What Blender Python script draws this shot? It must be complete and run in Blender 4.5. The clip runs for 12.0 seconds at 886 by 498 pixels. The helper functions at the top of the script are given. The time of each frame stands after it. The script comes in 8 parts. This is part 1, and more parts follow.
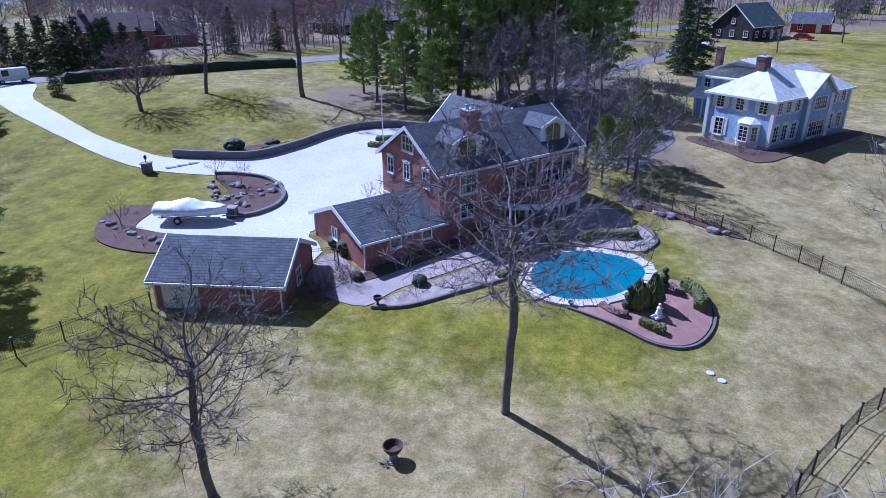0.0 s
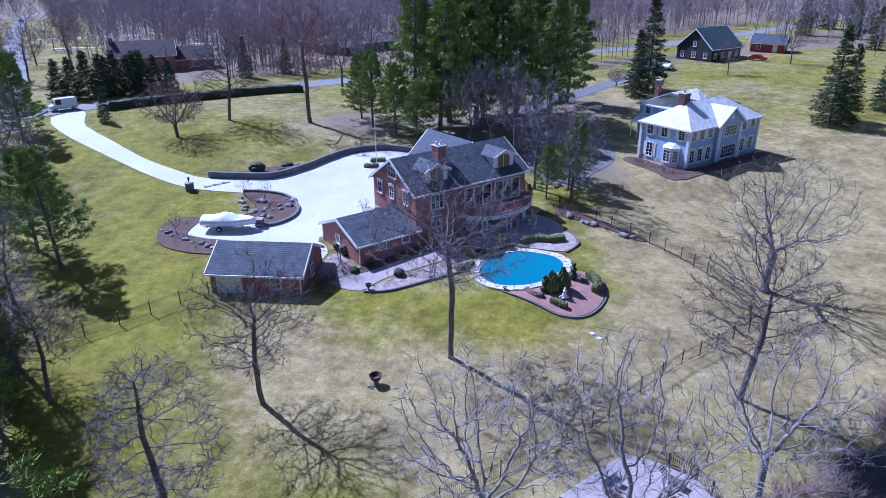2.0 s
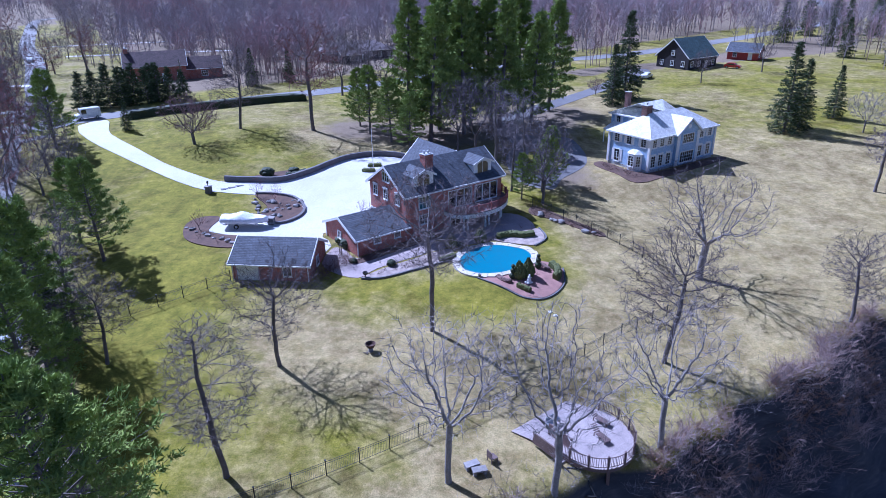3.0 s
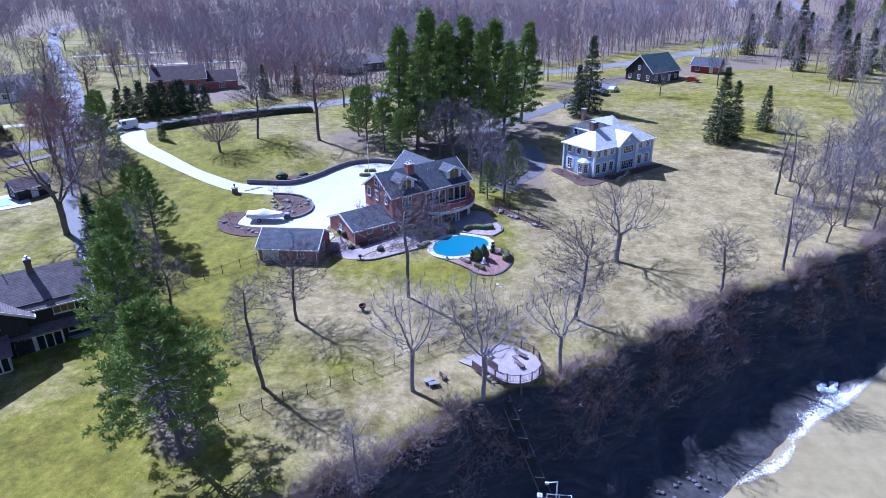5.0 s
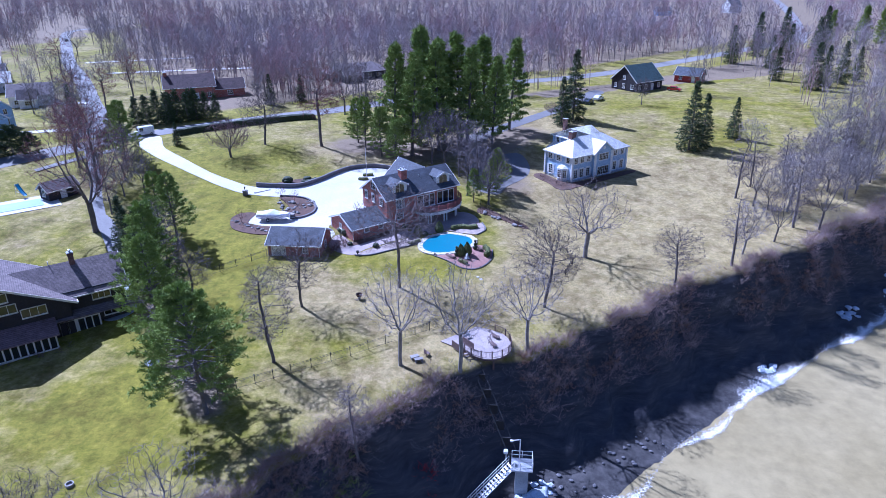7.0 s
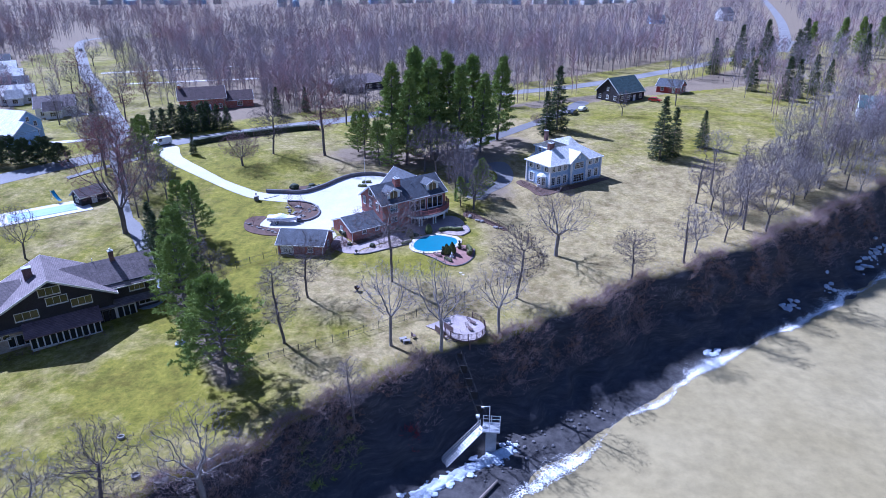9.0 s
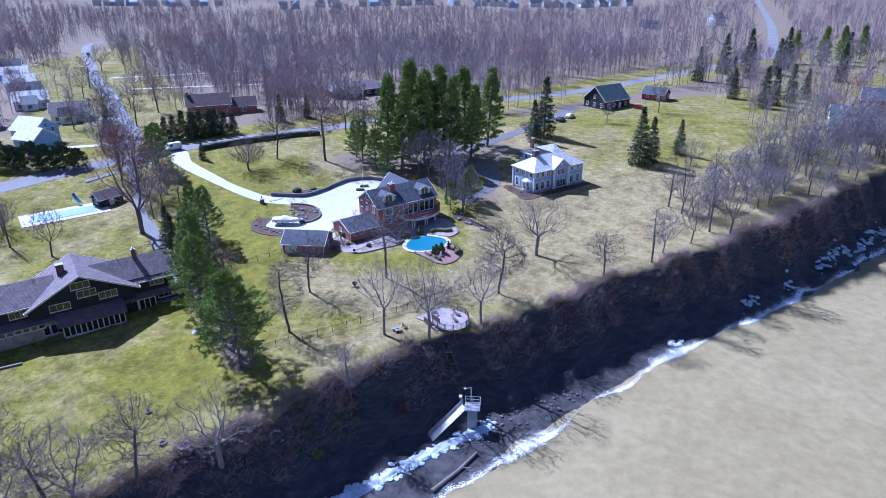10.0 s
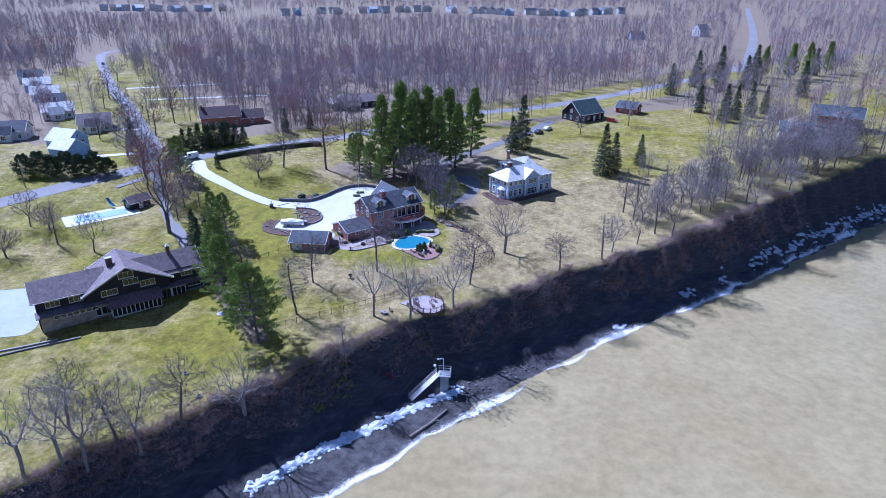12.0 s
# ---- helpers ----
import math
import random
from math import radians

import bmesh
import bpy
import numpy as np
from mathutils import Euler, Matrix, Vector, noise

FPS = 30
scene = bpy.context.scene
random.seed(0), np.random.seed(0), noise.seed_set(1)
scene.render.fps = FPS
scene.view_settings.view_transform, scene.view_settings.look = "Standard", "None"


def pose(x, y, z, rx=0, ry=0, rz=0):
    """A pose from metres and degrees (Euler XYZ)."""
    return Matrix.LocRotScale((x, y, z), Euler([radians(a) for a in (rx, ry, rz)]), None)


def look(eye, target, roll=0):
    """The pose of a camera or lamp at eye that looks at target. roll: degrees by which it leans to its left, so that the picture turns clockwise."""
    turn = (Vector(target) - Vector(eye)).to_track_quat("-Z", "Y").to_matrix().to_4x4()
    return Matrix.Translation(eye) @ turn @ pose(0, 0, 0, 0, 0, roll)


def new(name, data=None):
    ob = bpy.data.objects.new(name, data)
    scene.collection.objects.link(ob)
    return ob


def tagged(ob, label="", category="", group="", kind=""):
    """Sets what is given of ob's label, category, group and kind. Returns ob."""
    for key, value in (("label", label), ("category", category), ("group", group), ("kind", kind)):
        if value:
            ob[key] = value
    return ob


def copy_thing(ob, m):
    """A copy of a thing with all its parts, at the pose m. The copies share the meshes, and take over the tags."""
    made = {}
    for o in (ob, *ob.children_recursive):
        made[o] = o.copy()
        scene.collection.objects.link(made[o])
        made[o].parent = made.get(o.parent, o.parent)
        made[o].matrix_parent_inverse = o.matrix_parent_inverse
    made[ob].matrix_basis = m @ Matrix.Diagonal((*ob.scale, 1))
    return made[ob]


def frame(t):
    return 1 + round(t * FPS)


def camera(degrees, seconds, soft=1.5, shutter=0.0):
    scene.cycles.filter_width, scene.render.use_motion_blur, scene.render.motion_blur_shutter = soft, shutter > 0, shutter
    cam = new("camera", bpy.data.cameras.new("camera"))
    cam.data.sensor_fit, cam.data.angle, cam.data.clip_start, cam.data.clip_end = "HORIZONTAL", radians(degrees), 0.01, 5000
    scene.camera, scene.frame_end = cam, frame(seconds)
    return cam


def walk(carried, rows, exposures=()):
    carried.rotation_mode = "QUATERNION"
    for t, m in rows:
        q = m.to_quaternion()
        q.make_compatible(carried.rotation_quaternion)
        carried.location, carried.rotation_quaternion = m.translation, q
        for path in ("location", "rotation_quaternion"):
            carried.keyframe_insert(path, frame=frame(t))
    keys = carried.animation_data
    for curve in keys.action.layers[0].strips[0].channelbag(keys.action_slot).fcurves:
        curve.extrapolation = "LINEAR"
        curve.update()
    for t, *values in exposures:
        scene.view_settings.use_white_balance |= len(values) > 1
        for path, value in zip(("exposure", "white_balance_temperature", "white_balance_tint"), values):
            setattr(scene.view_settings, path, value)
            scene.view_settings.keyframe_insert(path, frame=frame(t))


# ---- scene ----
cam = camera(69.0, 12.0, soft=0.45)
PATH = [
    (0, (0.0, 0.0, 21.544), (-0.187, 1.827, 20.752), -0.3),
    (0.5, (0.836, -3.412, 23.153), (0.65, -1.586, 22.359), -0.3),
    (1, (1.932, -7.188, 24.906), (1.743, -5.362, 24.113), -0.5),
    (1.5, (3.205, -11.459, 26.868), (3.014, -9.634, 26.075), -0.6),
    (2, (4.578, -16.065, 28.692), (4.384, -14.238, 27.901), -0.6),
    (2.5, (5.986, -21.226, 30.614), (5.79, -19.399, 29.823), -0.7),
    (3, (7.435, -26.708, 32.71), (7.241, -24.883, 31.916), -0.7),
    (5, (13.533, -47.583, 40.557), (13.332, -45.762, 39.755), -0.6),
    (5.5, (14.242, -50.572, 41.227), (14.042, -48.747, 40.435), -0.5),
    (6, (15.151, -53.402, 42.747), (14.95, -51.581, 41.945), -0.5),
    (6.5, (16.063, -56.101, 43.78), (15.861, -54.279, 42.979), -0.4),
    (7, (16.98, -58.795, 44.907), (16.775, -56.974, 44.107), -0.4),
    (9, (21.445, -72.577, 50.558), (21.23, -70.754, 49.763), -0.5),
    (9.5, (23.354, -77.799, 52.79), (23.136, -75.975, 51.998), -0.5),
    (10, (24.655, -83.259, 55.397), (24.442, -81.437, 54.6), -0.3),
    (10.5, (26.364, -88.714, 57.624), (26.149, -86.892, 56.827), -0.2),
    (11, (28.146, -94.276, 60.01), (27.929, -92.454, 59.214), -0.1),
    (11.5, (29.623, -99.87, 62.493), (29.411, -98.048, 61.697), 0.0),
    (12, (31.491, -105.45, 64.573), (31.279, -103.627, 63.779), -0.0),
]
walk(cam, [(t, look(eye, target, roll)) for t, eye, target, roll in PATH], [(0, 0.17, 4500, 29), (3, 0.43, 4480, 30), (7, 0.60, 4460, 31), (12, 0.44, 4500, 29)])

# ---- light ----
SUN_FROM = Vector((-0.83 * 0.70, 0.56 * 0.70, 0.73)).normalized()
world = bpy.data.worlds.new("world")
scene.world = world
world.use_nodes = True
wn = world.node_tree
sky = wn.nodes.new("ShaderNodeTexSky")
sky.sky_type, sky.sun_disc = "NISHITA", False
sky.sun_elevation = math.asin(SUN_FROM.z)
sky.sun_rotation = math.atan2(SUN_FROM.x, SUN_FROM.y)
bg = wn.nodes["Background"]
bg.inputs["Strength"].default_value = 0.062
wn.links.new(sky.outputs["Color"], bg.inputs["Color"])
sun = new("sun", bpy.data.lights.new("sun", "SUN"))
sun.data.energy, sun.data.angle, sun.data.color = 5.9, radians(0.5), (1.0, 0.97, 0.92)
sun.matrix_world = look(SUN_FROM * 200, (0, 0, 0))

# ---- materials ----
def nodes_of(name):
    m = bpy.data.materials.new(name)
    m.use_nodes = True
    return m, m.node_tree.nodes, m.node_tree.links, m.node_tree.nodes["Principled BSDF"]


def rgb(c):
    return (c[0], c[1], c[2], 1.0)


def noise_node(N, L, co, scale, detail=4.0, rough=0.6):
    n = N.new("ShaderNodeTexNoise")
    n.inputs["Scale"].default_value = scale
    n.inputs["Detail"].default_value = detail
    n.inputs["Roughness"].default_value = rough
    L.new(co, n.inputs["Vector"])
    return n.outputs["Fac"]


def ramp(N, L, fac, stops):
    r = N.new("ShaderNodeValToRGB")
    e = r.color_ramp.elements
    while len(e) < len(stops):
        e.new(0.5)
    for i, (p, c) in enumerate(stops):
        e[i].position, e[i].color = p, rgb(c)
    L.new(fac, r.inputs["Fac"])
    return r.outputs["Color"]


def mixed(N, L, fac, a, b, mode="MIX"):
    m = N.new("ShaderNodeMix")
    m.data_type, m.blend_type = "RGBA", mode
    for s, v in ((0, fac), (6, a), (7, b)):
        if isinstance(v, (int, float)):
            m.inputs[s].default_value = v
        elif isinstance(v, tuple):
            m.inputs[s].default_value = rgb(v)
        else:
            L.new(v, m.inputs[s])
    return m.outputs[2]


def bumped(N, L, bsdf, height, strength, dist):
    b = N.new("ShaderNodeBump")
    b.inputs["Strength"].default_value, b.inputs["Distance"].default_value = strength, dist
    L.new(height, b.inputs["Height"])
    L.new(b.outputs["Normal"], bsdf.inputs["Normal"])


def rough_mat(name, c1, c2, scale=1.0, fine=20.0, rough=0.8, bump=0.3, metal=0.0, each=0.0):
    """Two-scale mottled material: c1 and c2 mixed in large patches, with fine grain over it."""
    m, N, L, b = nodes_of(name)
    co = N.new("ShaderNodeTexCoord").outputs["Object"]
    big = noise_node(N, L, co, scale)
    small = noise_node(N, L, co, fine, 3.0)
    col = ramp(N, L, big, [(0.32, c1), (0.68, c2)])
    grain = ramp(N, L, small, [(0.25, (0.72, 0.72, 0.72)), (0.75, (1.15, 1.15, 1.15))])
    col = mixed(N, L, 1.0, col, grain, "MULTIPLY")
    if each:
        info = N.new("ShaderNodeObjectInfo").outputs["Random"]
        col = mixed(N, L, 1.0, col, ramp(N, L, info, [(0.0, (1 - each,) * 3), (1.0, (1 + each,) * 3)]), "MULTIPLY")
    L.new(col, b.inputs["Base Color"])
    b.inputs["Roughness"].default_value, b.inputs["Metallic"].default_value = rough, metal
    if bump:
        bumped(N, L, b, small, bump, 0.02)
    return m


def course_mat(name, c1, c2, mortar, length, height, gap, rough=0.8, bump=0.5, weather=0.35):
    """Bricks, shingles or siding in courses along the wall."""
    m, N, L, b = nodes_of(name)
    sep = N.new("ShaderNodeSeparateXYZ")
    L.new(N.new("ShaderNodeTexCoord").outputs["Object"], sep.inputs[0])
    add = N.new("ShaderNodeMath")
    L.new(sep.outputs[0], add.inputs[0])
    L.new(sep.outputs[1], add.inputs[1])
    co = N.new("ShaderNodeCombineXYZ")
    L.new(add.outputs[0], co.inputs[0])
    L.new(sep.outputs[2], co.inputs[1])
    t = N.new("ShaderNodeTexBrick")
    t.inputs["Scale"].default_value = 1.0
    t.inputs["Brick Width"].default_value, t.inputs["Row Height"].default_value = length, height
    t.inputs["Mortar Size"].default_value, t.inputs["Mortar Smooth"].default_value = gap, 0.3
    t.inputs["Color1"].default_value, t.inputs["Color2"].default_value = rgb(c1), rgb(c2)
    t.inputs["Mortar"].default_value = rgb(mortar)
    L.new(co.outputs[0], t.inputs["Vector"])
    obj = N.new("ShaderNodeTexCoord").outputs["Object"]
    wear = noise_node(N, L, obj, 0.9, 5.0)
    wash = ramp(N, L, wear, [(0.3, (1 - weather,) * 3), (0.7, (1 + weather * 0.5,) * 3)])
    L.new(mixed(N, L, 1.0, t.outputs["Color"], wash, "MULTIPLY"), b.inputs["Base Color"])
    b.inputs["Roughness"].default_value = rough
    bumped(N, L, b, t.outputs["Fac"], -bump, 0.015)
    return m


def glass_mat(name, c):
    m, N, L, b = nodes_of(name)
    b.inputs["Base Color"].default_value = rgb(c)
    b.inputs["Roughness"].default_value, b.inputs["Metallic"].default_value = 0.06, 0.0
    b.inputs["Specular IOR Level"].default_value = 0.8
    return m


M_BRICK = course_mat("red_brick", (0.42, 0.115, 0.075), (0.29, 0.075, 0.055), (0.36, 0.27, 0.23), 0.22, 0.075, 0.01)
M_BRICK_TAN = course_mat("tan_stone", (0.42, 0.34, 0.24), (0.30, 0.24, 0.17), (0.4, 0.36, 0.3), 0.4, 0.16, 0.015)
M_SHINGLE = course_mat("slate_grey_shingle", (0.095, 0.110, 0.135), (0.06, 0.07, 0.088), (0.03, 0.03, 0.035), 0.32, 0.11, 0.012, 0.85, 0.6)
M_SHINGLE_PALE = course_mat("pale_grey_shingle", (0.74, 0.74, 0.70), (0.60, 0.60, 0.57), (0.42, 0.42, 0.40), 0.3, 0.1, 0.01, 0.7, 0.5, 0.25)
M_SHINGLE_BROWN = course_mat("brown_shingle", (0.23, 0.185, 0.18), (0.165, 0.13, 0.13), (0.08, 0.07, 0.07), 0.32, 0.12, 0.012, 0.85, 0.5)
M_SHINGLE_GREEN = course_mat("green_shingle", (0.11, 0.165, 0.165), (0.08, 0.125, 0.125), (0.02, 0.04, 0.035), 0.32, 0.12, 0.012, 0.85, 0.5)
M_SIDING_BLUE = course_mat("blue_siding", (0.40, 0.53, 0.71), (0.37, 0.50, 0.68), (0.22, 0.30, 0.42), 4.0, 0.13, 0.012, 0.6, 0.6, 0.15)
M_SIDING_PALE = course_mat("pale_blue_siding", (0.30, 0.47, 0.72), (0.28, 0.44, 0.68), (0.25, 0.33, 0.42), 4.0, 0.14, 0.012, 0.6, 0.6, 0.15)
M_SIDING_WHITE = course_mat("white_siding", (0.72, 0.72, 0.70), (0.68, 0.68, 0.66), (0.4, 0.4, 0.4), 4.0, 0.14, 0.012, 0.6, 0.6, 0.15)
M_SIDING_DARK = course_mat("dark_shingle_siding", (0.030, 0.026, 0.030), (0.022, 0.019, 0.024), (0.01, 0.01, 0.01), 0.3, 0.14, 0.012, 0.8, 0.6, 0.3)
M_WHITE = rough_mat("white_paint", (0.80, 0.80, 0.79), (0.74, 0.74, 0.73), 0.8, 12, 0.5, 0.1)
M_CREAM = rough_mat("cream_paint", (0.70, 0.66, 0.56), (0.62, 0.58, 0.49), 0.8, 12, 0.55, 0.1)
M_GLASS = glass_mat("window_glass", (0.015, 0.02, 0.025))
M_CONCRETE = rough_mat("pale_concrete", (0.58, 0.565, 0.545), (0.49, 0.475, 0.46), 0.18, 6, 0.85, 0.15)
M_COPING = rough_mat("pool_coping_stone", (0.60, 0.55, 0.47), (0.46, 0.41, 0.35), 0.9, 9, 0.8, 0.3, each=0.12)
M_PAVER = rough_mat("brown_pavers", (0.38, 0.31, 0.29), (0.29, 0.24, 0.23), 0.8, 9, 0.85, 0.3, each=0.1)
M_ASPHALT = rough_mat("grey_asphalt", (0.17, 0.165, 0.16), (0.125, 0.12, 0.12), 0.12, 5, 0.9, 0.15)
M_ROAD = rough_mat("worn_road", (0.225, 0.218, 0.21), (0.165, 0.16, 0.155), 0.10, 4, 0.9, 0.15)
M_MULCH = rough_mat("bark_mulch", (0.13, 0.075, 0.050), (0.075, 0.046, 0.034), 1.2, 22, 0.95, 0.8)
M_MULCH_RED = rough_mat("red_mulch", (0.36, 0.20, 0.16), (0.27, 0.15, 0.125), 1.2, 22, 0.95, 0.8)
M_GRAVEL = rough_mat("pale_brown_gravel", (0.42, 0.345, 0.30), (0.25, 0.20, 0.175), 1.6, 16, 0.95, 0.8)
M_STONE = rough_mat("grey_stone", (0.30, 0.28, 0.26), (0.20, 0.19, 0.19), 1.5, 14, 0.9, 0.6, each=0.25)
M_BLOCK = rough_mat("retaining_block", (0.17, 0.165, 0.17), (0.12, 0.115, 0.12), 0.8, 10, 0.9, 0.5)
M_IRON = rough_mat("black_iron", (0.02, 0.02, 0.022), (0.03, 0.03, 0.03), 3, 30, 0.5, 0.1)
M_RUST = rough_mat("rusted_iron", (0.10, 0.05, 0.03), (0.05, 0.03, 0.025), 3, 30, 0.8, 0.3)
M_RAIL = rough_mat("red_brown_rail", (0.30, 0.10, 0.09), (0.24, 0.08, 0.075), 2, 15, 0.6, 0.1)
M_DECK = rough_mat("weathered_deck_boards", (0.42, 0.36, 0.34), (0.33, 0.28, 0.27), 0.7, 12, 0.85, 0.3, each=0.08)
M_DECK_DARK = rough_mat("dark_deck_boards", (0.16, 0.11, 0.10), (0.12, 0.08, 0.075), 0.7, 12, 0.8, 0.3)
M_TARP = rough_mat("white_tarp", (0.78, 0.80, 0.84), (0.66, 0.69, 0.75), 0.9, 5, 0.6, 0.4)
M_POOL = rough_mat("teal_pool_cover", (0.0, 0.155, 0.225), (0.0, 0.135, 0.205), 0.35, 8, 0.55, 0.15)
M_POOLWATER = rough_mat("pale_pool_cover", (0.22, 0.36, 0.47), (0.17, 0.29, 0.40), 0.3, 5, 0.5, 0.1)
M_METAL = rough_mat("galvanised_steel", (0.55, 0.57, 0.6), (0.45, 0.47, 0.5), 2, 12, 0.45, 0.1, 0.6)
M_PIPE = rough_mat("concrete_pier", (0.45, 0.46, 0.47), (0.32, 0.33, 0.34), 0.8, 8, 0.85, 0.3)
M_BARK = rough_mat("grey_bark", (0.17, 0.15, 0.145), (0.11, 0.095, 0.09), 1.0, 9, 0.95, 0.7)
M_BARK_PALE = rough_mat("pale_bark", (0.30, 0.28, 0.26), (0.20, 0.18, 0.17), 1.0, 9, 0.95, 0.7)
M_TWIG = rough_mat("grey_brown_twigs", (0.235, 0.205, 0.205), (0.15, 0.125, 0.13), 0.4, 9, 0.95, 0.0)
M_TWIG_PALE = rough_mat("pale_twigs", (0.34, 0.31, 0.30), (0.23, 0.205, 0.205), 0.4, 9, 0.95, 0.0)
M_TWIG_RED = rough_mat("reddish_buds_and_twigs", (0.26, 0.13, 0.12), (0.20, 0.12, 0.115), 0.4, 9, 0.95, 0.0)
M_TWIG_PLUM = rough_mat("plum_grey_twigs", (0.25, 0.17, 0.17), (0.16, 0.11, 0.115), 0.4, 9, 0.95, 0.0)
M_TWIG_DARK = rough_mat("dark_grey_twigs", (0.150, 0.128, 0.130), (0.095, 0.080, 0.082), 0.4, 9, 0.95, 0.0)
M_YARD = rough_mat("grey_concrete_yard", (0.40, 0.42, 0.45), (0.31, 0.33, 0.36), 0.15, 5, 0.85, 0.15)
M_BRICK_DARK = course_mat("dark_brown_brick", (0.17, 0.075, 0.055), (0.11, 0.05, 0.04), (0.18, 0.14, 0.12), 0.22, 0.075, 0.01)
M_SHINGLE_ROSE = course_mat("rose_brown_shingle", (0.26, 0.17, 0.16), (0.19, 0.125, 0.12), (0.09, 0.06, 0.06), 0.32, 0.12, 0.012, 0.85, 0.5)
M_SHINGLE_MAROON = course_mat("dark_maroon_shingle", (0.115, 0.072, 0.070), (0.085, 0.052, 0.052), (0.04, 0.03, 0.03), 0.32, 0.12, 0.012, 0.85, 0.5)
M_NEEDLE = rough_mat("pine_needles", (0.32, 0.39, 0.085), (0.15, 0.21, 0.050), 0.5, 7, 0.8, 0.0)
M_SPRUCE = rough_mat("spruce_needles", (0.10, 0.13, 0.055), (0.05, 0.075, 0.036), 0.5, 7, 0.8, 0.0)
M_HEDGE = rough_mat("boxwood_leaves", (0.12, 0.13, 0.03), (0.07, 0.085, 0.022), 1.2, 16, 0.8, 0.6)
M_HEDGE_DARK = rough_mat("yew_leaves", (0.04, 0.055, 0.02), (0.025, 0.035, 0.015), 1.2, 16, 0.8, 0.6)
M_SHRUB = rough_mat("brown_bare_shrub", (0.20, 0.13, 0.11), (0.13, 0.085, 0.075), 0.8, 9, 0.95, 0.0)
M_SHRUB_GREY = rough_mat("grey_bare_shrub", (0.48, 0.37, 0.34), (0.25, 0.185, 0.165), 0.12, 5, 0.95, 0.0)
M_REDLEAF = rough_mat("red_twig_shrub", (0.45, 0.02, 0.03), (0.30, 0.015, 0.02), 0.8, 9, 0.9, 0.0)
M_LEAF_LITTER = rough_mat("dead_leaves", (0.42, 0.27, 0.19), (0.26, 0.16, 0.11), 0.6, 6, 0.95, 0.0)
# dimmed bluish ice colour stands in for the bluff's shade on it
M_ICE = rough_mat("dirty_shade_toned_ice", (0.64, 0.70, 0.78), (0.42, 0.46, 0.51), 0.7, 4, 0.5, 0.6)
M_LOG = rough_mat("driftwood", (0.26, 0.22, 0.18), (0.17, 0.14, 0.12), 1.0, 9, 0.9, 0.6)
M_STATUE = rough_mat("white_cast_stone", (0.82, 0.82, 0.82), (0.7, 0.7, 0.7), 2.0, 16, 0.6, 0.2)
M_CARWHITE = rough_mat("white_car_paint", (0.75, 0.76, 0.78), (0.7, 0.71, 0.73), 1, 4, 0.25, 0.0)
M_CARRED = rough_mat("red_car_paint", (0.45, 0.03, 0.03), (0.4, 0.03, 0.03), 1, 4, 0.25, 0.0)
M_CARDARK = rough_mat("dark_car_paint", (0.05, 0.06, 0.08), (0.04, 0.05, 0.07), 1, 4, 0.25, 0.0)
M_TYRE = rough_mat("rubber", (0.02, 0.02, 0.02), (0.03, 0.03, 0.03), 3, 20, 0.9, 0.1)
M_BLUE = rough_mat("blue_plastic", (0.05, 0.30, 0.55), (0.04, 0.25, 0.48), 2, 8, 0.4, 0.0)

for dull in (M_NEEDLE, M_SPRUCE, M_TWIG, M_TWIG_PALE, M_TWIG_RED, M_TWIG_DARK, M_TWIG_PLUM, M_SHRUB_GREY, M_LEAF_LITTER):
    dull.node_tree.nodes["Principled BSDF"].inputs["Specular IOR Level"].default_value = 0.12


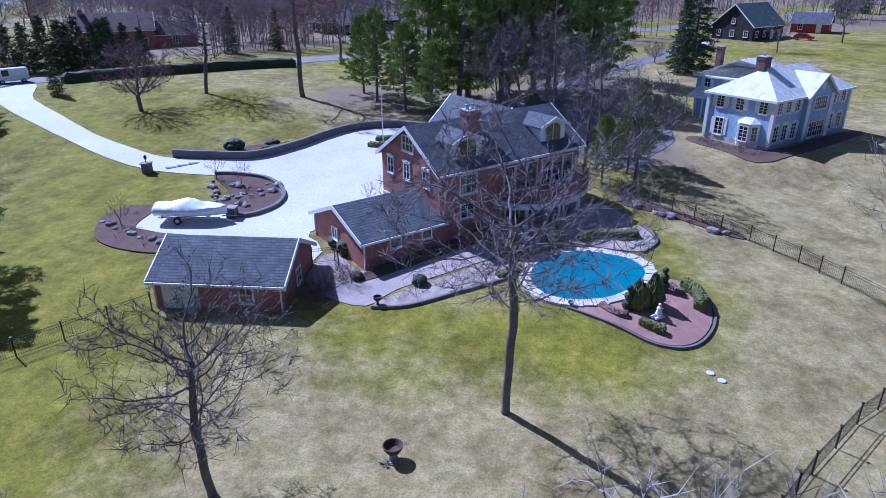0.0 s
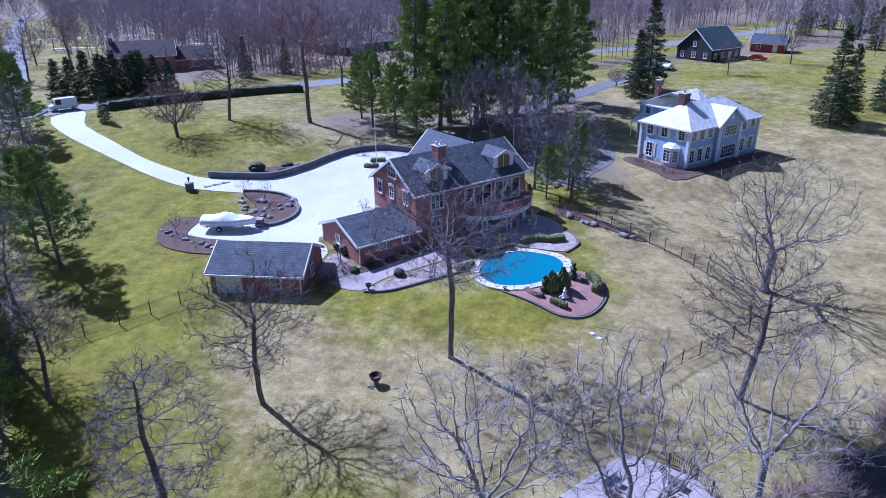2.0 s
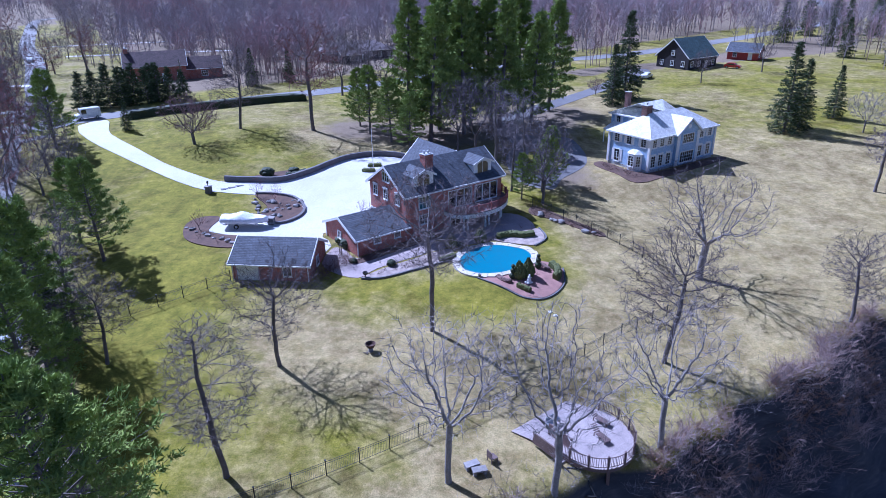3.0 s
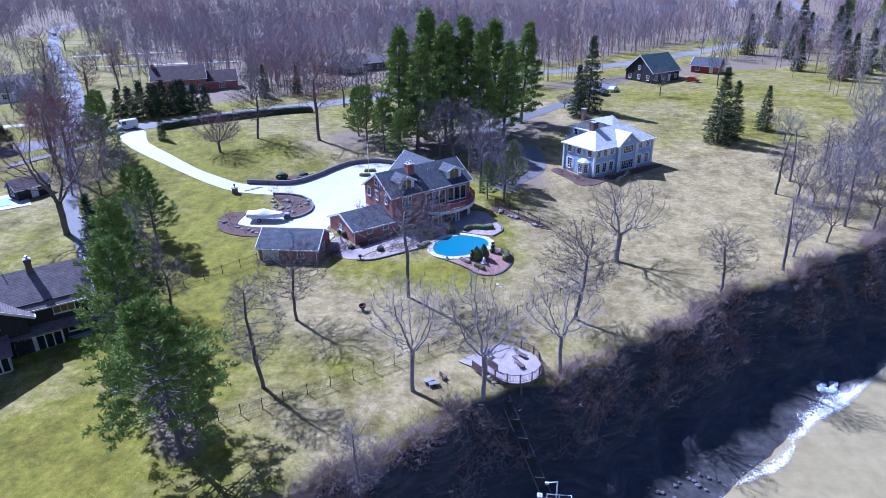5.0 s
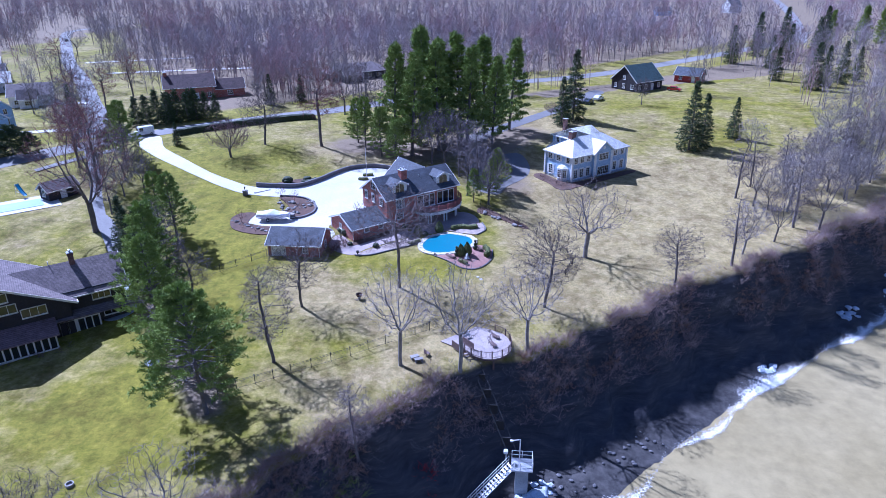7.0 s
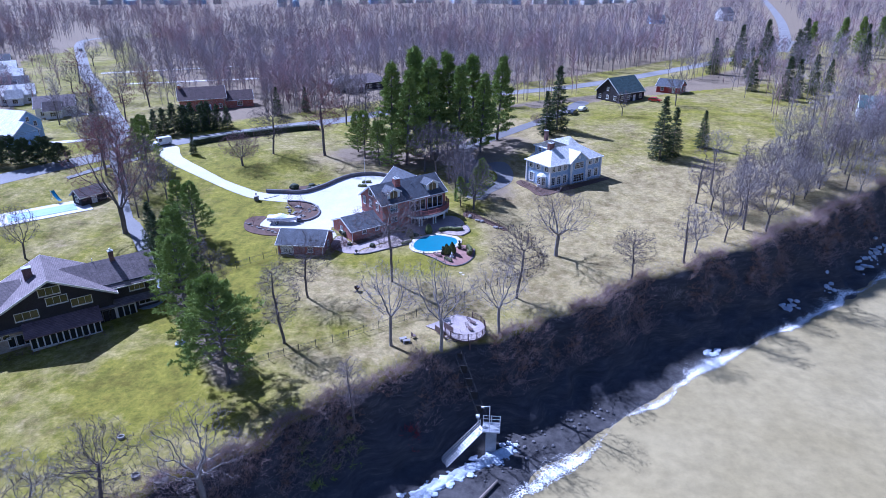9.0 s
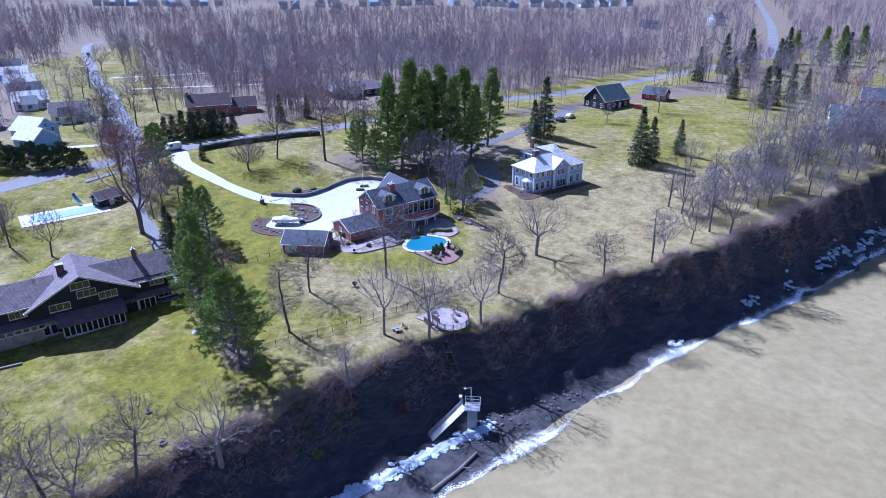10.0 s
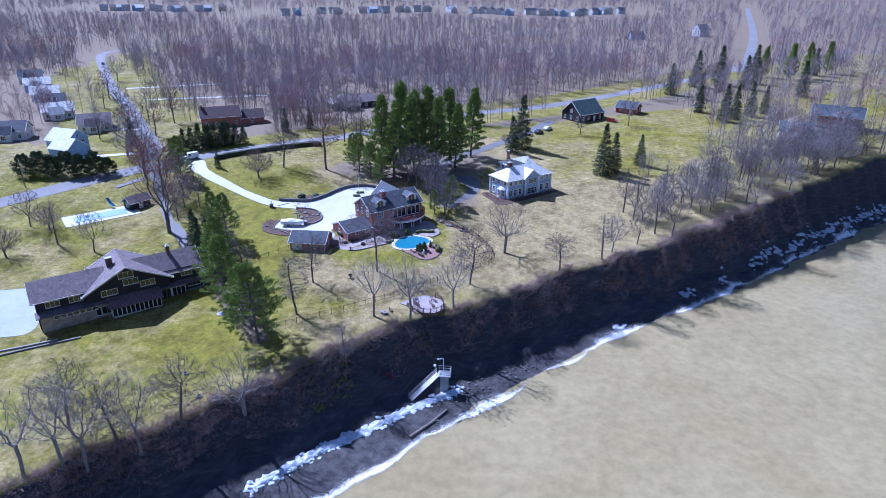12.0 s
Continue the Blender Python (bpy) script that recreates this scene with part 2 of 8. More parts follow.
def ground_mat():
    """Lawn in green and straw patches, leaf litter in the woods, dark shale on the bluff, and a beach with the bluff's
    shade put into its colour.
    """
    m, N, L, b = nodes_of("lawn_woods_and_bluff")
    co = N.new("ShaderNodeTexCoord").outputs["Object"]

    def zone(name):
        a = N.new("ShaderNodeAttribute")
        a.attribute_name = name
        return a.outputs["Fac"]

    def soft(fac, lo, hi):
        return ramp(N, L, fac, [(lo, (0, 0, 0)), (hi, (1, 1, 1))])

    def plus(a, c, k):
        x = N.new("ShaderNodeMath")
        x.operation = "MULTIPLY_ADD"
        L.new(c, x.inputs[0])
        x.inputs[1].default_value = k
        L.new(a, x.inputs[2])
        return x.outputs[0]

    patch = noise_node(N, L, co, 0.06, 7.0, 0.68)
    mottle = noise_node(N, L, co, 0.55, 6.0, 0.7)
    fine = noise_node(N, L, co, 8.0, 6.0, 0.8)
    tuft = noise_node(N, L, co, 1.7, 5.0, 0.75)
    green = mixed(N, L, soft(mottle, 0.30, 0.70), (0.112, 0.112, 0.009), (0.245, 0.212, 0.026))
    straw = mixed(N, L, soft(mottle, 0.32, 0.68), (0.200, 0.156, 0.066), (0.370, 0.298, 0.162))
    dry = soft(plus(plus(plus(patch, zone("dry"), 0.55), mottle, 0.30), tuft, 0.16), 0.64, 0.93)
    lawn = mixed(N, L, dry, green, straw)
    lawn = mixed(N, L, 1.0, lawn, ramp(N, L, tuft, [(0.34, (0.76, 0.80, 0.70)), (0.66, (1.22, 1.19, 1.17))]), "MULTIPLY")
    worn = noise_node(N, L, co, 0.17, 6.0, 0.72)
    lawn = mixed(N, L, 1.0, lawn, ramp(N, L, worn, [(0.32, (0.58, 0.54, 0.50)), (0.50, (1.0, 1.0, 1.0)), (0.68, (1.20, 1.20, 1.14))]), "MULTIPLY")
    blades = ramp(N, L, fine, [(0.32, (0.58, 0.60, 0.52)), (0.68, (1.36, 1.34, 1.32))])
    lawn = mixed(N, L, 1.0, lawn, blades, "MULTIPLY")
    litter = mixed(N, L, mottle, (0.130, 0.098, 0.068), (0.270, 0.215, 0.150))
    litter = mixed(N, L, 1.0, litter, blades, "MULTIPLY")
    col = mixed(N, L, soft(plus(zone("woods"), mottle, 0.5), 0.60, 0.88), lawn, litter)
    sep = N.new("ShaderNodeSeparateXYZ")
    L.new(co, sep.inputs[0])
    sq = N.new("ShaderNodeMapping")
    sq.inputs["Scale"].default_value = (0.25, 0.25, 1.6)
    L.new(co, sq.inputs["Vector"])
    strata = noise_node(N, L, sq.outputs[0], 1.2, 6.0, 0.7)
    shale = ramp(N, L, strata, [(0.3, (0.035, 0.036, 0.042)), (0.55, (0.065, 0.064, 0.070)), (0.75, (0.13, 0.115, 0.105))])
    col = mixed(N, L, soft(plus(zone("bluff"), mottle, 0.35), 0.50, 0.72), col, shale)
    # beach tones kept dark to carry the bluff's shade down to the water
    beach = mixed(N, L, soft(mottle, 0.35, 0.65), (0.036, 0.035, 0.036), (0.092, 0.087, 0.084))
    col = mixed(N, L, zone("beach"), col, beach)
    L.new(col, b.inputs["Base Color"])
    b.inputs["Roughness"].default_value = 0.95
    b.inputs["Specular IOR Level"].default_value = 0.2
    bumped(N, L, b, fine, 0.5, 0.06)
    return m


def water_mat():
    m, N, L, b = nodes_of("muddy_lake_water")
    co = N.new("ShaderNodeTexCoord").outputs["Object"]
    big = noise_node(N, L, co, 0.035, 5.0)
    small = noise_node(N, L, co, 0.45, 6.0, 0.65)
    col = ramp(N, L, big, [(0.3, (0.262, 0.212, 0.098)), (0.7, (0.335, 0.278, 0.142))])
    col = mixed(N, L, 1.0, col, ramp(N, L, small, [(0.3, (0.84,) * 3), (0.7, (1.14,) * 3)]), "MULTIPLY")
    L.new(col, b.inputs["Base Color"])
    b.inputs["Roughness"].default_value = 0.22
    b.inputs["IOR"].default_value = 1.33
    bumped(N, L, b, small, 0.35, 0.35)
    return m


M_GROUND, M_WATER = ground_mat(), water_mat()

# ---- shape helpers ----
def box(bm, x0, x1, y0, y1, z0, z1, m=None):
    vs = [Vector((x, y, z)) for z in (z0, z1) for x, y in ((x0, y0), (x1, y0), (x1, y1), (x0, y1))]
    hull(bm, vs, m)


def hull(bm, vs, m=None):
    """A six-sided solid from eight corners, the lower ring first."""
    v = [bm.verts.new(m @ p if m else p) for p in vs]
    for a in ((3, 2, 1, 0), (4, 5, 6, 7), (0, 1, 5, 4), (1, 2, 6, 5), (2, 3, 7, 6), (3, 0, 4, 7)):
        bm.faces.new([v[i] for i in a])


def solid(bm, pts, faces):
    v = [bm.verts.new(p) for p in pts]
    for a in faces:
        bm.faces.new([v[i] for i in a])


def rod(bm, a, b, ra, rb=None, n=6):
    rb = ra if rb is None else rb
    a, b = Vector(a), Vector(b)
    d = (b - a).normalized()
    x = d.orthogonal().normalized()
    y = d.cross(x)
    lo = [bm.verts.new(a + ra * (math.cos(t) * x + math.sin(t) * y)) for t in (2 * math.pi * i / n for i in range(n))]
    hi = [bm.verts.new(b + rb * (math.cos(t) * x + math.sin(t) * y)) for t in (2 * math.pi * i / n for i in range(n))]
    for i in range(n):
        bm.faces.new((lo[i], lo[(i + 1) % n], hi[(i + 1) % n], hi[i]))
    bm.faces.new(lo[::-1])
    bm.faces.new(hi)


def lathe(bm, profile, n=16, at=(0, 0, 0)):
    """A turned solid from (radius, height) pairs."""
    rings = [[bm.verts.new((at[0] + r * math.cos(2 * math.pi * i / n), at[1] + r * math.sin(2 * math.pi * i / n), at[2] + z)) for i in range(n)] for r, z in profile]
    for lo, hi in zip(rings, rings[1:]):
        for i in range(n):
            bm.faces.new((lo[i], lo[(i + 1) % n], hi[(i + 1) % n], hi[i]))
    bm.faces.new(rings[0][::-1])
    bm.faces.new(rings[-1])


def rough_ball(bm, centre, r, rng, sub=2, squash=(1, 1, 1), amount=0.15):
    got = bmesh.ops.create_icosphere(bm, subdivisions=sub, radius=1.0)
    for v in got["verts"]:
        k = 1 + amount * (noise.noise(v.co * 2.1 + Vector((rng.random() * 0.02, centre[0], centre[1]))) * 1.6 + rng.uniform(-0.3, 0.3))
        v.co = Vector((centre[0] + v.co.x * r * k * squash[0], centre[1] + v.co.y * r * k * squash[1], centre[2] + v.co.z * r * k * squash[2]))


def part(name, bm, material, parent=None, label="", smooth=False):
    me = bpy.data.meshes.new(name)
    bm.normal_update()
    bm.to_mesh(me)
    bm.free()
    me.materials.append(material)
    if smooth:
        me.polygons.foreach_set("use_smooth", [True] * len(me.polygons))
    ob = new(name, me)
    ob.parent = parent
    return tagged(ob, label) if label else ob


def soup(name, verts, faces, material, parent=None):
    """A mesh object from arrays of places and of triangles or quads."""
    me = bpy.data.meshes.new(name)
    verts, faces = np.asarray(verts, np.float32), np.asarray(faces, np.int32)
    me.vertices.add(len(verts))
    me.vertices.foreach_set("co", verts.ravel())
    me.loops.add(faces.size)
    me.loops.foreach_set("vertex_index", faces.ravel())
    me.polygons.add(len(faces))
    me.polygons.foreach_set("loop_start", np.arange(0, faces.size, faces.shape[1], dtype=np.int32))
    me.update(calc_edges=True)
    me.materials.append(material)
    ob = new(name, me)
    ob.parent = parent
    return ob


def thing(name, label, category, m=None, group="", kind=""):
    ob = tagged(new(name), label, category, group, kind)
    if m is not None:
        ob.matrix_basis = m
    return ob


# ---- the lie of the land ----
GY = (-140, -60, -20, 0, 10, 20, 30, 40, 55, 75, 92, 130, 200, 400, 3000)
GZ = (-4.5, -4.0, -2.9, -1.8, -1.2, -0.5, -0.1, 0.8, 1.5, 2.8, 4.2, 5.2, 6.0, 8.0, 10.0)
ALONG, OUT = np.array([0.7507, 0.6607]), np.array([0.6607, -0.7507])
ES = (-3000, -58, -47, -26, -15, -1, 16, 32, 53, 77, 112, 160, 208, 3000)
EN = (6.0, 5.8, 4.2, 4.1, 3.2, 1.5, 0.9, 3.2, 2.7, 6.1, 7.5, 6.8, 6.6, 6.0)
LAKE = -13.0


def clamp(v, lo=0.0, hi=1.0):
    return np.minimum(hi, np.maximum(lo, v))


def land(x, y):
    """Height of the ground on top of the bluff."""
    z = np.interp(y, GY, GZ) - 1.3 * clamp((x - 10) / 20) * clamp((130 - y) / 40)
    z = z + 1.4 * clamp((-20 - x) / 22) * clamp((y - 50) / 25) * clamp((125 - y) / 30)
    w = clamp((9.5 - np.hypot(x - 6.3, y - 43.8)) / 3.5)
    w = w * w * (3 - 2 * w)
    z = z * (1 - w) + 0.9 * w
    w = clamp((19.0 - np.hypot(x - 32.5, y - 84.5)) / 9.0)
    w = w * w * (3 - 2 * w)
    z = z * (1 - w) + 2.5 * w
    w = clamp((17.0 - np.hypot(x + 82.5, y - 51.6)) / 6.0)
    w = w * w * (3 - 2 * w)
    return z * (1 - w) + 1.62 * w


def lip(s):
    """How far out the bluff's edge lies, along its length."""
    return np.interp(s, ES, EN) + 0.7 * np.sin(s * 0.31) + 0.5 * np.sin(s * 0.83 + 1.0)


SURF_S, SURF_N = (-60, -14, 5, 22, 39, 58, 82, 102, 146, 185, 230), (27, 24.5, 21.5, 20.8, 18.6, 17.6, 17.8, 19.0, 17.4, 17.6, 17.5)


def height(x, y):
    s, n = x * ALONG[0] + y * ALONG[1], x * OUT[0] + y * OUT[1]
    k = n - lip(s)
    top = land(x, y)
    down = np.interp(k, (0, 0.8, 3, 6, 9, 10), (0, 0.10, 0.42, 0.78, 0.98, 1.0))
    z = top + (LAKE + 0.7 - top) * down
    wide = np.maximum(np.interp(s, SURF_S, SURF_N) - lip(s) - 9.5 - 0.6, 1.5)
    return np.where(k > 9.5, np.interp((k - 9.5) / wide, (0, 1, 1.3, 3, 10), (LAKE + 0.7, LAKE + 0.05, LAKE - 0.35, LAKE - 1.5, LAKE - 5)), z)


def ground_z(x, y):
    return float(height(np.array(float(x)), np.array(float(y))))


def on_ground(x, y, turn=0.0, size=1.0, up=0.0):
    return pose(x, y, ground_z(x, y) + up, 0, 0, turn) @ Matrix.Diagonal((size, size, size, 1))


def stops(*runs):
    out = []
    for a, b, step in runs:
        out += list(np.arange(a, b, step))
    return np.array(out)


def near_line(x, y, pts):
    """Distance from places to a polyline."""
    best = np.full(np.shape(x), 1e9)
    for (ax, ay), (bx, by) in zip(pts, pts[1:]):
        dx, dy = bx - ax, by - ay
        t = clamp(((x - ax) * dx + (y - ay) * dy) / (dx * dx + dy * dy))
        best = np.minimum(best, np.hypot(x - ax - t * dx, y - ay - t * dy))
    return best


MAIN_ROAD = [(-330, -150), (-160, 15), (-113, 62), (-95, 80), (-81, 94), (-73, 103.5), (-63, 114.5), (-50, 125.5), (-37, 134), (-25, 146), (-6, 167.5), (17, 186), (43, 201), (78, 233), (150, 310), (190, 372)]
SIDE_ROAD = [(-92, 92), (-101, 113), (-121, 140), (-152, 182), (-185, 223), (-224, 278), (-268, 342), (-278, 372), (-262, 400)]
FAR_ROAD = [(166, 318), (194, 394), (260, 600), (387, 1040)]


def build_ground():
    s = stops((-3000, -400, 200), (-400, -110, 10), (-110, 240, 1.3), (240, 600, 12), (600, 3601, 250))
    k = np.array(list(-stops((0, 100, 1.4), (100, 260, 5), (260, 700, 25), (700, 3801, 300)))[::-1] + [0.4, 0.8, 1.4, 2, 2.7, 3.4, 4.2, 5, 5.8, 6.6, 7.4, 8.2, 9, 9.8, 11, 12.5, 14, 16, 18, 21, 30, 80, 300])
    S, K = np.meshgrid(s, k, indexing="ij")
    Nn = K + lip(S)
    X, Y = S * ALONG[0] + Nn * OUT[0], S * ALONG[1] + Nn * OUT[1]
    Z = height(X, Y)
    rough = np.array([[noise.noise(Vector((a * 0.23, b * 0.45, 3.0))) for b in k] for a in s])
    cliff = clamp(K / 1.0) * clamp((11 - K) / 2.0)
    Z = Z + cliff * rough * 1.1
    X, Y = X + OUT[0] * cliff * rough * 1.2, Y + OUT[1] * cliff * rough * 1.2
    n, m = S.shape
    idx = np.arange(n * m).reshape(n, m)
    quads = np.stack([idx[:-1, :-1], idx[1:, :-1], idx[1:, 1:], idx[:-1, 1:]], -1).reshape(-1, 4)
    ob = soup("ground", np.stack([X, Y, Z], -1).reshape(-1, 3), quads[:, ::-1], M_GROUND)
    me = ob.data
    me.polygons.foreach_set("use_smooth", [True] * len(me.polygons))
    bluff = clamp((K + 0.3) / 1.5)
    beach = clamp((K - 9.0) / 1.2)
    road = near_line(X, Y, MAIN_ROAD)
    woods = np.where((Y > 112 + 0.55 * (X + 60)) & (Y > 110), 1.0, 0.0) * clamp((road - 14) / 10)
    woods = np.maximum(woods, clamp(1 - near_line(X, Y, [(-22, 96), (-2, 92), (10, 108), (18, 112), (10, 92), (14, 75)]) / 15) * 0.9)
    woods = np.maximum(woods, clamp((6 + 0.10 * (S - 60) + K) / 8) * clamp((S - 25) / 40) * 0.45)
    woods = np.maximum(woods, clamp((S - 105) / 25) * clamp((60 + K) / 30) * 0.4)
    woods = np.maximum(woods, clamp((Y - 300) / 60) * 0.95)
    woods = np.where((X > 55) & (Y > 150) & (Y < 420) & (X > 0.55 * Y), woods * 0.5, woods)
    woods = np.where((near_line(X, Y, SIDE_ROAD) < 30) & (X > -260), woods * 0.35, woods)
    woods = np.maximum(woods, clamp(1 - near_line(X, Y, [(-45, 36), (-34, 18), (-17, -1)]) / 5) * 0.8)
    # straw-coloured stretches where the lawn is thin and dry
    dry = clamp(1 - near_line(X, Y, [(-14, 26), (2, 22), (14, 27), (26, 30), (20, 36)]) / 11) * 0.75
    dry = np.maximum(dry, clamp(1 - near_line(X, Y, [(30, 42), (48, 55), (60, 60), (45, 70)]) / 16) * 0.75)
    dry = np.maximum(dry, clamp(1 - near_line(X, Y, [(-28, 90), (-12, 86), (-20, 84)]) / 9) * 0.65)
    dry = np.maximum(dry, clamp(1 - near_line(X, Y, [(14, 118), (30, 112), (22, 128)]) / 16) * 0.8)
    dry = np.maximum(dry, clamp((X - 12) / 8) * clamp((Y - 24) / 8) * clamp((105 - Y) / 20) * 0.60)
    dry = np.maximum(dry, clamp(1 - near_line(X, Y, [(-4, 4), (8, 12), (16, 20), (26, 28)]) / 7) * 0.55)
    dry = dry - 0.35 * clamp(1 - near_line(X, Y, [(-45, 78), (-60, 84), (-40, 60), (-34, 44), (-24, 8), (-30, 0)]) / 16)
    dry = dry - 0.25 * clamp(1 - near_line(X, Y, [(-6, 31), (6, 33), (16, 40)]) / 7)
    for name, val in (("bluff", bluff), ("beach", beach), ("woods", woods), ("dry", dry)):
        a = me.attributes.new(name, "FLOAT", "POINT")
        a.data.foreach_set("value", val.reshape(-1).astype(np.float32))
    tagged(ob, "patchy green and straw lawn falling to a dark shale bluff and shade-toned beach", "ground", kind="structure")


build_ground()


def build_water():
    s = stops((-3200, -120, 140), (-120, 260, 2.5), (260, 3801, 180))
    k = stops((9, 60, 1.2), (60, 140, 4), (140, 400, 20), (400, 3201, 200))
    S, K = np.meshgrid(s, k, indexing="ij")
    X, Y = S * ALONG[0] + (K + 3) * OUT[0], S * ALONG[1] + (K + 3) * OUT[1]
    swell = np.array([[noise.noise(Vector((a * 0.05, b * 0.16, 7.0))) + 0.5 * noise.noise(Vector((a * 0.13, b * 0.4, 2.0))) for b in k] for a in s])
    Z = LAKE + 0.16 * swell * clamp((200 - np.abs(S)) / 60) * clamp((300 - K) / 100)
    n, m = S.shape
    idx = np.arange(n * m).reshape(n, m)
    quads = np.stack([idx[:-1, :-1], idx[1:, :-1], idx[1:, 1:], idx[:-1, 1:]], -1).reshape(-1, 4)
    ob = soup("water", np.stack([X, Y, Z], -1).reshape(-1, 3), quads[:, ::-1], M_WATER)
    ob.data.polygons.foreach_set("use_smooth", [True] * len(ob.data.polygons))
    tagged(ob, "muddy tan lake water with low swell", "water", kind="structure")


build_water()


def curve_through(pts, per=6, closed=False):
    """Points of a smooth line through the given ones."""
    p = [Vector(q) for q in pts]
    n = len(p)
    out = []
    for i in range(n if closed else n - 1):
        a, b, c, d = (p[(i - 1) % n], p[i], p[(i + 1) % n], p[(i + 2) % n]) if closed else (p[max(i - 1, 0)], p[i], p[i + 1], p[min(i + 2, n - 1)])
        for j in range(per):
            t = j / per
            out.append(0.5 * (2 * b + (c - a) * t + (2 * a - 5 * b + 4 * c - d) * t * t + (3 * b - a - 3 * c + d) * t**3))
    if not closed:
        out.append(p[-1])
    return out


def sheet(name, outline, rise, material, label, category="", kind="structure", cell=3.0, smooth=5, parent=None):
    """A slab that follows the ground inside an outline, with a short skirt."""
    pts = curve_through(outline, smooth, True) if smooth else [Vector(p) for p in outline]
    bm = bmesh.new()
    f = bm.faces.new([bm.verts.new((p[0], p[1], 0)) for p in pts])
    if f.normal.z < 0 or sum(a[0] * b[1] - b[0] * a[1] for a, b in zip(pts, pts[1:] + pts[:1])) < 0:
        f.normal_flip()
    xs, ys = [p[0] for p in pts], [p[1] for p in pts]
    for axis, lo, hi in ((0, min(xs), max(xs)), (1, min(ys), max(ys))):
        for c in np.arange(lo + cell, hi, cell):
            co, no = [0, 0, 0], [0, 0, 0]
            co[axis], no[axis] = c, 1
            bmesh.ops.bisect_plane(bm, geom=bm.verts[:] + bm.edges[:] + bm.faces[:], plane_co=co, plane_no=no)
    bmesh.ops.triangulate(bm, faces=bm.faces[:])
    for v in bm.verts:
        v.co.z = ground_z(v.co.x, v.co.y) + rise
    rim = [e for e in bm.edges if e.is_boundary]
    got = bmesh.ops.extrude_edge_only(bm, edges=rim)["geom"]
    for v in got:
        if isinstance(v, bmesh.types.BMVert):
            v.co.z -= rise + 0.25
    return tagged(part(name, bm, material, parent), label, category, kind=kind)


def band(name, line, width, rise, material, label, category="", per=5, thick=0.25, kind="structure", parent=None, base=None):
    """A strip of even width that follows a line over the ground."""
    pts = curve_through(line, per)
    dense = []
    for a, b in zip(pts, pts[1:]):
        steps = max(1, int((b - a).length / 4))
        dense += [a.lerp(b, i / steps) for i in range(steps)]
    dense.append(pts[-1])
    bm = bmesh.new()
    rings = []
    for i, p in enumerate(dense):
        d = (dense[min(i + 1, len(dense) - 1)] - dense[max(i - 1, 0)])
        d = Vector((d[0], d[1], 0)).normalized()
        side = Vector((-d.y, d.x, 0)) * width / 2
        ring = []
        for sgn, dz in ((1, -thick), (1, rise), (-1, rise), (-1, -thick)):
            q = Vector((p[0], p[1], 0)) + side * sgn
            ring.append(bm.verts.new((q.x, q.y, ground_z(q.x if width > 3 else p[0], q.y if width > 3 else p[1]) + dz)))
        rings.append(ring)
    for a, b in zip(rings, rings[1:]):
        for j in range(3):
            bm.faces.new((a[j], a[j + 1], b[j + 1], b[j]))
    bm.faces.new(rings[0])
    bm.faces.new(rings[-1][::-1])
    bmesh.ops.recalc_face_normals(bm, faces=bm.faces[:])
    return tagged(part(name, bm, material, parent), label, category, kind=kind)


# roads and paving
band("road_main", MAIN_ROAD, 7.5, 0.05, M_ROAD, "worn pale grey two-lane country road", "road")
band("road_side", SIDE_ROAD, 5.8, 0.06, M_ROAD, "pale side street between houses", "road")
band("road_far", FAR_ROAD, 7.0, 0.06, M_ROAD, "straight pale road running away through woods", "road")
band("lane", [(-85, 84), (-74, 69), (-63.5, 52.5), (-56, 43.5), (-50, 36), (-46, 31), (-43, 27)], 3.0, 0.05, M_ROAD, "narrow pale driveway beside the lawn", "driveway")
sheet("pavement_neighbour", [(-40, 15.5), (-37, 19), (-43.5, 28.5), (-47, 31.5), (-45, 24)], 0.05, M_YARD, "pale grey concrete terrace beside the dark house", "terrace")
sheet("pavement_yard", [(-96, 14), (-84, 10.5), (-74, 12), (-66.5, 3.5), (-63.5, -3.6), (-69, -6.5), (-90, -12)], 0.05, M_YARD, "pale grey concrete parking yard", "driveway")
sheet("road_drive_blue", [(14, 67.5), (16, 72.5), (20.2, 79.5), (20.8, 88), (18.5, 94), (13, 92), (9, 99), (14, 112), (33, 140), (42, 158), (47, 168), (43, 171), (36, 156), (24, 134), (8, 112), (4, 100), (8, 88), (7, 80), (9, 70)], 0.05, M_ASPHALT, "dark asphalt driveway of the blue house", "driveway")
sheet("lawn_island", [(10.8, 75), (13.5, 75), (16.8, 80.5), (16.3, 86), (12.8, 86.5), (10.6, 82)], 0.10, M_GROUND, "grass island inside the asphalt driveway", "lawn")
sheet("driveway", [(-76.5, 90.5), (-69.8, 83.0), (-59.9, 75.5), (-50.6, 69.2), (-43.4, 64.6), (-37.0, 61.9), (-30.2, 61.5), (-24.3, 60.9), (-21.6, 57.7), (-21.2, 54.6), (-23.0, 52.3), (-24.5, 52.6), (-31.3, 53.4), (-31.8, 49.0), (-24, 47.0), (-22.5, 44.0), (-14.6, 44.2), (-15.2, 47.5), (-16.4, 49.4), (-10.95, 54.8), (0.8, 65.2), (-1, 70.5), (-6, 76.5), (-10, 79.0), (-14.6, 80.2), (-19.6, 78.6), (-22.6, 75.0), (-24.7, 71.0), (-27.8, 66.8), (-32.5, 65.9), (-36.8, 65.5), (-41.0, 67.0), (-49.3, 71.8), (-58.4, 79.0), (-67.0, 86.0), (-70.0, 90.5), (-73.5, 95.5)], 0.06, M_CONCRETE, "pale concrete driveway widening into a turning court", "driveway", smooth=2)
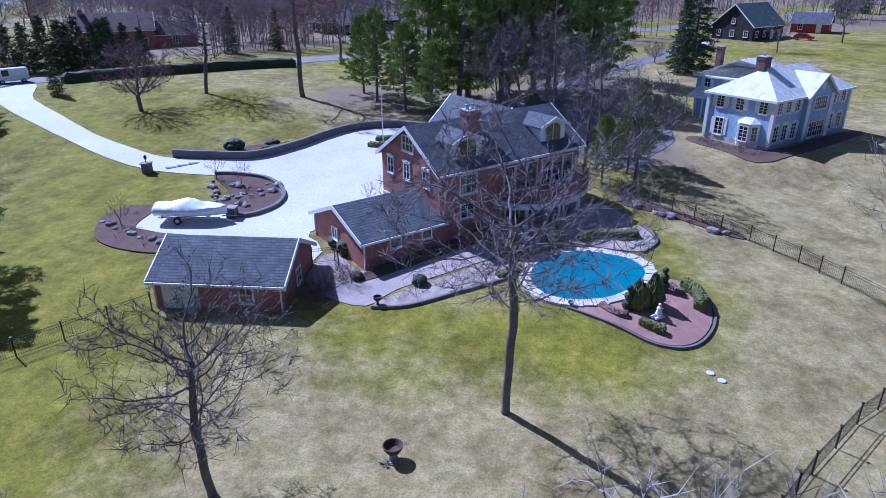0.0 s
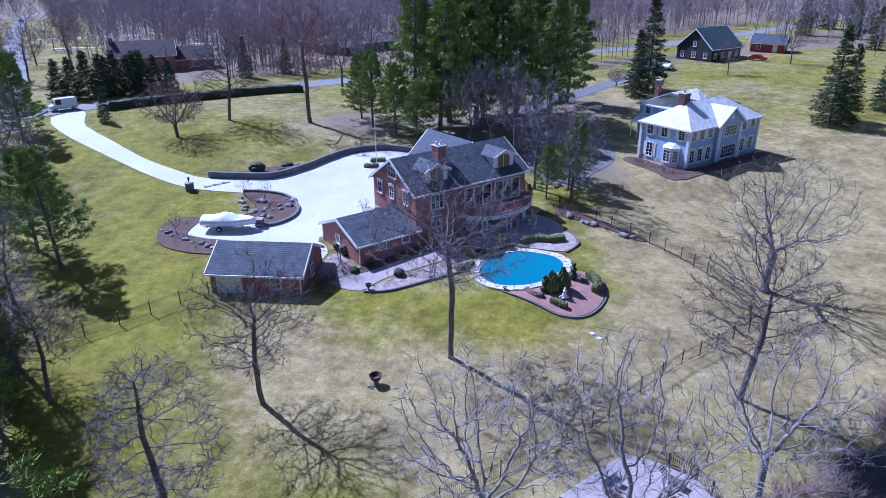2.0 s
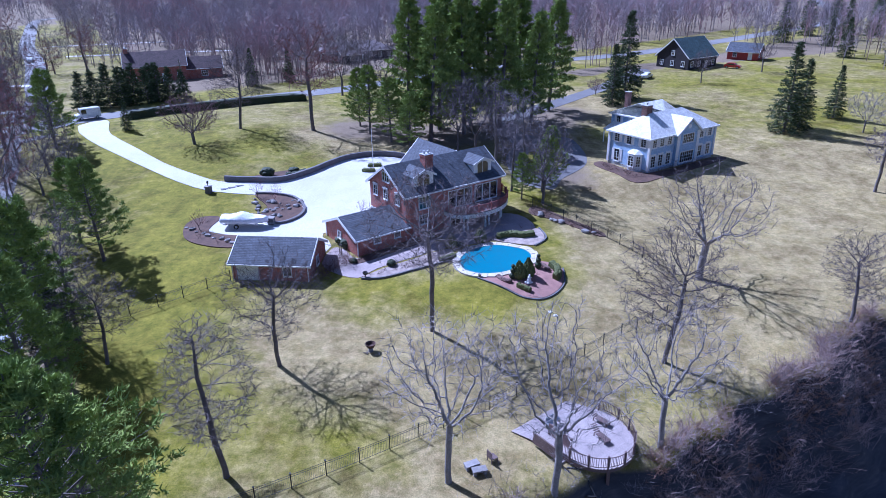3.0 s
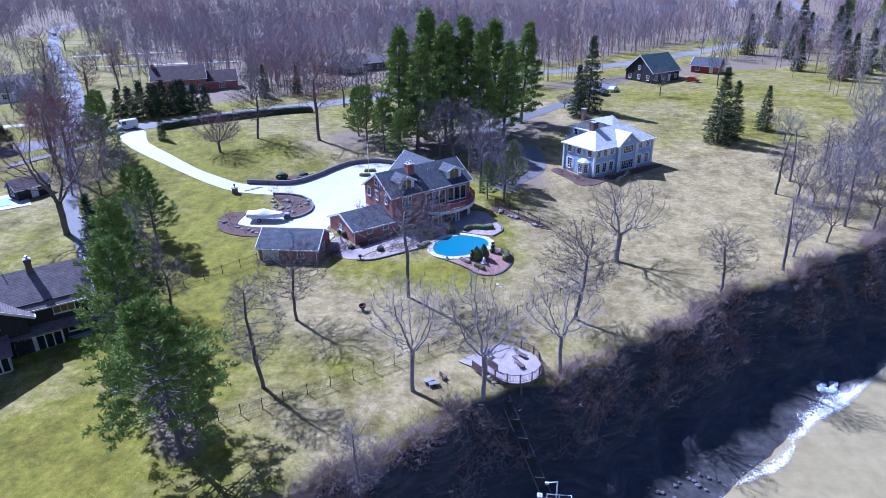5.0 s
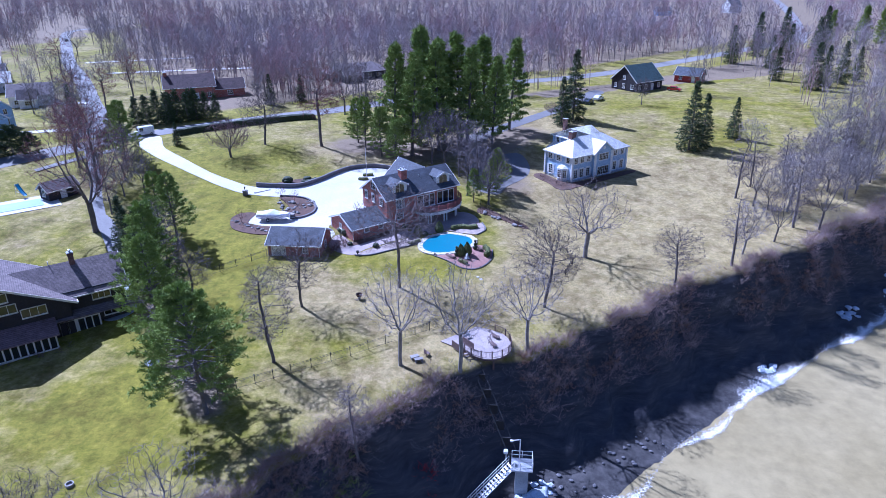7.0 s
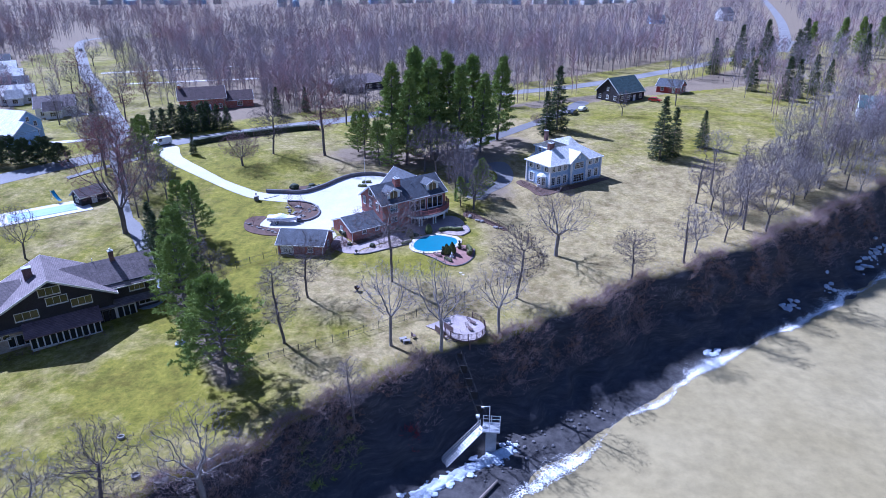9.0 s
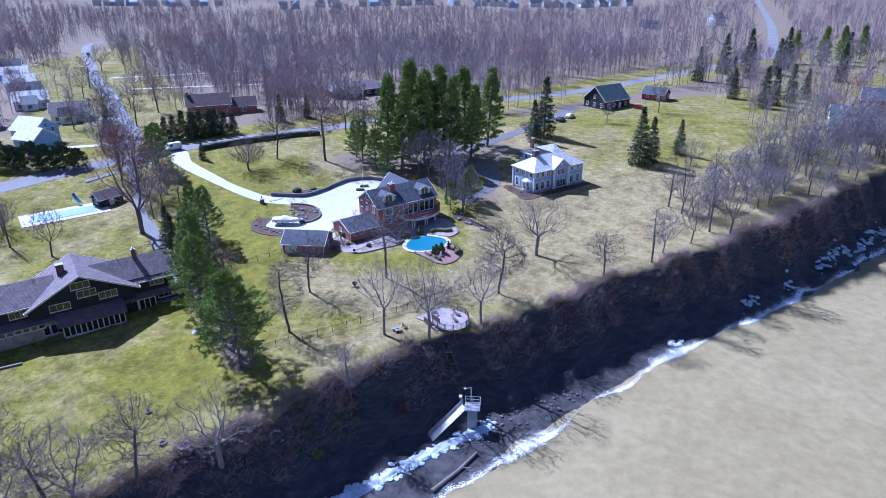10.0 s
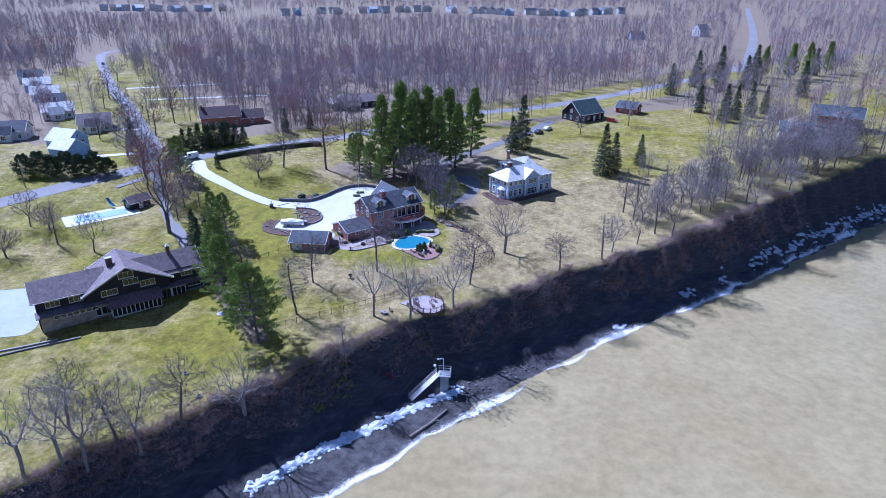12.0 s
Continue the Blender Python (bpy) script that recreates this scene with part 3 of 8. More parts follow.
sheet("pavement_patio", [(-14.0, 45.2), (-14.3, 41.2), (-12.3, 39.0), (-9.2, 38.0), (-7.4, 40.3), (-3.0, 44.0), (0.4, 46.9), (2.6, 47.9), (5.6, 49.6), (9, 51.0), (11.2, 53.6), (9, 57.2), (5, 57), (-2, 51.7), (-6.5, 46.9), (-10.2, 42.7), (-12.4, 44.9)], 0.05, M_PAVER, "brown paver patio and walk along the house", "patio", smooth=3)
sheet("planting_bed_lower", [(-8.7, 37.9), (-6.3, 38.4), (-3, 40.4), (-0.3, 42.2), (1.2, 43.7), (0.4, 46.3), (-3, 43.4), (-7.2, 39.8)], 0.10, M_GRAVEL, "pale gravel planting bed with a dark stone edge", "planting bed")
sheet("planting_bed_wall", [(-10.2, 42.5), (-6.3, 46.6), (-1.8, 51), (-0.7, 49.9), (-5.5, 45.2), (-9.7, 41.4)], 0.10, M_MULCH, "narrow mulched bed along the brick wall", "planting bed")
sheet("planting_bed_pool", [(4.6, 38.5), (7, 36.9), (9.9, 35.2), (12.1, 35.8), (13.8, 38.6), (13.9, 42.1), (11.5, 43.5), (10.4, 42.2), (8.9, 40.1), (6.5, 39.0)], 0.10, M_MULCH_RED, "red mulch bed beside the swimming pool", "planting bed")
sheet("planting_bed_hedge", [(6.5, 49.3), (11.0, 48.3), (12.3, 50.3), (11.5, 53.0), (8.8, 51.6), (5.0, 50.4)], 0.10, M_GRAVEL, "gravel and mulch bed behind the pool", "planting bed")
sheet("planting_bed_island", [(-30.0, 61.4), (-26.7, 57.4), (-26.8, 54.4), (-23.2, 52.3), (-21.4, 54.6), (-21.6, 57.7), (-24.2, 60.8), (-27.4, 61.6)], 0.14, M_MULCH, "stone-edged mulch bed in the driveway bend", "planting bed")
sheet("planting_bed_boat", [(-35.8, 50.5), (-33.5, 46.2), (-28.5, 44.4), (-24, 45.2), (-25.5, 47.6), (-31.6, 48.8), (-32, 53.4), (-34.8, 53.2)], 0.12, M_MULCH, "rocky mulch bed with shrubs beside the boat", "planting bed")
sheet("planting_bed_front", [(-33.5, 66.6), (-27.9, 67.4), (-24.8, 71.2), (-26.6, 72.2), (-31.5, 69.3)], 0.12, M_MULCH, "mulched bed above the retaining wall", "planting bed")
sheet("planting_bed_blue", [(21.8, 79.6), (24.4, 75.6), (29.0, 71.8), (43.5, 84.0), (42.6, 85.6), (29.8, 75.6), (24.0, 81.4), (22.3, 81.6)], 0.08, M_MULCH, "mulched beds along the blue house wall", "planting bed")
sheet("planting_bed_fence", [(10.6, 57.8), (14.5, 56.0), (19.5, 52.3), (20, 53.6), (16, 57), (11.5, 60.5)], 0.08, M_MULCH, "brushy mulch strip along the fence", "planting bed")
band("retaining_wall", [(-36.5, 65.9), (-32.4, 66.2), (-27.7, 67.1), (-24.3, 71.3), (-22.2, 75.4), (-19.4, 79.1), (-14.6, 80.7), (-9.7, 79.5), (-5, 76.5)], 0.45, 0.85, M_BLOCK, "dark block retaining wall round the turning court", "retaining wall", 6)
band("bed_edging_island", [(-30.0, 61.7), (-27.4, 61.9), (-24.0, 61.0), (-21.4, 57.8), (-21.2, 54.5), (-23.2, 52.1), (-26.3, 53.4)], 0.35, 0.38, M_BLOCK, "low dark stone edging of the planting bed", "edging", 6)
band("bed_edging_lower", [(-8.8, 37.8), (-6.3, 38.2), (-3, 40.2), (-0.3, 42.0), (1.2, 43.4)], 0.2, 0.2, M_BLOCK, "dark stone edging of the lower bed", "edging", 6)
band("bed_edging_pool", [(4.4, 38.4), (7, 36.7), (9.9, 35.0), (12.2, 35.6), (14.0, 38.6), (14.1, 42.1)], 0.15, 0.16, M_BLOCK, "dark edging of the pool bed", "edging", 6)
band("bed_edging_hedge", [(11.0, 48.1), (12.5, 50.3), (11.7, 53.2)], 0.2, 0.2, M_BLOCK, "dark edging of the hedge bed", "edging", 6)


def build_pool():
    """Free-form pool: coping stones round a stretched teal cover."""
    line = [(2.1, 42.1), (2.2, 44.0), (3.0, 45.9), (4.3, 47.0), (6.2, 47.8), (8.3, 47.3), (9.9, 46.4), (10.5, 44.6), (9.9, 42.8), (8.6, 41.1), (7.0, 39.9), (4.8, 39.4), (2.9, 40.2)]
    pts = curve_through(line, 6, True)
    mid = sum(pts, Vector((0, 0))) / len(pts)
    zz = 0.97
    pool = thing("swimming_pool", "free-form swimming pool under a stretched teal cover with stone coping", "swimming pool")
    bm = bmesh.new()
    rings = []
    for k in (1.03, 0.9, 0.6, 0.3):
        rings.append([bm.verts.new((mid.x + (p.x - mid.x) * k, mid.y + (p.y - mid.y) * k, zz + 0.10 - (1.03 - k) * 0.22)) for p in pts])
    for a, b in zip(rings, rings[1:]):
        for i in range(len(a)):
            bm.faces.new((a[i], a[(i + 1) % len(a)], b[(i + 1) % len(a)], b[i]))
    bm.faces.new(rings[-1])
    part("cover", bm, M_POOL, pool, "taut teal vinyl cover", True)
    n = len(pts)
    rng = random.Random(3)
    step = 2
    for i in range(0, n, step):
        a, b = pts[i], pts[(i + step) % n]
        q = []
        for p in (a, b):
            out = (p - mid).normalized()
            q.append((p, p + out * rng.uniform(0.75, 1.0)))
        bm = bmesh.new()
        gap = 0.02
        (a0, a1), (b0, b1) = q
        lo = [a0.lerp(b0, gap), a0.lerp(b0, 1 - gap), a1.lerp(b1, 1 - gap), a1.lerp(b1, gap)]
        dz = rng.uniform(-0.01, 0.01)
        hull(bm, [Vector((p.x, p.y, zz - 0.35)) for p in lo] + [Vector((p.x, p.y, zz + 0.13 + dz)) for p in lo])
        bmesh.ops.recalc_face_normals(bm, faces=bm.faces[:])
        part("coping_stone", bm, M_COPING, pool)
    # strap anchors of the cover
    for i in range(0, n, 4):
        p = pts[i]
        out = (p - mid).normalized()
        bm = bmesh.new()
        rod(bm, (p.x, p.y, zz + 0.13), (p.x + out.x * 0.5, p.y + out.y * 0.5, zz + 0.15), 0.025, None, 4)
        part("strap", bm, M_IRON, pool)


build_pool()


# ---- houses ----
def on_face(face, L, D, x0=0.0, y0=0.0):
    """Origin, direction along and direction outward of one wall of a house."""
    return {"f": ((x0, y0), (1, 0), (0, -1)), "b": ((x0, y0 + D), (1, 0), (0, 1)), "l": ((x0, y0), (0, 1), (-1, 0)), "r": ((x0 + L, y0), (0, 1), (1, 0))}[face]


def fbox(bm, F, a0, a1, o0, o1, z0, z1):
    (ox, oy), (dx, dy), (nx, ny) = F
    q = [Vector((ox + dx * a + nx * o, oy + dy * a + ny * o, 0)) for a, o in ((a0, o0), (a1, o0), (a1, o1), (a0, o1))]
    hull(bm, [p + Vector((0, 0, z0)) for p in q] + [p + Vector((0, 0, z1)) for p in q])


def done(name, bm, material, parent, label=""):
    bmesh.ops.recalc_face_normals(bm, faces=bm.faces[:])
    return part(name, bm, material, parent, label)


def window(house, F, a, z, w, h, cols=2, rows=2, trim=None, shutters=None, arch=False, pane=None, deep=0.10):
    """Window unit: frame, sill, glass and muntins, with shutters where given. a: middle along the wall."""
    trim, pane = trim or M_WHITE, pane or M_GLASS
    t = 0.10
    bm = bmesh.new()
    for a0, a1, z0, z1 in ((a - w / 2 - t, a - w / 2, z - t, z + h + t), (a + w / 2, a + w / 2 + t, z - t, z + h + t), (a - w / 2, a + w / 2, z + h, z + h + t), (a - w / 2, a + w / 2, z - t, z)):
        fbox(bm, F, a0, a1, -0.02, deep, z0, z1)
    if arch:
        (ox, oy), (dx, dy), (nx, ny) = F
        r = w / 2 + t
        ring = [(a + r * math.cos(q), z + h + t + 0.6 * r * math.sin(q)) for q in (math.pi * i / 8 for i in range(9))]
        lo = [bm.verts.new((ox + dx * p + nx * -0.02, oy + dy * p + ny * -0.02, q)) for p, q in ring]
        hi = [bm.verts.new((ox + dx * p + nx * deep, oy + dy * p + ny * deep, q)) for p, q in ring]
        bm.faces.new(lo)
        bm.faces.new(hi)
        for i in range(9):
            bm.faces.new((lo[i], lo[(i + 1) % 9], hi[(i + 1) % 9], hi[i]))
    win = done("window", bm, trim, house)
    bm = bmesh.new()
    fbox(bm, F, a - w / 2, a + w / 2, -0.02, deep * 0.45, z, z + h)
    done("pane", bm, pane, win)
    if arch:
        (ox, oy), (dx, dy), (nx, ny) = F
        bm = bmesh.new()
        ring = [(a + (w / 2) * math.cos(q), z + h + 0.6 * (w / 2) * math.sin(q) + t * 0.4) for q in (math.pi * i / 8 for i in range(9))]
        bm.faces.new([bm.verts.new((ox + dx * p + nx * (deep + 0.006), oy + dy * p + ny * (deep + 0.006), q)) for p, q in ring])
        done("arched_pane", bm, pane, win)
    bm = bmesh.new()
    for i in range(1, cols):
        c = a - w / 2 + w * i / cols
        fbox(bm, F, c - 0.03, c + 0.03, deep * 0.3, deep * 0.8, z, z + h)
    for i in range(1, rows):
        c = z + h * i / rows
        fbox(bm, F, a - w / 2, a + w / 2, deep * 0.3, deep * 0.75, c - 0.025, c + 0.025)
    if cols > 1 or rows > 1:
        done("muntins", bm, trim, win)
    bm = bmesh.new()
    fbox(bm, F, a - w / 2 - t * 1.3, a + w / 2 + t * 1.3, -0.02, deep + 0.06, z - t - 0.07, z - t)
    done("sill", bm, trim, win)
    if shutters:
        for c in (a - w / 2 - t - 0.24, a + w / 2 + t + 0.24):
            bm = bmesh.new()
            fbox(bm, F, c - 0.22, c + 0.22, -0.02, 0.06, z - 0.05, z + h + 0.05)
            done("shutter", bm, shutters, house)
    return win


def door(house, F, a, z, w, h, material, rows=4, frame=None):
    """Garage or house door with recessed panels and a frame."""
    bm = bmesh.new()
    t = 0.12
    for a0, a1, z0, z1 in ((a - w / 2 - t, a - w / 2, z, z + h + t), (a + w / 2, a + w / 2 + t, z, z + h + t), (a - w / 2, a + w / 2, z + h, z + h + t)):
        fbox(bm, F, a0, a1, -0.02, 0.08, z0, z1)
    d = done("door", bm, frame or M_WHITE, house)
    for i in range(rows):
        bm = bmesh.new()
        fbox(bm, F, a - w / 2, a + w / 2, -0.02, 0.04, z + h * i / rows + 0.01, z + h * (i + 1) / rows - 0.01)
        done("panel", bm, material, d)
    return d


def gable_roof(house, x0, x1, y0, y1, eave, ridge, over, material, trim=None, along="x", thick=0.16, name="roof", ends=None, label=""):
    """Two roof slabs with a ridge along x or y, barge boards, and gable walls where a material is given for them."""
    sw = along == "y"
    if sw:
        x0, x1, y0, y1 = y0, y1, x0, x1
    mid, half = (y0 + y1) / 2, (y1 - y0) / 2
    drop = over * (ridge - eave) / half
    P = (lambda a, b, z: Vector((b, a, z))) if sw else (lambda a, b, z: Vector((a, b, z)))
    bm = bmesh.new()
    for sgn in (-1, 1):
        lo, hi = mid + sgn * (half + over), mid
        c = [P(x0 - over, lo, eave - drop), P(x1 + over, lo, eave - drop), P(x1 + over, hi, ridge), P(x0 - over, hi, ridge)]
        hull(bm, c + [p + Vector((0, 0, thick)) for p in c])
    roof = done(name, bm, material, house, label)
    for xa in (x0 - over - 0.02, x1 + over + 0.02):
        if trim is None:
            break
        bm = bmesh.new()
        for sgn in (-1, 1):
            a0, a1 = xa - 0.04, xa + 0.04
            lo = mid + sgn * (half + over)
            c = [P(a0, lo, eave - drop - 0.14), P(a1, lo, eave - drop - 0.14), P(a1, mid, ridge - 0.14), P(a0, mid, ridge - 0.14)]
            hull(bm, c + [p + Vector((0, 0, thick + 0.17)) for p in c])
        done("barge_board", bm, trim, roof)
    if trim is not None:
        for sgn in (-1, 1):
            bm = bmesh.new()
            lo = mid + sgn * (half + over + 0.06)
            c = [P(x0 - over, lo - 0.06, eave - drop - 0.06), P(x1 + over, lo - 0.06, eave - drop - 0.06), P(x1 + over, lo + 0.06, eave - drop - 0.06), P(x0 - over, lo + 0.06, eave - drop - 0.06)]
            hull(bm, c + [p + Vector((0, 0, 0.17)) for p in c])
            done("gutter", bm, trim, roof)
    if ends:
        for xa, on in ((x0, True), (x1, True)):
            bm = bmesh.new()
            w = 0.12 if xa == x0 else -0.12
            tri = [(y0, eave - 0.02), (y1, eave - 0.02), (mid, ridge - 0.04)]
            A = [bm.verts.new(P(xa, b, z)) for b, z in tri]
            B = [bm.verts.new(P(xa + w, b, z)) for b, z in tri]
            bm.faces.new(A)
            bm.faces.new(B)
            for i in range(3):
                bm.faces.new((A[i], A[(i + 1) % 3], B[(i + 1) % 3], B[i]))
            done("gable_wall", bm, ends, house)
    return roof


def hip_roof(house, x0, x1, y0, y1, eave, ridge, over, material, trim=None, label="", inset=None):
    x0, x1, y0, y1 = x0 - over, x1 + over, y0 - over, y1 + over
    mid = (y0 + y1) / 2
    ins = inset if inset is not None else (y1 - y0) / 2
    bm = bmesh.new()
    solid(bm, [Vector(p) for p in ((x0, y0, eave), (x1, y0, eave), (x1, y1, eave), (x0, y1, eave), (x0 + ins, mid, ridge), (x1 - ins, mid, ridge))], ((0, 1, 5, 4), (1, 2, 5), (2, 3, 4, 5), (3, 0, 4), (3, 2, 1, 0)))
    roof = done("roof", bm, material, house, label)
    if trim is not None:
        bm = bmesh.new()
        for a in ((x0 - 0.05, x1 + 0.05, y0 - 0.08, y0 + 0.02), (x0 - 0.05, x1 + 0.05, y1 - 0.02, y1 + 0.08), (x0 - 0.08, x0 + 0.02, y0, y1), (x1 - 0.02, x1 + 0.08, y0, y1)):
            box(bm, a[0], a[1], a[2], a[3], eave - 0.2, eave + 0.03)
        done("gutter", bm, trim, roof)
    return roof


def walls(house, x0, x1, y0, y1, z0, z1, material, name="wall", label=""):
    """Four walls with thickness, open inside."""
    w = 0.3
    for a in ((x0, x1, y0, y0 + w), (x0, x1, y1 - w, y1), (x0, x0 + w, y0 + w, y1 - w), (x1 - w, x1, y0 + w, y1 - w)):
        bm = bmesh.new()
        box(bm, *a, z0, z1)
        done(name, bm, material, house, label)


def chimney(house, x0, x1, y0, y1, z0, z1, material=None, pots=2):
    bm = bmesh.new()
    box(bm, x0, x1, y0, y1, z0, z1)
    box(bm, x0 - 0.06, x1 + 0.06, y0 - 0.06, y1 + 0.06, z1 - 0.3, z1 - 0.12)
    c = done("chimney", bm, material or M_BRICK, house)
    bm = bmesh.new()
    box(bm, x0 - 0.08, x1 + 0.08, y0 - 0.08, y1 + 0.08, z1, z1 + 0.08)
    done("cap", bm, M_PIPE, c)
    for i in range(pots):
        bm = bmesh.new()
        x = x0 + (x1 - x0) * (i + 0.5) / pots
        lathe(bm, [(0.14, z1 + 0.08), (0.14, z1 + 0.35), (0.2, z1 + 0.36), (0.2, z1 + 0.46), (0.05, z1 + 0.5)], 8, (x, (y0 + y1) / 2, 0))
        done("flue_pot", bm, M_METAL, c)


def pipe(house, x, y, z0, z1):
    bm = bmesh.new()
    rod(bm, (x, y, z0), (x, y, z1), 0.06)
    done("vent_pipe", bm, M_WHITE, house)


def downspout(house, F, a, z0, z1):
    bm = bmesh.new()
    fbox(bm, F, a - 0.05, a + 0.05, 0.0, 0.10, z0, z1)
    done("downspout", bm, M_WHITE, house)


def dormer(house, x, w, y_face, z0, wall_h, peak, back, slope_mat, face_mat, arch=True):
    """Gabled dormer that looks to -y: cheeks, face, roof and an arched window."""
    bm = bmesh.new()
    hw = w / 2
    pts = [Vector(p) for p in ((x - hw, y_face, z0), (x + hw, y_face, z0), (x + hw, y_face, z0 + wall_h), (x, y_face, peak - 0.1), (x - hw, y_face, z0 + wall_h), (x - hw, back, z0 + wall_h), (x + hw, back, z0 + wall_h), (x, back, peak - 0.1), (x - hw, back, z0), (x + hw, back, z0))]
    solid(bm, pts, ((0, 1, 2, 3, 4), (8, 9, 6, 7, 5), (0, 4, 5, 8), (1, 9, 6, 2), (2, 6, 7, 3), (4, 3, 7, 5), (0, 8, 9, 1)))
    d = done("dormer", bm, face_mat, house, "white dormer with an arched window")
    for sgn in (-1, 1):
        bm = bmesh.new()
        ex = x + sgn * (hw + 0.3)
        ez = z0 + wall_h - 0.3 * (peak - z0 - wall_h) / hw
        c = [Vector((ex, y_face - 0.3, ez)), Vector((ex, back, ez)), Vector((x, back, peak)), Vector((x, y_face - 0.3, peak))]
        hull(bm, c + [p + Vector((0, 0, 0.14)) for p in c])
        done("dormer_roof", bm, slope_mat, d)
    for sgn in (-1, 1):
        bm = bmesh.new()
        ex = x + sgn * (hw + 0.32)
        ez = z0 + wall_h - 0.32 * (peak - z0 - wall_h) / hw
        c = [Vector((ex, y_face - 0.36, ez - 0.12)), Vector((ex, y_face - 0.30, ez - 0.12)), Vector((x, y_face - 0.30, peak - 0.12)), Vector((x, y_face - 0.36, peak - 0.12))]
        hull(bm, c + [p + Vector((0, 0, 0.28)) for p in c])
        done("barge_board", bm, M_WHITE, d)
    F = ((0, y_face), (1, 0), (0, -1))
    bm = bmesh.new()
    (ox, oy), _, _ = F
    r = w * 0.30
    zb = z0 + 0.28
    arcs = [(x - r, zb), (x + r, zb)] + [(x + r * math.cos(q), zb + wall_h * 0.62 + 0.62 * r * math.sin(q)) for q in (math.pi * i / 10 for i in range(11))]
    lo = [bm.verts.new((p, y_face + 0.01, q)) for p, q in arcs]
    hi = [bm.verts.new((p, y_face - 0.04, q)) for p, q in arcs]
    bm.faces.new(lo)
    bm.faces.new(hi)
    for i in range(len(arcs)):
        bm.faces.new((lo[i], lo[(i + 1) % len(arcs)], hi[(i + 1) % len(arcs)], hi[i]))
    done("arched_pane", bm, M_GLASS, d)
    bm = bmesh.new()
    for c in (-r, -r * 0.05, r):
        fbox(bm, F, x + c - 0.04, x + c + 0.04, 0.0, 0.07, zb, zb + wall_h * 0.62 + (0.6 * r if abs(c) < r * 0.5 else 0))
    fbox(bm, F, x - r, x + r, 0, 0.07, zb - 0.06, zb)
    done("muntins", bm, M_CREAM, d)


def build_brick_house():
    z0 = 0.6
    h = thing("brick_house", "red brick house with grey shingle roof, white dormers and curved deck", "house", pose(-10.35, 43.05, z0, 0, 0, 42))
    # low wing towards the garage
    walls(h, 0, 7.5, 0, 8.2, -0.6, 2.55, M_BRICK)
    gable_roof(h, 0, 7.3, 0, 8.2, 2.55, 4.2, 0.3, M_SHINGLE, M_WHITE, name="wing_roof", ends=M_BRICK)
    Fw, Fg = on_face("f", 7.3, 8.2), on_face("l", 7.3, 8.2)
    window(h, Fw, 2.8, 1.55, 0.85, 0.8, 1, 1)
    window(h, Fw, 5.7, 1.6, 0.8, 0.6, 1, 1)
    window(h, Fg, 4.4, 1.5, 0.75, 0.85, 2, 1)
    downspout(h, Fw, 0.05, -0.4, 2.4)
    downspout(h, Fg, 8.0, -0.4, 2.4)
    # main block
    X0, X1, Y0, Y1, E, R = 7.3, 23.0, 0.3, 9.0, 6.5, 9.3
    walls(h, X0, X1, Y0, Y1, -0.8, E, M_BRICK)
    gable_roof(h, X0, X1, Y0, Y1, E, R, 0.4, M_SHINGLE, M_WHITE, name="main_roof", ends=M_BRICK)
    Fl = ((X0, 0), (0, 1), (-1, 0))
    for a, z in ((7.5, 4.95), (5.0, 4.9), (2.15, 4.9)):
        window(h, Fl, a, z, 0.8, 1.25, 2, 2)
        bm = bmesh.new()
        fbox(bm, Fl, a - 0.55, a + 0.55, 0, 0.14, z + 1.37, z + 1.55)
        fbox(bm, Fl, a - 0.15, a + 0.15, 0, 0.17, z + 1.37, z + 1.62)
        done("lintel", bm, M_WHITE, h)
    window(h, Fl, 4.75, 7.35, 1.5, 1.15, 3, 2)
    door(h, Fl, 8.35, -0.1, 1.0, 2.9, M_WHITE, 4)
    bm = bmesh.new()
    fbox(bm, Fl, 0.6, 8.7, 0, 0.03, -0.5, 0.1)
    done("plinth", bm, M_PIPE, h)
    Ff = ((0, Y0), (1, 0), (0, -1))
    window(h, Ff, 10.1, 4.35, 1.6, 1.5, 3, 2)
    window(h, Ff, 10.0, 2.3, 1.3, 1.1, 2, 2)
    # glazed wall behind the deck
    for x in (14.5, 15.8, 17.1, 18.9, 20.2, 21.5):
        window(h, Ff, x, 3.5, 1.12, 2.2, 1, 1, deep=0.14)
    bm = bmesh.new()
    fbox(bm, Ff, 13.7, 22.7, 0.0, 0.16, 6.0, 6.35)
    done("frieze", bm, M_WHITE, h)
    for x in (15.0, 17.4, 19.8, 22.0):
        window(h, Ff, x, 0.3, 1.5, 1.9, 2, 1)
    Fr = ((X1, 0), (0, 1), (1, 0))
    for a, z in ((2.5, 4.6), (6.6, 4.6), (4.65, 7.1)):
        window(h, Fr, a, z, 0.8, 1.2, 2, 2)
    Fb = ((0, Y1), (1, 0), (0, 1))
    for x in (9.0, 11.5, 21.2):
        window(h, Fb, x, 4.6, 0.85, 1.3, 2, 2)
    for x in (9.2, 12.0):
        door(h, Fb, x, 0.0, 2.4, 2.2, M_WHITE, 4)
    dormer(h, 10.55, 3.0, 1.0, 6.75, 1.65, 9.05, 4.3, M_SHINGLE, M_WHITE)
    dormer(h, 20.2, 3.0, 1.0, 6.75, 1.65, 9.05, 4.3, M_SHINGLE, M_WHITE)
    chimney(h, 12.3, 13.5, 3.1, 4.3, 6.8, 10.2, pots=2)
    pipe(h, 16.2, 3.2, 8.0, 8.9)
    # rear ell
    walls(h, 15.3, 22.0, 9.0, 13.6, -0.8, 6.3, M_BRICK, "ell_wall")
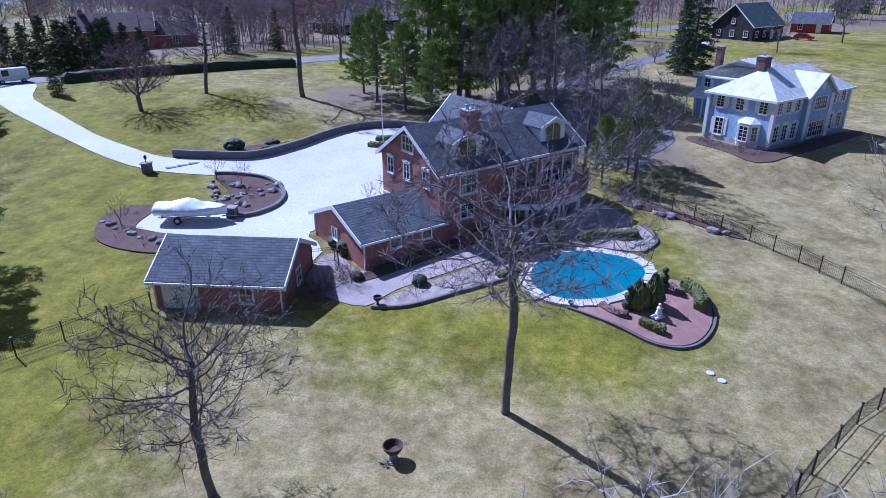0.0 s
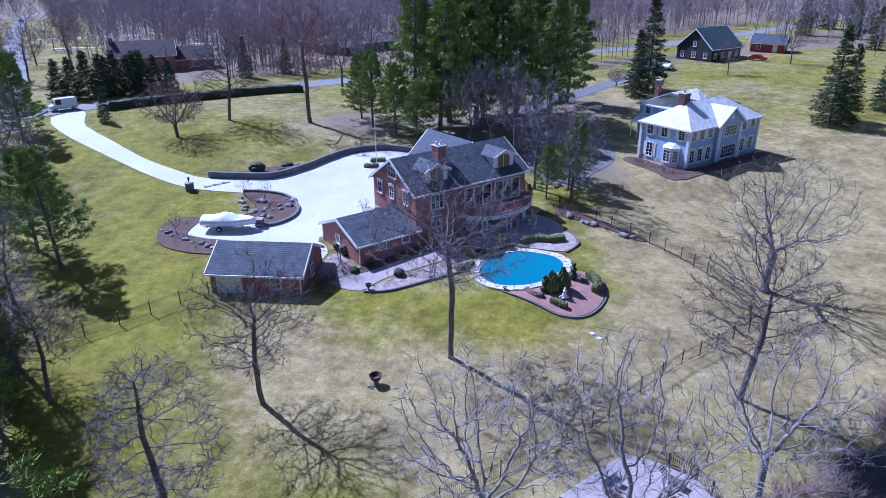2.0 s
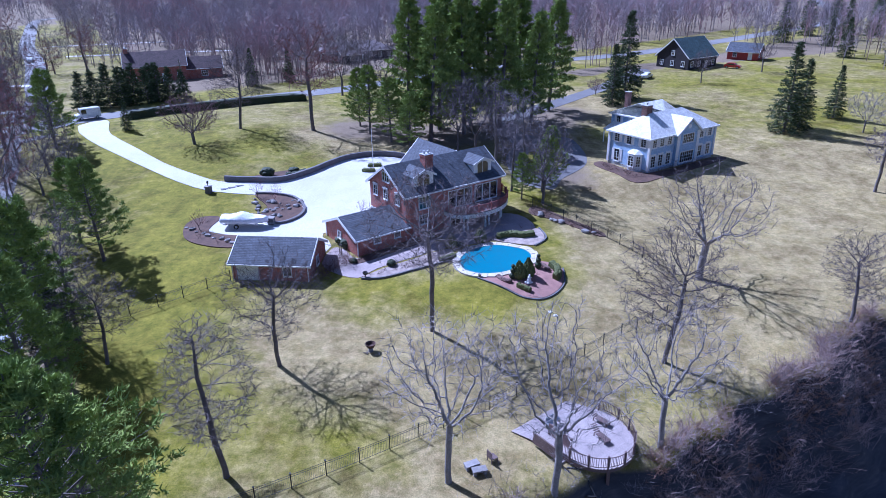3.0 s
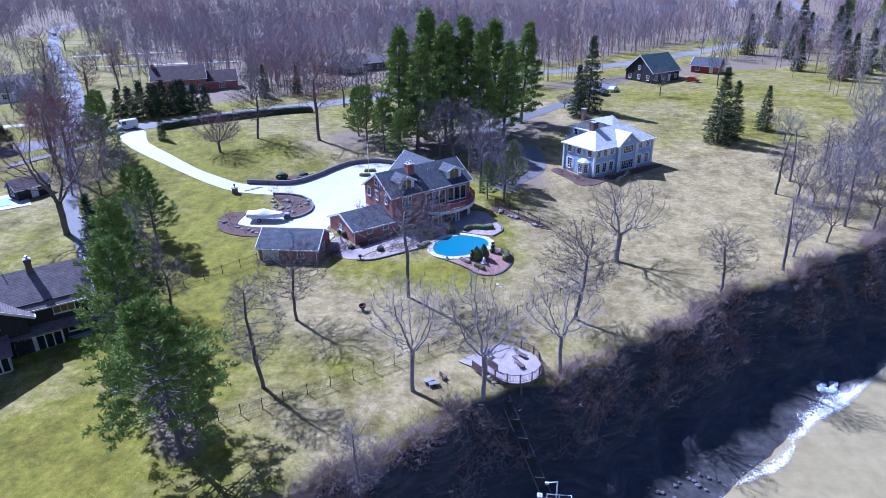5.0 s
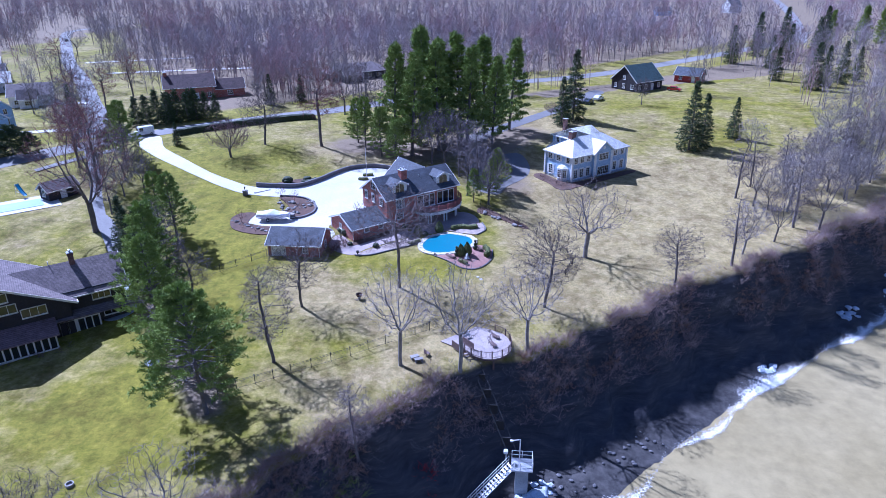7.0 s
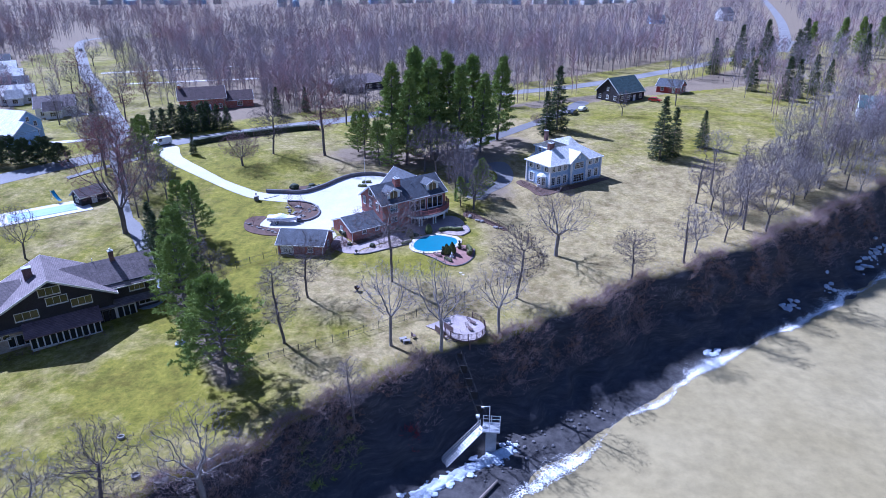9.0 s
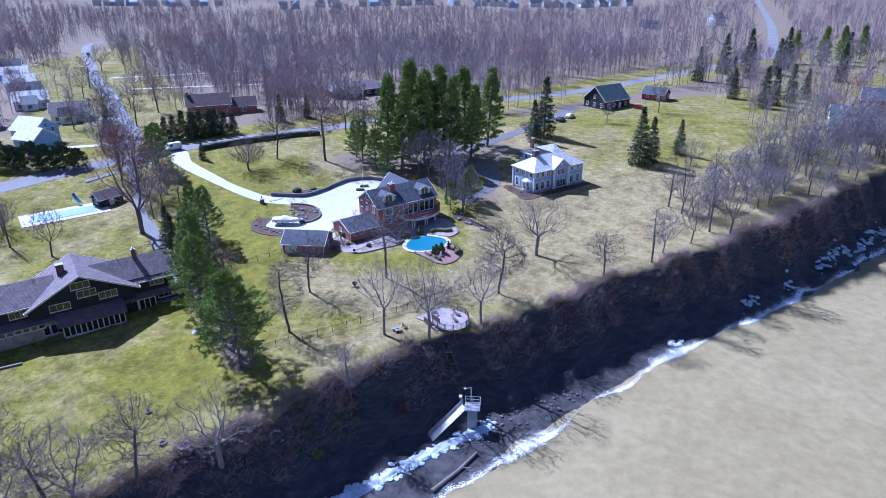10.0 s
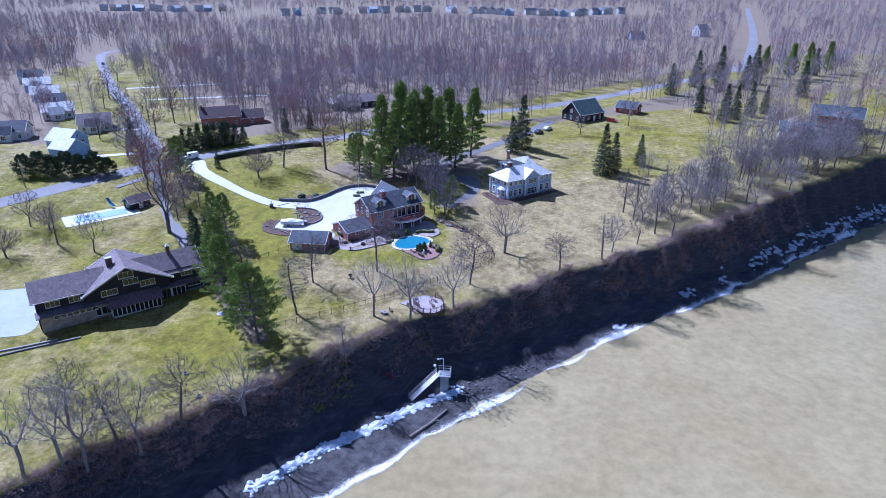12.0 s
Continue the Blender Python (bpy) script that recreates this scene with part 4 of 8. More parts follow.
    gable_roof(h, 15.3, 22.0, 5.2, 13.6, 6.3, 9.35, 0.4, M_SHINGLE, M_WHITE, along="y", name="ell_roof", ends=M_BRICK)
    # planter of brick beside the court
    bm = bmesh.new()
    box(bm, 5.6, 7.2, 9.0, 11.4, -0.3, 0.75)
    done("planter_box", bm, M_BLOCK, h)
    # curved deck on white columns
    edge = [(13.2, 0.2), (13.3, -1.4), (14.2, -2.4), (15.8, -3.1), (18.3, -3.25), (20.6, -2.7), (22.4, -1.6), (23.6, -0.2), (24.3, 1.6), (24.4, 3.0)]
    line = curve_through(edge, 5)
    bm = bmesh.new()
    top = [bm.verts.new((p.x, p.y, 3.35)) for p in line] + [bm.verts.new((23.0, 3.0, 3.35)), bm.verts.new((23.0, 0.3, 3.35))]
    bm.faces.new(top)
    got = bmesh.ops.extrude_face_region(bm, geom=bm.faces[:])["geom"]
    for v in got:
        if isinstance(v, bmesh.types.BMVert):
            v.co.z -= 0.12
    deck = done("deck", bm, M_DECK_DARK, h, "dark boarded curved deck")
    bm = bmesh.new()
    rings = []
    for i, p in enumerate(line):
        d = (line[min(i + 1, len(line) - 1)] - line[max(i - 1, 0)]).normalized()
        s = Vector((-d.y, d.x)) * 0.06
        rings.append([bm.verts.new((p.x + s.x * k, p.y + s.y * k, z)) for k, z in ((-1, 2.72), (1, 2.72), (1, 3.22), (-1, 3.22))])
    for a, b in zip(rings, rings[1:]):
        for j in range(4):
            bm.faces.new((a[j], a[(j + 1) % 4], b[(j + 1) % 4], b[j]))
    done("fascia", bm, M_WHITE, deck)
    for zr, w in ((4.30, 0.05), (3.50, 0.035)):
        bm = bmesh.new()
        for a, b in zip(line, line[1:]):
            rod(bm, (a.x, a.y, zr), (b.x, b.y, zr), w, None, 4)
        done("rail", bm, M_RAIL, deck)
    for i in range(0, len(line), 4):
        p = line[i]
        bm = bmesh.new()
        box(bm, p.x - 0.08, p.x + 0.08, p.y - 0.08, p.y + 0.08, 3.35, 4.45)
        box(bm, p.x - 0.11, p.x + 0.11, p.y - 0.11, p.y + 0.11, 4.42, 4.48)
        done("post", bm, M_RAIL, deck)
    run = 0.0
    for a, b in zip(line, line[1:]):
        n = max(1, int((b - a).length / 0.13))
        bm = bmesh.new()
        for i in range(n):
            p = a.lerp(b, i / n)
            box(bm, p.x - 0.018, p.x + 0.018, p.y - 0.018, p.y + 0.018, 3.5, 4.3)
        done("baluster_panel", bm, M_RAIL, deck)
    for x, y in ((14.9, -1.7), (15.4, -1.9), (17.9, -2.5), (18.5, -2.5), (21.1, -1.7), (21.6, -1.4), (23.7, 0.6)):
        bm = bmesh.new()
        box(bm, x - 0.24, x + 0.24, y - 0.24, y + 0.24, -0.2, 0.3)
        lathe(bm, [(0.17, 0.3), (0.14, 1.2), (0.13, 2.55), (0.2, 2.62), (0.2, 2.75)], 10, (x, y, 0))
        done("column", bm, M_WHITE, deck, "white round column")


build_brick_house()


def build_garage():
    g = thing("garage", "detached red brick garage with grey shingle roof and white door", "garage", pose(-23.5, 36.8, 0.45, 0, 0, 0.3))
    walls(g, 0, 9.0, 0, 6.9, -0.6, 2.15, M_BRICK)
    gable_roof(g, 0, 9.0, 0, 6.9, 2.15, 3.9, 0.3, M_SHINGLE, M_WHITE, ends=M_BRICK)
    F = on_face("f", 9, 6.9)
    door(g, F, 1.9, -0.1, 2.3, 1.95, M_WHITE, 4)
    window(g, F, 6.5, 0.75, 0.85, 1.0, 2, 2)
    downspout(g, F, 8.9, -0.3, 2.05)
    downspout(g, F, 0.1, -0.3, 2.05)
    window(g, on_face("r", 9, 6.9), 3.4, 0.75, 0.8, 1.0, 2, 2)
    window(g, on_face("l", 9, 6.9), 3.4, 0.75, 0.8, 1.0, 2, 2)


build_garage()


def build_blue_house():
    h = thing("blue_house", "two-storey pale blue sided house with white trim and hipped grey roof", "house", pose(29.45, 74.78, 2.55, 0, 0, 40.36))
    X0, X1, Y0, Y1, E, R = 0.45, 17.2, 0.45, 8.7, 5.55, 8.4
    bm = bmesh.new()
    box(bm, X0 - 0.02, X1 + 0.02, Y0 - 0.02, Y1 + 0.02, -0.8, 0.35)
    done("foundation", bm, M_PIPE, h)
    walls(h, X0, X1, Y0, Y1, 0.35, E, M_SIDING_BLUE)
    hip_roof(h, X0, X1, Y0, Y1, E, R, 0.45, M_SHINGLE_PALE, M_WHITE)
    for x, y in ((X0, Y0), (X1, Y0), (X0, Y1), (X1, Y1)):
        bm = bmesh.new()
        box(bm, x - 0.2, x + 0.2, y - 0.2, y + 0.2, 0.35, E)
        done("corner_board", bm, M_WHITE, h)
    Fl = ((X0, 0), (0, 1), (-1, 0))
    for a in (7.1, 4.6, 1.7):
        window(h, Fl, a, 4.0, 0.9, 1.25, 2, 4, shutters=M_WHITE)
    window(h, Fl, 6.9, 0.75, 1.0, 1.9, 2, 4, shutters=M_WHITE)
    # bay window on the end wall
    bay = thing("bay_window", "", "")
    bay.parent = h
    bm = bmesh.new()
    by0, by1, d = 1.7, 4.4, 1.0
    ring = [(X0, by0), (X0 - d, by0 + 0.7), (X0 - d, by1 - 0.7), (X0, by1)]
    solid(bm, [Vector((x, y, z)) for z in (-0.6, 2.75) for x, y in ring], ((3, 2, 1, 0), (4, 5, 6, 7), (0, 1, 5, 4), (1, 2, 6, 5), (2, 3, 7, 6), (3, 0, 4, 7)))
    done("bay_body", bm, M_WHITE, bay)
    bm = bmesh.new()
    solid(bm, [Vector(p) for p in ((X0, by0 - 0.15, 2.76), (X0 - d - 0.15, by0 + 0.6, 2.76), (X0 - d - 0.15, by1 - 0.6, 2.76), (X0, by1 + 0.15, 2.76), (X0, by0 + 0.8, 3.35), (X0, by1 - 0.8, 3.35))], ((3, 2, 1, 0), (0, 1, 4), (1, 2, 5, 4), (2, 3, 5), (3, 0, 4, 5)))
    done("bay_roof", bm, M_SHINGLE_PALE, bay)
    window(bay, ((X0 - d, 0), (0, 1), (-1, 0)), (by0 + by1) / 2, 0.8, 1.0, 1.6, 2, 4)
    s = math.hypot(d, 0.7)
    window(bay, ((X0, by0), (-d / s, 0.7 / s), (-0.7 / s, -d / s)), s / 2, 0.8, 0.6, 1.6, 2, 4)
    window(bay, ((X0 - d, by1 - 0.7), (d / s, 0.7 / s), (-0.7 / s, d / s)), s / 2, 0.8, 0.6, 1.6, 2, 4)
    Ff = ((0, Y0), (1, 0), (0, -1))
    for x in (1.5, 3.3, 5.2, 13.5, 15.7):
        window(h, Ff, x, 4.0, 0.85, 1.25, 2, 4, shutters=M_WHITE)
        window(h, Ff, x, 0.8, 0.95, 1.75, 2, 4, shutters=M_WHITE)
        bm = bmesh.new()
        fbox(bm, Ff, x - 0.6, x + 0.6, 0, 0.12, 2.66, 2.9)
        done("hood", bm, M_WHITE, h)
    # pedimented centre
    bx0, bx1, by = 6.55, 12.0, -0.1
    bm = bmesh.new()
    box(bm, bx0, bx1, by, Y0, 0.2, E)
    c = done("centre_bay", bm, M_SIDING_BLUE, h)
    Fc = ((0, by), (1, 0), (0, -1))
    for x in (bx0 + 0.2, bx1 - 0.2):
        bm = bmesh.new()
        fbox(bm, Fc, x - 0.34, x + 0.34, 0, 0.1, 0.2, E)
        done("pilaster", bm, M_WHITE, c)
    window(c, Fc, (bx0 + bx1) / 2, 3.85, 2.7, 1.4, 6, 3)
    window(c, Fc, (bx0 + bx1) / 2, 0.65, 3.3, 1.7, 6, 3)
    bm = bmesh.new()
    fbox(bm, Fc, bx0, bx1, 0, 0.07, 2.5, 3.5)
    done("panel", bm, M_SIDING_BLUE, c)
    gable_roof(c, bx0 - 0.2, bx1 + 0.2, by, 5.0, E, 7.75, 0.35, M_SHINGLE_PALE, M_WHITE, along="y", name="pediment_roof", ends=M_SIDING_BLUE)
    bm = bmesh.new()
    rod(bm, ((bx0 + bx1) / 2, by - 0.02, E + 0.95), ((bx0 + bx1) / 2, by - 0.08, E + 0.95), 0.38, None, 14)
    done("oval_window", bm, M_WHITE, c)
    chimney(h, 3.9, 5.2, 4.5, 5.6, 6.6, 9.6, M_BRICK_DARK, pots=1)
    # back wing with a porch
    wx0, wx1, wy1 = 11.6, 17.2, 18.4
    walls(h, wx0, wx1, Y1, wy1, -0.5, 5.5, M_SIDING_BLUE, "back_wall")
    hip_roof(h, wx0, wx1, 6.0, wy1, 5.5, 8.1, 0.4, M_SHINGLE_PALE, M_WHITE)
    Fl2 = ((wx0, 0), (0, 1), (-1, 0))
    for a in (10.6, 13.4, 16.6):
        window(h, Fl2, a, 4.0, 0.8, 1.1, 2, 2, shutters=M_WHITE)
    px = wx0 - 1.9
    bm = bmesh.new()
    solid(bm, [Vector(p) for p in ((px, 14.4, 2.6), (wx0, 14.4, 2.6), (wx0, 18.6, 2.6), (px, 18.6, 2.6), (wx0, 15.2, 4.0), (wx0, 17.8, 4.0))], ((3, 2, 1, 0), (0, 1, 4), (1, 2, 5, 4), (2, 3, 5), (3, 0, 4, 5)))
    porch = done("porch_roof", bm, M_SHINGLE_PALE, h)
    for y in (14.6, 15.9, 17.1, 18.4):
        bm = bmesh.new()
        rod(bm, (px + 0.2, y, -0.3), (px + 0.2, y, 2.6), 0.1, 0.09, 8)
        done("porch_post", bm, M_WHITE, porch)
    chimney(h, 13.4, 14.2, 16.4, 17.2, 6.2, 9.2, M_BRICK_DARK, pots=0)


build_blue_house()


def build_dark_house():
    h = thing("dark_house", "long dark-shingled house with brown roofs and a glazed sunroom", "house", pose(-61.6, -3.2, -1.6, 0, 0, 41))
    # local x runs along the front, y back
    bm = bmesh.new()
    box(bm, 0.3, 12.8, -1.4, 9.0, -0.6, 3.0)
    done("basement_wall", bm, M_BRICK_TAN, h)
    walls(h, 0, 32.0, 0, 8.5, 0.0, 6.3, M_SIDING_DARK)
    gable_roof(h, 0, 13.0, 0, 8.5, 6.3, 8.7, 0.7, M_SHINGLE_BROWN, M_CREAM, name="left_roof", ends=M_SIDING_DARK)
    gable_roof(h, 19.5, 32.0, 0, 8.5, 6.0, 8.9, 0.6, M_SHINGLE_BROWN, M_CREAM, name="right_roof", ends=M_SIDING_DARK)
    # broad front gable
    bm = bmesh.new()
    gx0, gx1, gy = 9.0, 25.0, -1.0
    solid(bm, [Vector(p) for p in ((gx0, gy, -0.4), (gx1, gy, -0.4), (gx1, gy, 5.6), ((gx0 + gx1) / 2, gy, 9.7), (gx0, gy, 5.6), (gx0, 8, -0.4), (gx1, 8, -0.4), (gx1, 8, 5.6), ((gx0 + gx1) / 2, 8, 9.7), (gx0, 8, 5.6))], ((0, 1, 2, 3, 4), (5, 9, 8, 7, 6), (0, 4, 9, 5), (1, 6, 7, 2), (2, 7, 8, 3), (4, 3, 8, 9), (0, 5, 6, 1)))
    done("front_gable", bm, M_SIDING_DARK, h)
    gable_roof(h, gx0, gx1, gy, 9.0, 5.75, 9.85, 0.9, M_SHINGLE_BROWN, M_CREAM, along="y", name="gable_roof")
    Fg, Ff = ((0, gy), (1, 0), (0, -1)), ((0, 0), (1, 0), (0, -1))
    for x, z, w in ((13.3, 4.3, 3.0), (17.6, 5.7, 2.8), (20.8, 4.6, 2.8), (16.9, 7.4, 2.8)):
        window(h, Fg, x, z, w, 1.15, 3, 1, trim=M_CREAM)
    for x in (3.0, 7.2):
        window(h, Ff, x, 4.3, 2.4, 1.1, 3, 1, trim=M_CREAM)
    window(h, Ff, 29.0, 4.4, 2.2, 1.0, 3, 1, trim=M_CREAM)
    window(h, Ff, 30.2, 1.6, 2.6, 1.4, 3, 1, trim=M_CREAM)
    Fb = ((0, -1.4), (1, 0), (0, -1))
    for x in np.arange(3.2, 10.5, 1.15):
        window(h, Fb, float(x), 2.1, 0.85, 0.6, 1, 1, trim=M_CREAM)
    # lower lean-to roof along the left
    bm = bmesh.new()
    c = [Vector(p) for p in ((-0.4, -2.0, 3.0), (12.5, -2.0, 3.0), (12.5, 0.1, 3.55), (-0.4, 0.1, 3.55))]
    hull(bm, c + [p + Vector((0, 0, 0.15)) for p in c])
    done("lean_to_roof", bm, M_SHINGLE_BROWN, h)
    for x in (10.6, 11.7, 12.6):
        window(h, Fb, x, 0.6, 0.8, 1.6, 1, 1, trim=M_CREAM)
    # sunroom
    sx0, sx1, sy = 12.9, 22.4, -3.6
    bm = bmesh.new()
    box(bm, sx0, sx1, sy, gy, -0.5, 0.35)
    sun_room = done("sunroom", bm, M_CREAM, h, "cream glazed sunroom")
    Fs = ((0, sy), (1, 0), (0, -1))
    n = 11
    for i in range(n):
        x = sx0 + (sx1 - sx0) * (i + 0.5) / n
        window(sun_room, Fs, x, 0.45, (sx1 - sx0) / n - 0.2, 1.75, 1, 1, trim=M_CREAM)
    for xs, s in ((sx0, -1), (sx1, 1)):
        for y in (sy + 0.6, sy + 1.7):
            window(sun_room, ((xs, 0), (0, 1), (s, 0)), y, 0.45, 0.8, 1.75, 1, 1, trim=M_CREAM)
    bm = bmesh.new()
    c = [Vector(p) for p in ((sx0 - 0.6, sy - 0.5, 2.3), (sx1 + 0.5, sy - 0.5, 2.3), (sx1 + 0.5, gy + 0.02, 3.5), (sx0 - 0.6, gy + 0.02, 3.5))]
    hull(bm, c + [p + Vector((0, 0, 0.16)) for p in c])
    done("sunroom_roof", bm, M_SHINGLE_ROSE, h)
    # entry porch to the right
    for x in (23.6, 24.6, 25.8, 26.7, 27.6):
        window(h, ((0, -0.9), (1, 0), (0, -1)), x, 0.5, 0.75, 1.9, 1, 1, trim=M_CREAM)
    bm = bmesh.new()
    box(bm, 22.9, 28.2, -0.9, 0.1, -0.3, 2.8)
    done("porch_wall", bm, M_CREAM, h)
    bm = bmesh.new()
    c = [Vector(p) for p in ((22.5, -1.5, 2.8), (33.6, -1.5, 2.8), (33.6, 0.1, 3.4), (22.5, 0.1, 3.4))]
    hull(bm, c + [p + Vector((0, 0, 0.15)) for p in c])
    done("porch_roof", bm, M_SHINGLE_BROWN, h)
    for i in range(3):
        bm = bmesh.new()
        box(bm, 25.4, 27.2, -1.3 - 0.35 * i, -0.95 - 0.35 * i, -0.6, 0.35 - 0.25 * i)
        done("step", bm, M_CREAM, h)
    chimney(h, 14.2, 15.4, 3.3, 4.3, 7.6, 10.6, M_BRICK_DARK, pots=0)
    chimney(h, 26.3, 27.0, 3.6, 4.3, 7.8, 10.4, M_BRICK_DARK, pots=1)
    pipe(h, 10.3, 4.3, 8.4, 9.5)
    pipe(h, 10.6, 4.3, 8.4, 9.3)
    pipe(h, 23.8, 4.3, 8.4, 9.6)


build_dark_house()


def plain_house(name, label, m, L, D, eave, ridge, wall_mat, roof_mat, trim=None, wins=None, hip=False, floors=1, ell=None, chim=None):
    """Simpler house further off: walls, roof, rows of windows on all sides, perhaps an ell."""
    h = thing(name, label, "house", m)
    walls(h, 0, L, 0, D, -1.0, eave, wall_mat)
    if hip:
        hip_roof(h, 0, L, 0, D, eave, ridge, 0.5, roof_mat, trim)
    else:
        gable_roof(h, 0, L, 0, D, eave, ridge, 0.45, roof_mat, trim, ends=wall_mat)
    for face, length in (("f", L), ("b", L), ("l", D), ("r", D)):
        F = on_face(face, L, D)
        n = max(1, int(length / 3.2))
        for fl in range(floors):
            for i in range(n):
                if face == "f" and fl == 0 and i == n // 2:
                    door(h, F, length * (i + 0.5) / n, 0.1, 1.0, 2.05, M_WHITE, 2)
                else:
                    window(h, F, length * (i + 0.5) / n, 0.9 + 2.7 * fl, 1.0, 1.3, 2, 2, trim)
    if not hip and ridge - eave > 2.6:
        window(h, on_face("l", L, D), D / 2, eave + 0.3, 0.9, 1.2, 2, 2, trim)
        window(h, on_face("r", L, D), D / 2, eave + 0.3, 0.9, 1.2, 2, 2, trim)
    if ell:
        ex0, ex1, ey0, ey1, ee, er = ell
        walls(h, ex0, ex1, ey0, ey1, -1.0, ee, wall_mat, "ell_wall")
        gable_roof(h, ex0, ex1, ey0, ey1, ee, er, 0.4, roof_mat, trim, along="y" if ey1 - ey0 > ex1 - ex0 else "x", name="ell_roof", ends=wall_mat)
        F = ((0, ey0), (1, 0), (0, -1))
        window(h, F, (ex0 + ex1) / 2, 0.9, 1.6, 1.3, 3, 2, trim)
    if chim:
        chimney(h, chim[0], chim[0] + 1.0, chim[1], chim[1] + 0.9, eave, ridge + 1.0, pots=1)
    return h


def at_house(x, y, turn):
    return pose(x, y, ground_z(x, y), 0, 0, turn)


plain_house("barn_house", "dark barn-like house with a grey-green shingle roof", at_house(57.5, 168.5, 40), 13.0, 11.0, 3.5, 8.2, M_SIDING_DARK, M_SHINGLE_GREEN, M_WHITE, ell=(13.0, 17.0, 3.0, 8.0, 2.4, 4.2))
plain_house("brick_ranch", "long red brick house with a dark maroon roof across the road", at_house(-96, 142, 28), 15.5, 9.0, 4.3, 7.6, M_BRICK, M_SHINGLE_MAROON, M_WHITE, ell=(15.5, 25.0, 1.0, 8.0, 3.0, 5.6), chim=(0.2, 4.0))
plain_house("brown_house", "low brown-roofed house among bare trees", at_house(-51, 181, 38), 24.0, 10.0, 3.0, 5.8, M_SIDING_DARK, M_SHINGLE_BROWN, M_CREAM, hip=True, ell=(3.0, 10.0, -5.0, 2.0, 2.8, 5.0))
plain_house("pale_blue_house", "two-storey pale blue sided house with an ell", at_house(-131, 97.5, -12), 9.5, 9.0, 5.0, 8.2, M_SIDING_PALE, M_SHINGLE_PALE, M_WHITE, floors=2, ell=(6.0, 14.0, -4.5, 3.5, 3.6, 6.4))
for i, (x, y, mw, mr, turn) in enumerate(((-141, 129, M_SIDING_WHITE, M_SHINGLE_BROWN, 30), (-170, 148, M_SIDING_WHITE, M_SHINGLE_PALE, 35), (-186, 166, M_SIDING_WHITE, M_SHINGLE, 35), (-203, 185, M_SIDING_WHITE, M_SHINGLE_PALE, 35), (-224, 208, M_SIDING_PALE, M_SHINGLE_PALE, 35), (-246, 232, M_SIDING_WHITE, M_SHINGLE, 35), (-165, 112, M_SIDING_WHITE, M_SHINGLE, 20))):
    plain_house("suburban_house", "white sided house on a side street with a grey roof" if mr is not M_SHINGLE_BROWN else "white sided house with a brown roof beside the side street", at_house(x, y, turn), 12.0, 9.0, 3.6, 6.6, mw, mr, M_WHITE, ell=(3.0, 8.0, -3.0, 2.0, 3.0, 5.4))
plain_house("green_roofed_house", "pale house with a green roof near the bluff", at_house(128, 144, -20), 11.0, 9.0, 4.6, 7.6, M_SIDING_WHITE, M_SHINGLE_GREEN, M_WHITE, floors=1, ell=(6.0, 13.0, -4.0, 3.0, 3.4, 6.0))
plain_house("brick_colonial", "red brick two-storey house with a slate-grey roof", at_house(150, 172, -25), 18.0, 10.0, 5.4, 8.6, M_BRICK, M_SHINGLE, M_WHITE, floors=2)
plain_house("white_farmhouse", "tall white gabled house among distant trees", at_house(194, 540, 20), 10.0, 12.0, 6.2, 10.5, M_SIDING_WHITE, M_SHINGLE, M_WHITE, floors=2)
plain_house("pale_cottage", "pale blue cottage among distant trees", at_house(128, 508, 10), 12.0, 9.0, 3.6, 6.6, M_SIDING_PALE, M_SHINGLE, M_WHITE)
plain_house("red_cottage", "small house with red siding behind the barn house", at_house(75, 192, -30), 9.0, 7.0, 2.6, 4.8, rough_mat("red_boards", (0.35, 0.05, 0.04), (0.28, 0.04, 0.035), 1, 12), M_SHINGLE, M_WHITE)
plain_house("pool_shed", "small grey shed beside the neighbouring pool", at_house(-76.5, 56.0, 62), 6.0, 3.6, 2.3, 3.6, M_SIDING_DARK, M_SHINGLE_BROWN, M_CREAM)


def far_house(wall_mat, roof_mat):
    h = thing("distant_house", "white gabled house in a far housing estate", "house", group="distant estate houses")
    walls(h, 0, 11, 0, 9, -1, 5.6, wall_mat)
    gable_roof(h, 0, 11, 0, 9, 5.6, 9.0, 0.4, roof_mat, ends=wall_mat)
    for face, length in (("f", 11), ("l", 9)):
        for fl in range(2):
            for i in range(3):
                F = on_face(face, 11, 9)
                bm = bmesh.new()
                a = length * (i + 0.5) / 3
                fbox(bm, F, a - 0.6, a + 0.6, 0, 0.06, 0.9 + 2.7 * fl, 2.3 + 2.7 * fl)
                done("window", bm, M_GLASS, h)
    return h


def build_estate():
    rng = random.Random(11)
    kinds = [far_house(M_SIDING_WHITE, M_SHINGLE), far_house(M_CREAM, M_SHINGLE_BROWN), far_house(M_SIDING_PALE, M_SHINGLE_PALE)]
    spots = []
    for a, b, n in (((-603, 854), (-410, 859), 15), ((-295, 771), (-207, 837), 7), ((-207, 841), (-89, 898), 9), ((-89, 898), (13, 828), 8), ((13, 828), (86, 810), 6), ((86, 810), (171, 881), 9)):
        for i in range(n):
            u = (i + rng.uniform(0.1, 0.9)) / n
            spots.append((a[0] + (b[0] - a[0]) * u, a[1] + (b[1] - a[1]) * u + rng.uniform(-14, 14)))
    for i, (x, y) in enumerate(spots):
        m = at_house(x, y, rng.choice((20, 30, 110, 70)))
        if i < 3:
            kinds[i].matrix_basis = m
        else:
            copy_thing(kinds[rng.choice((0, 0, 1, 2))], m)


build_estate()


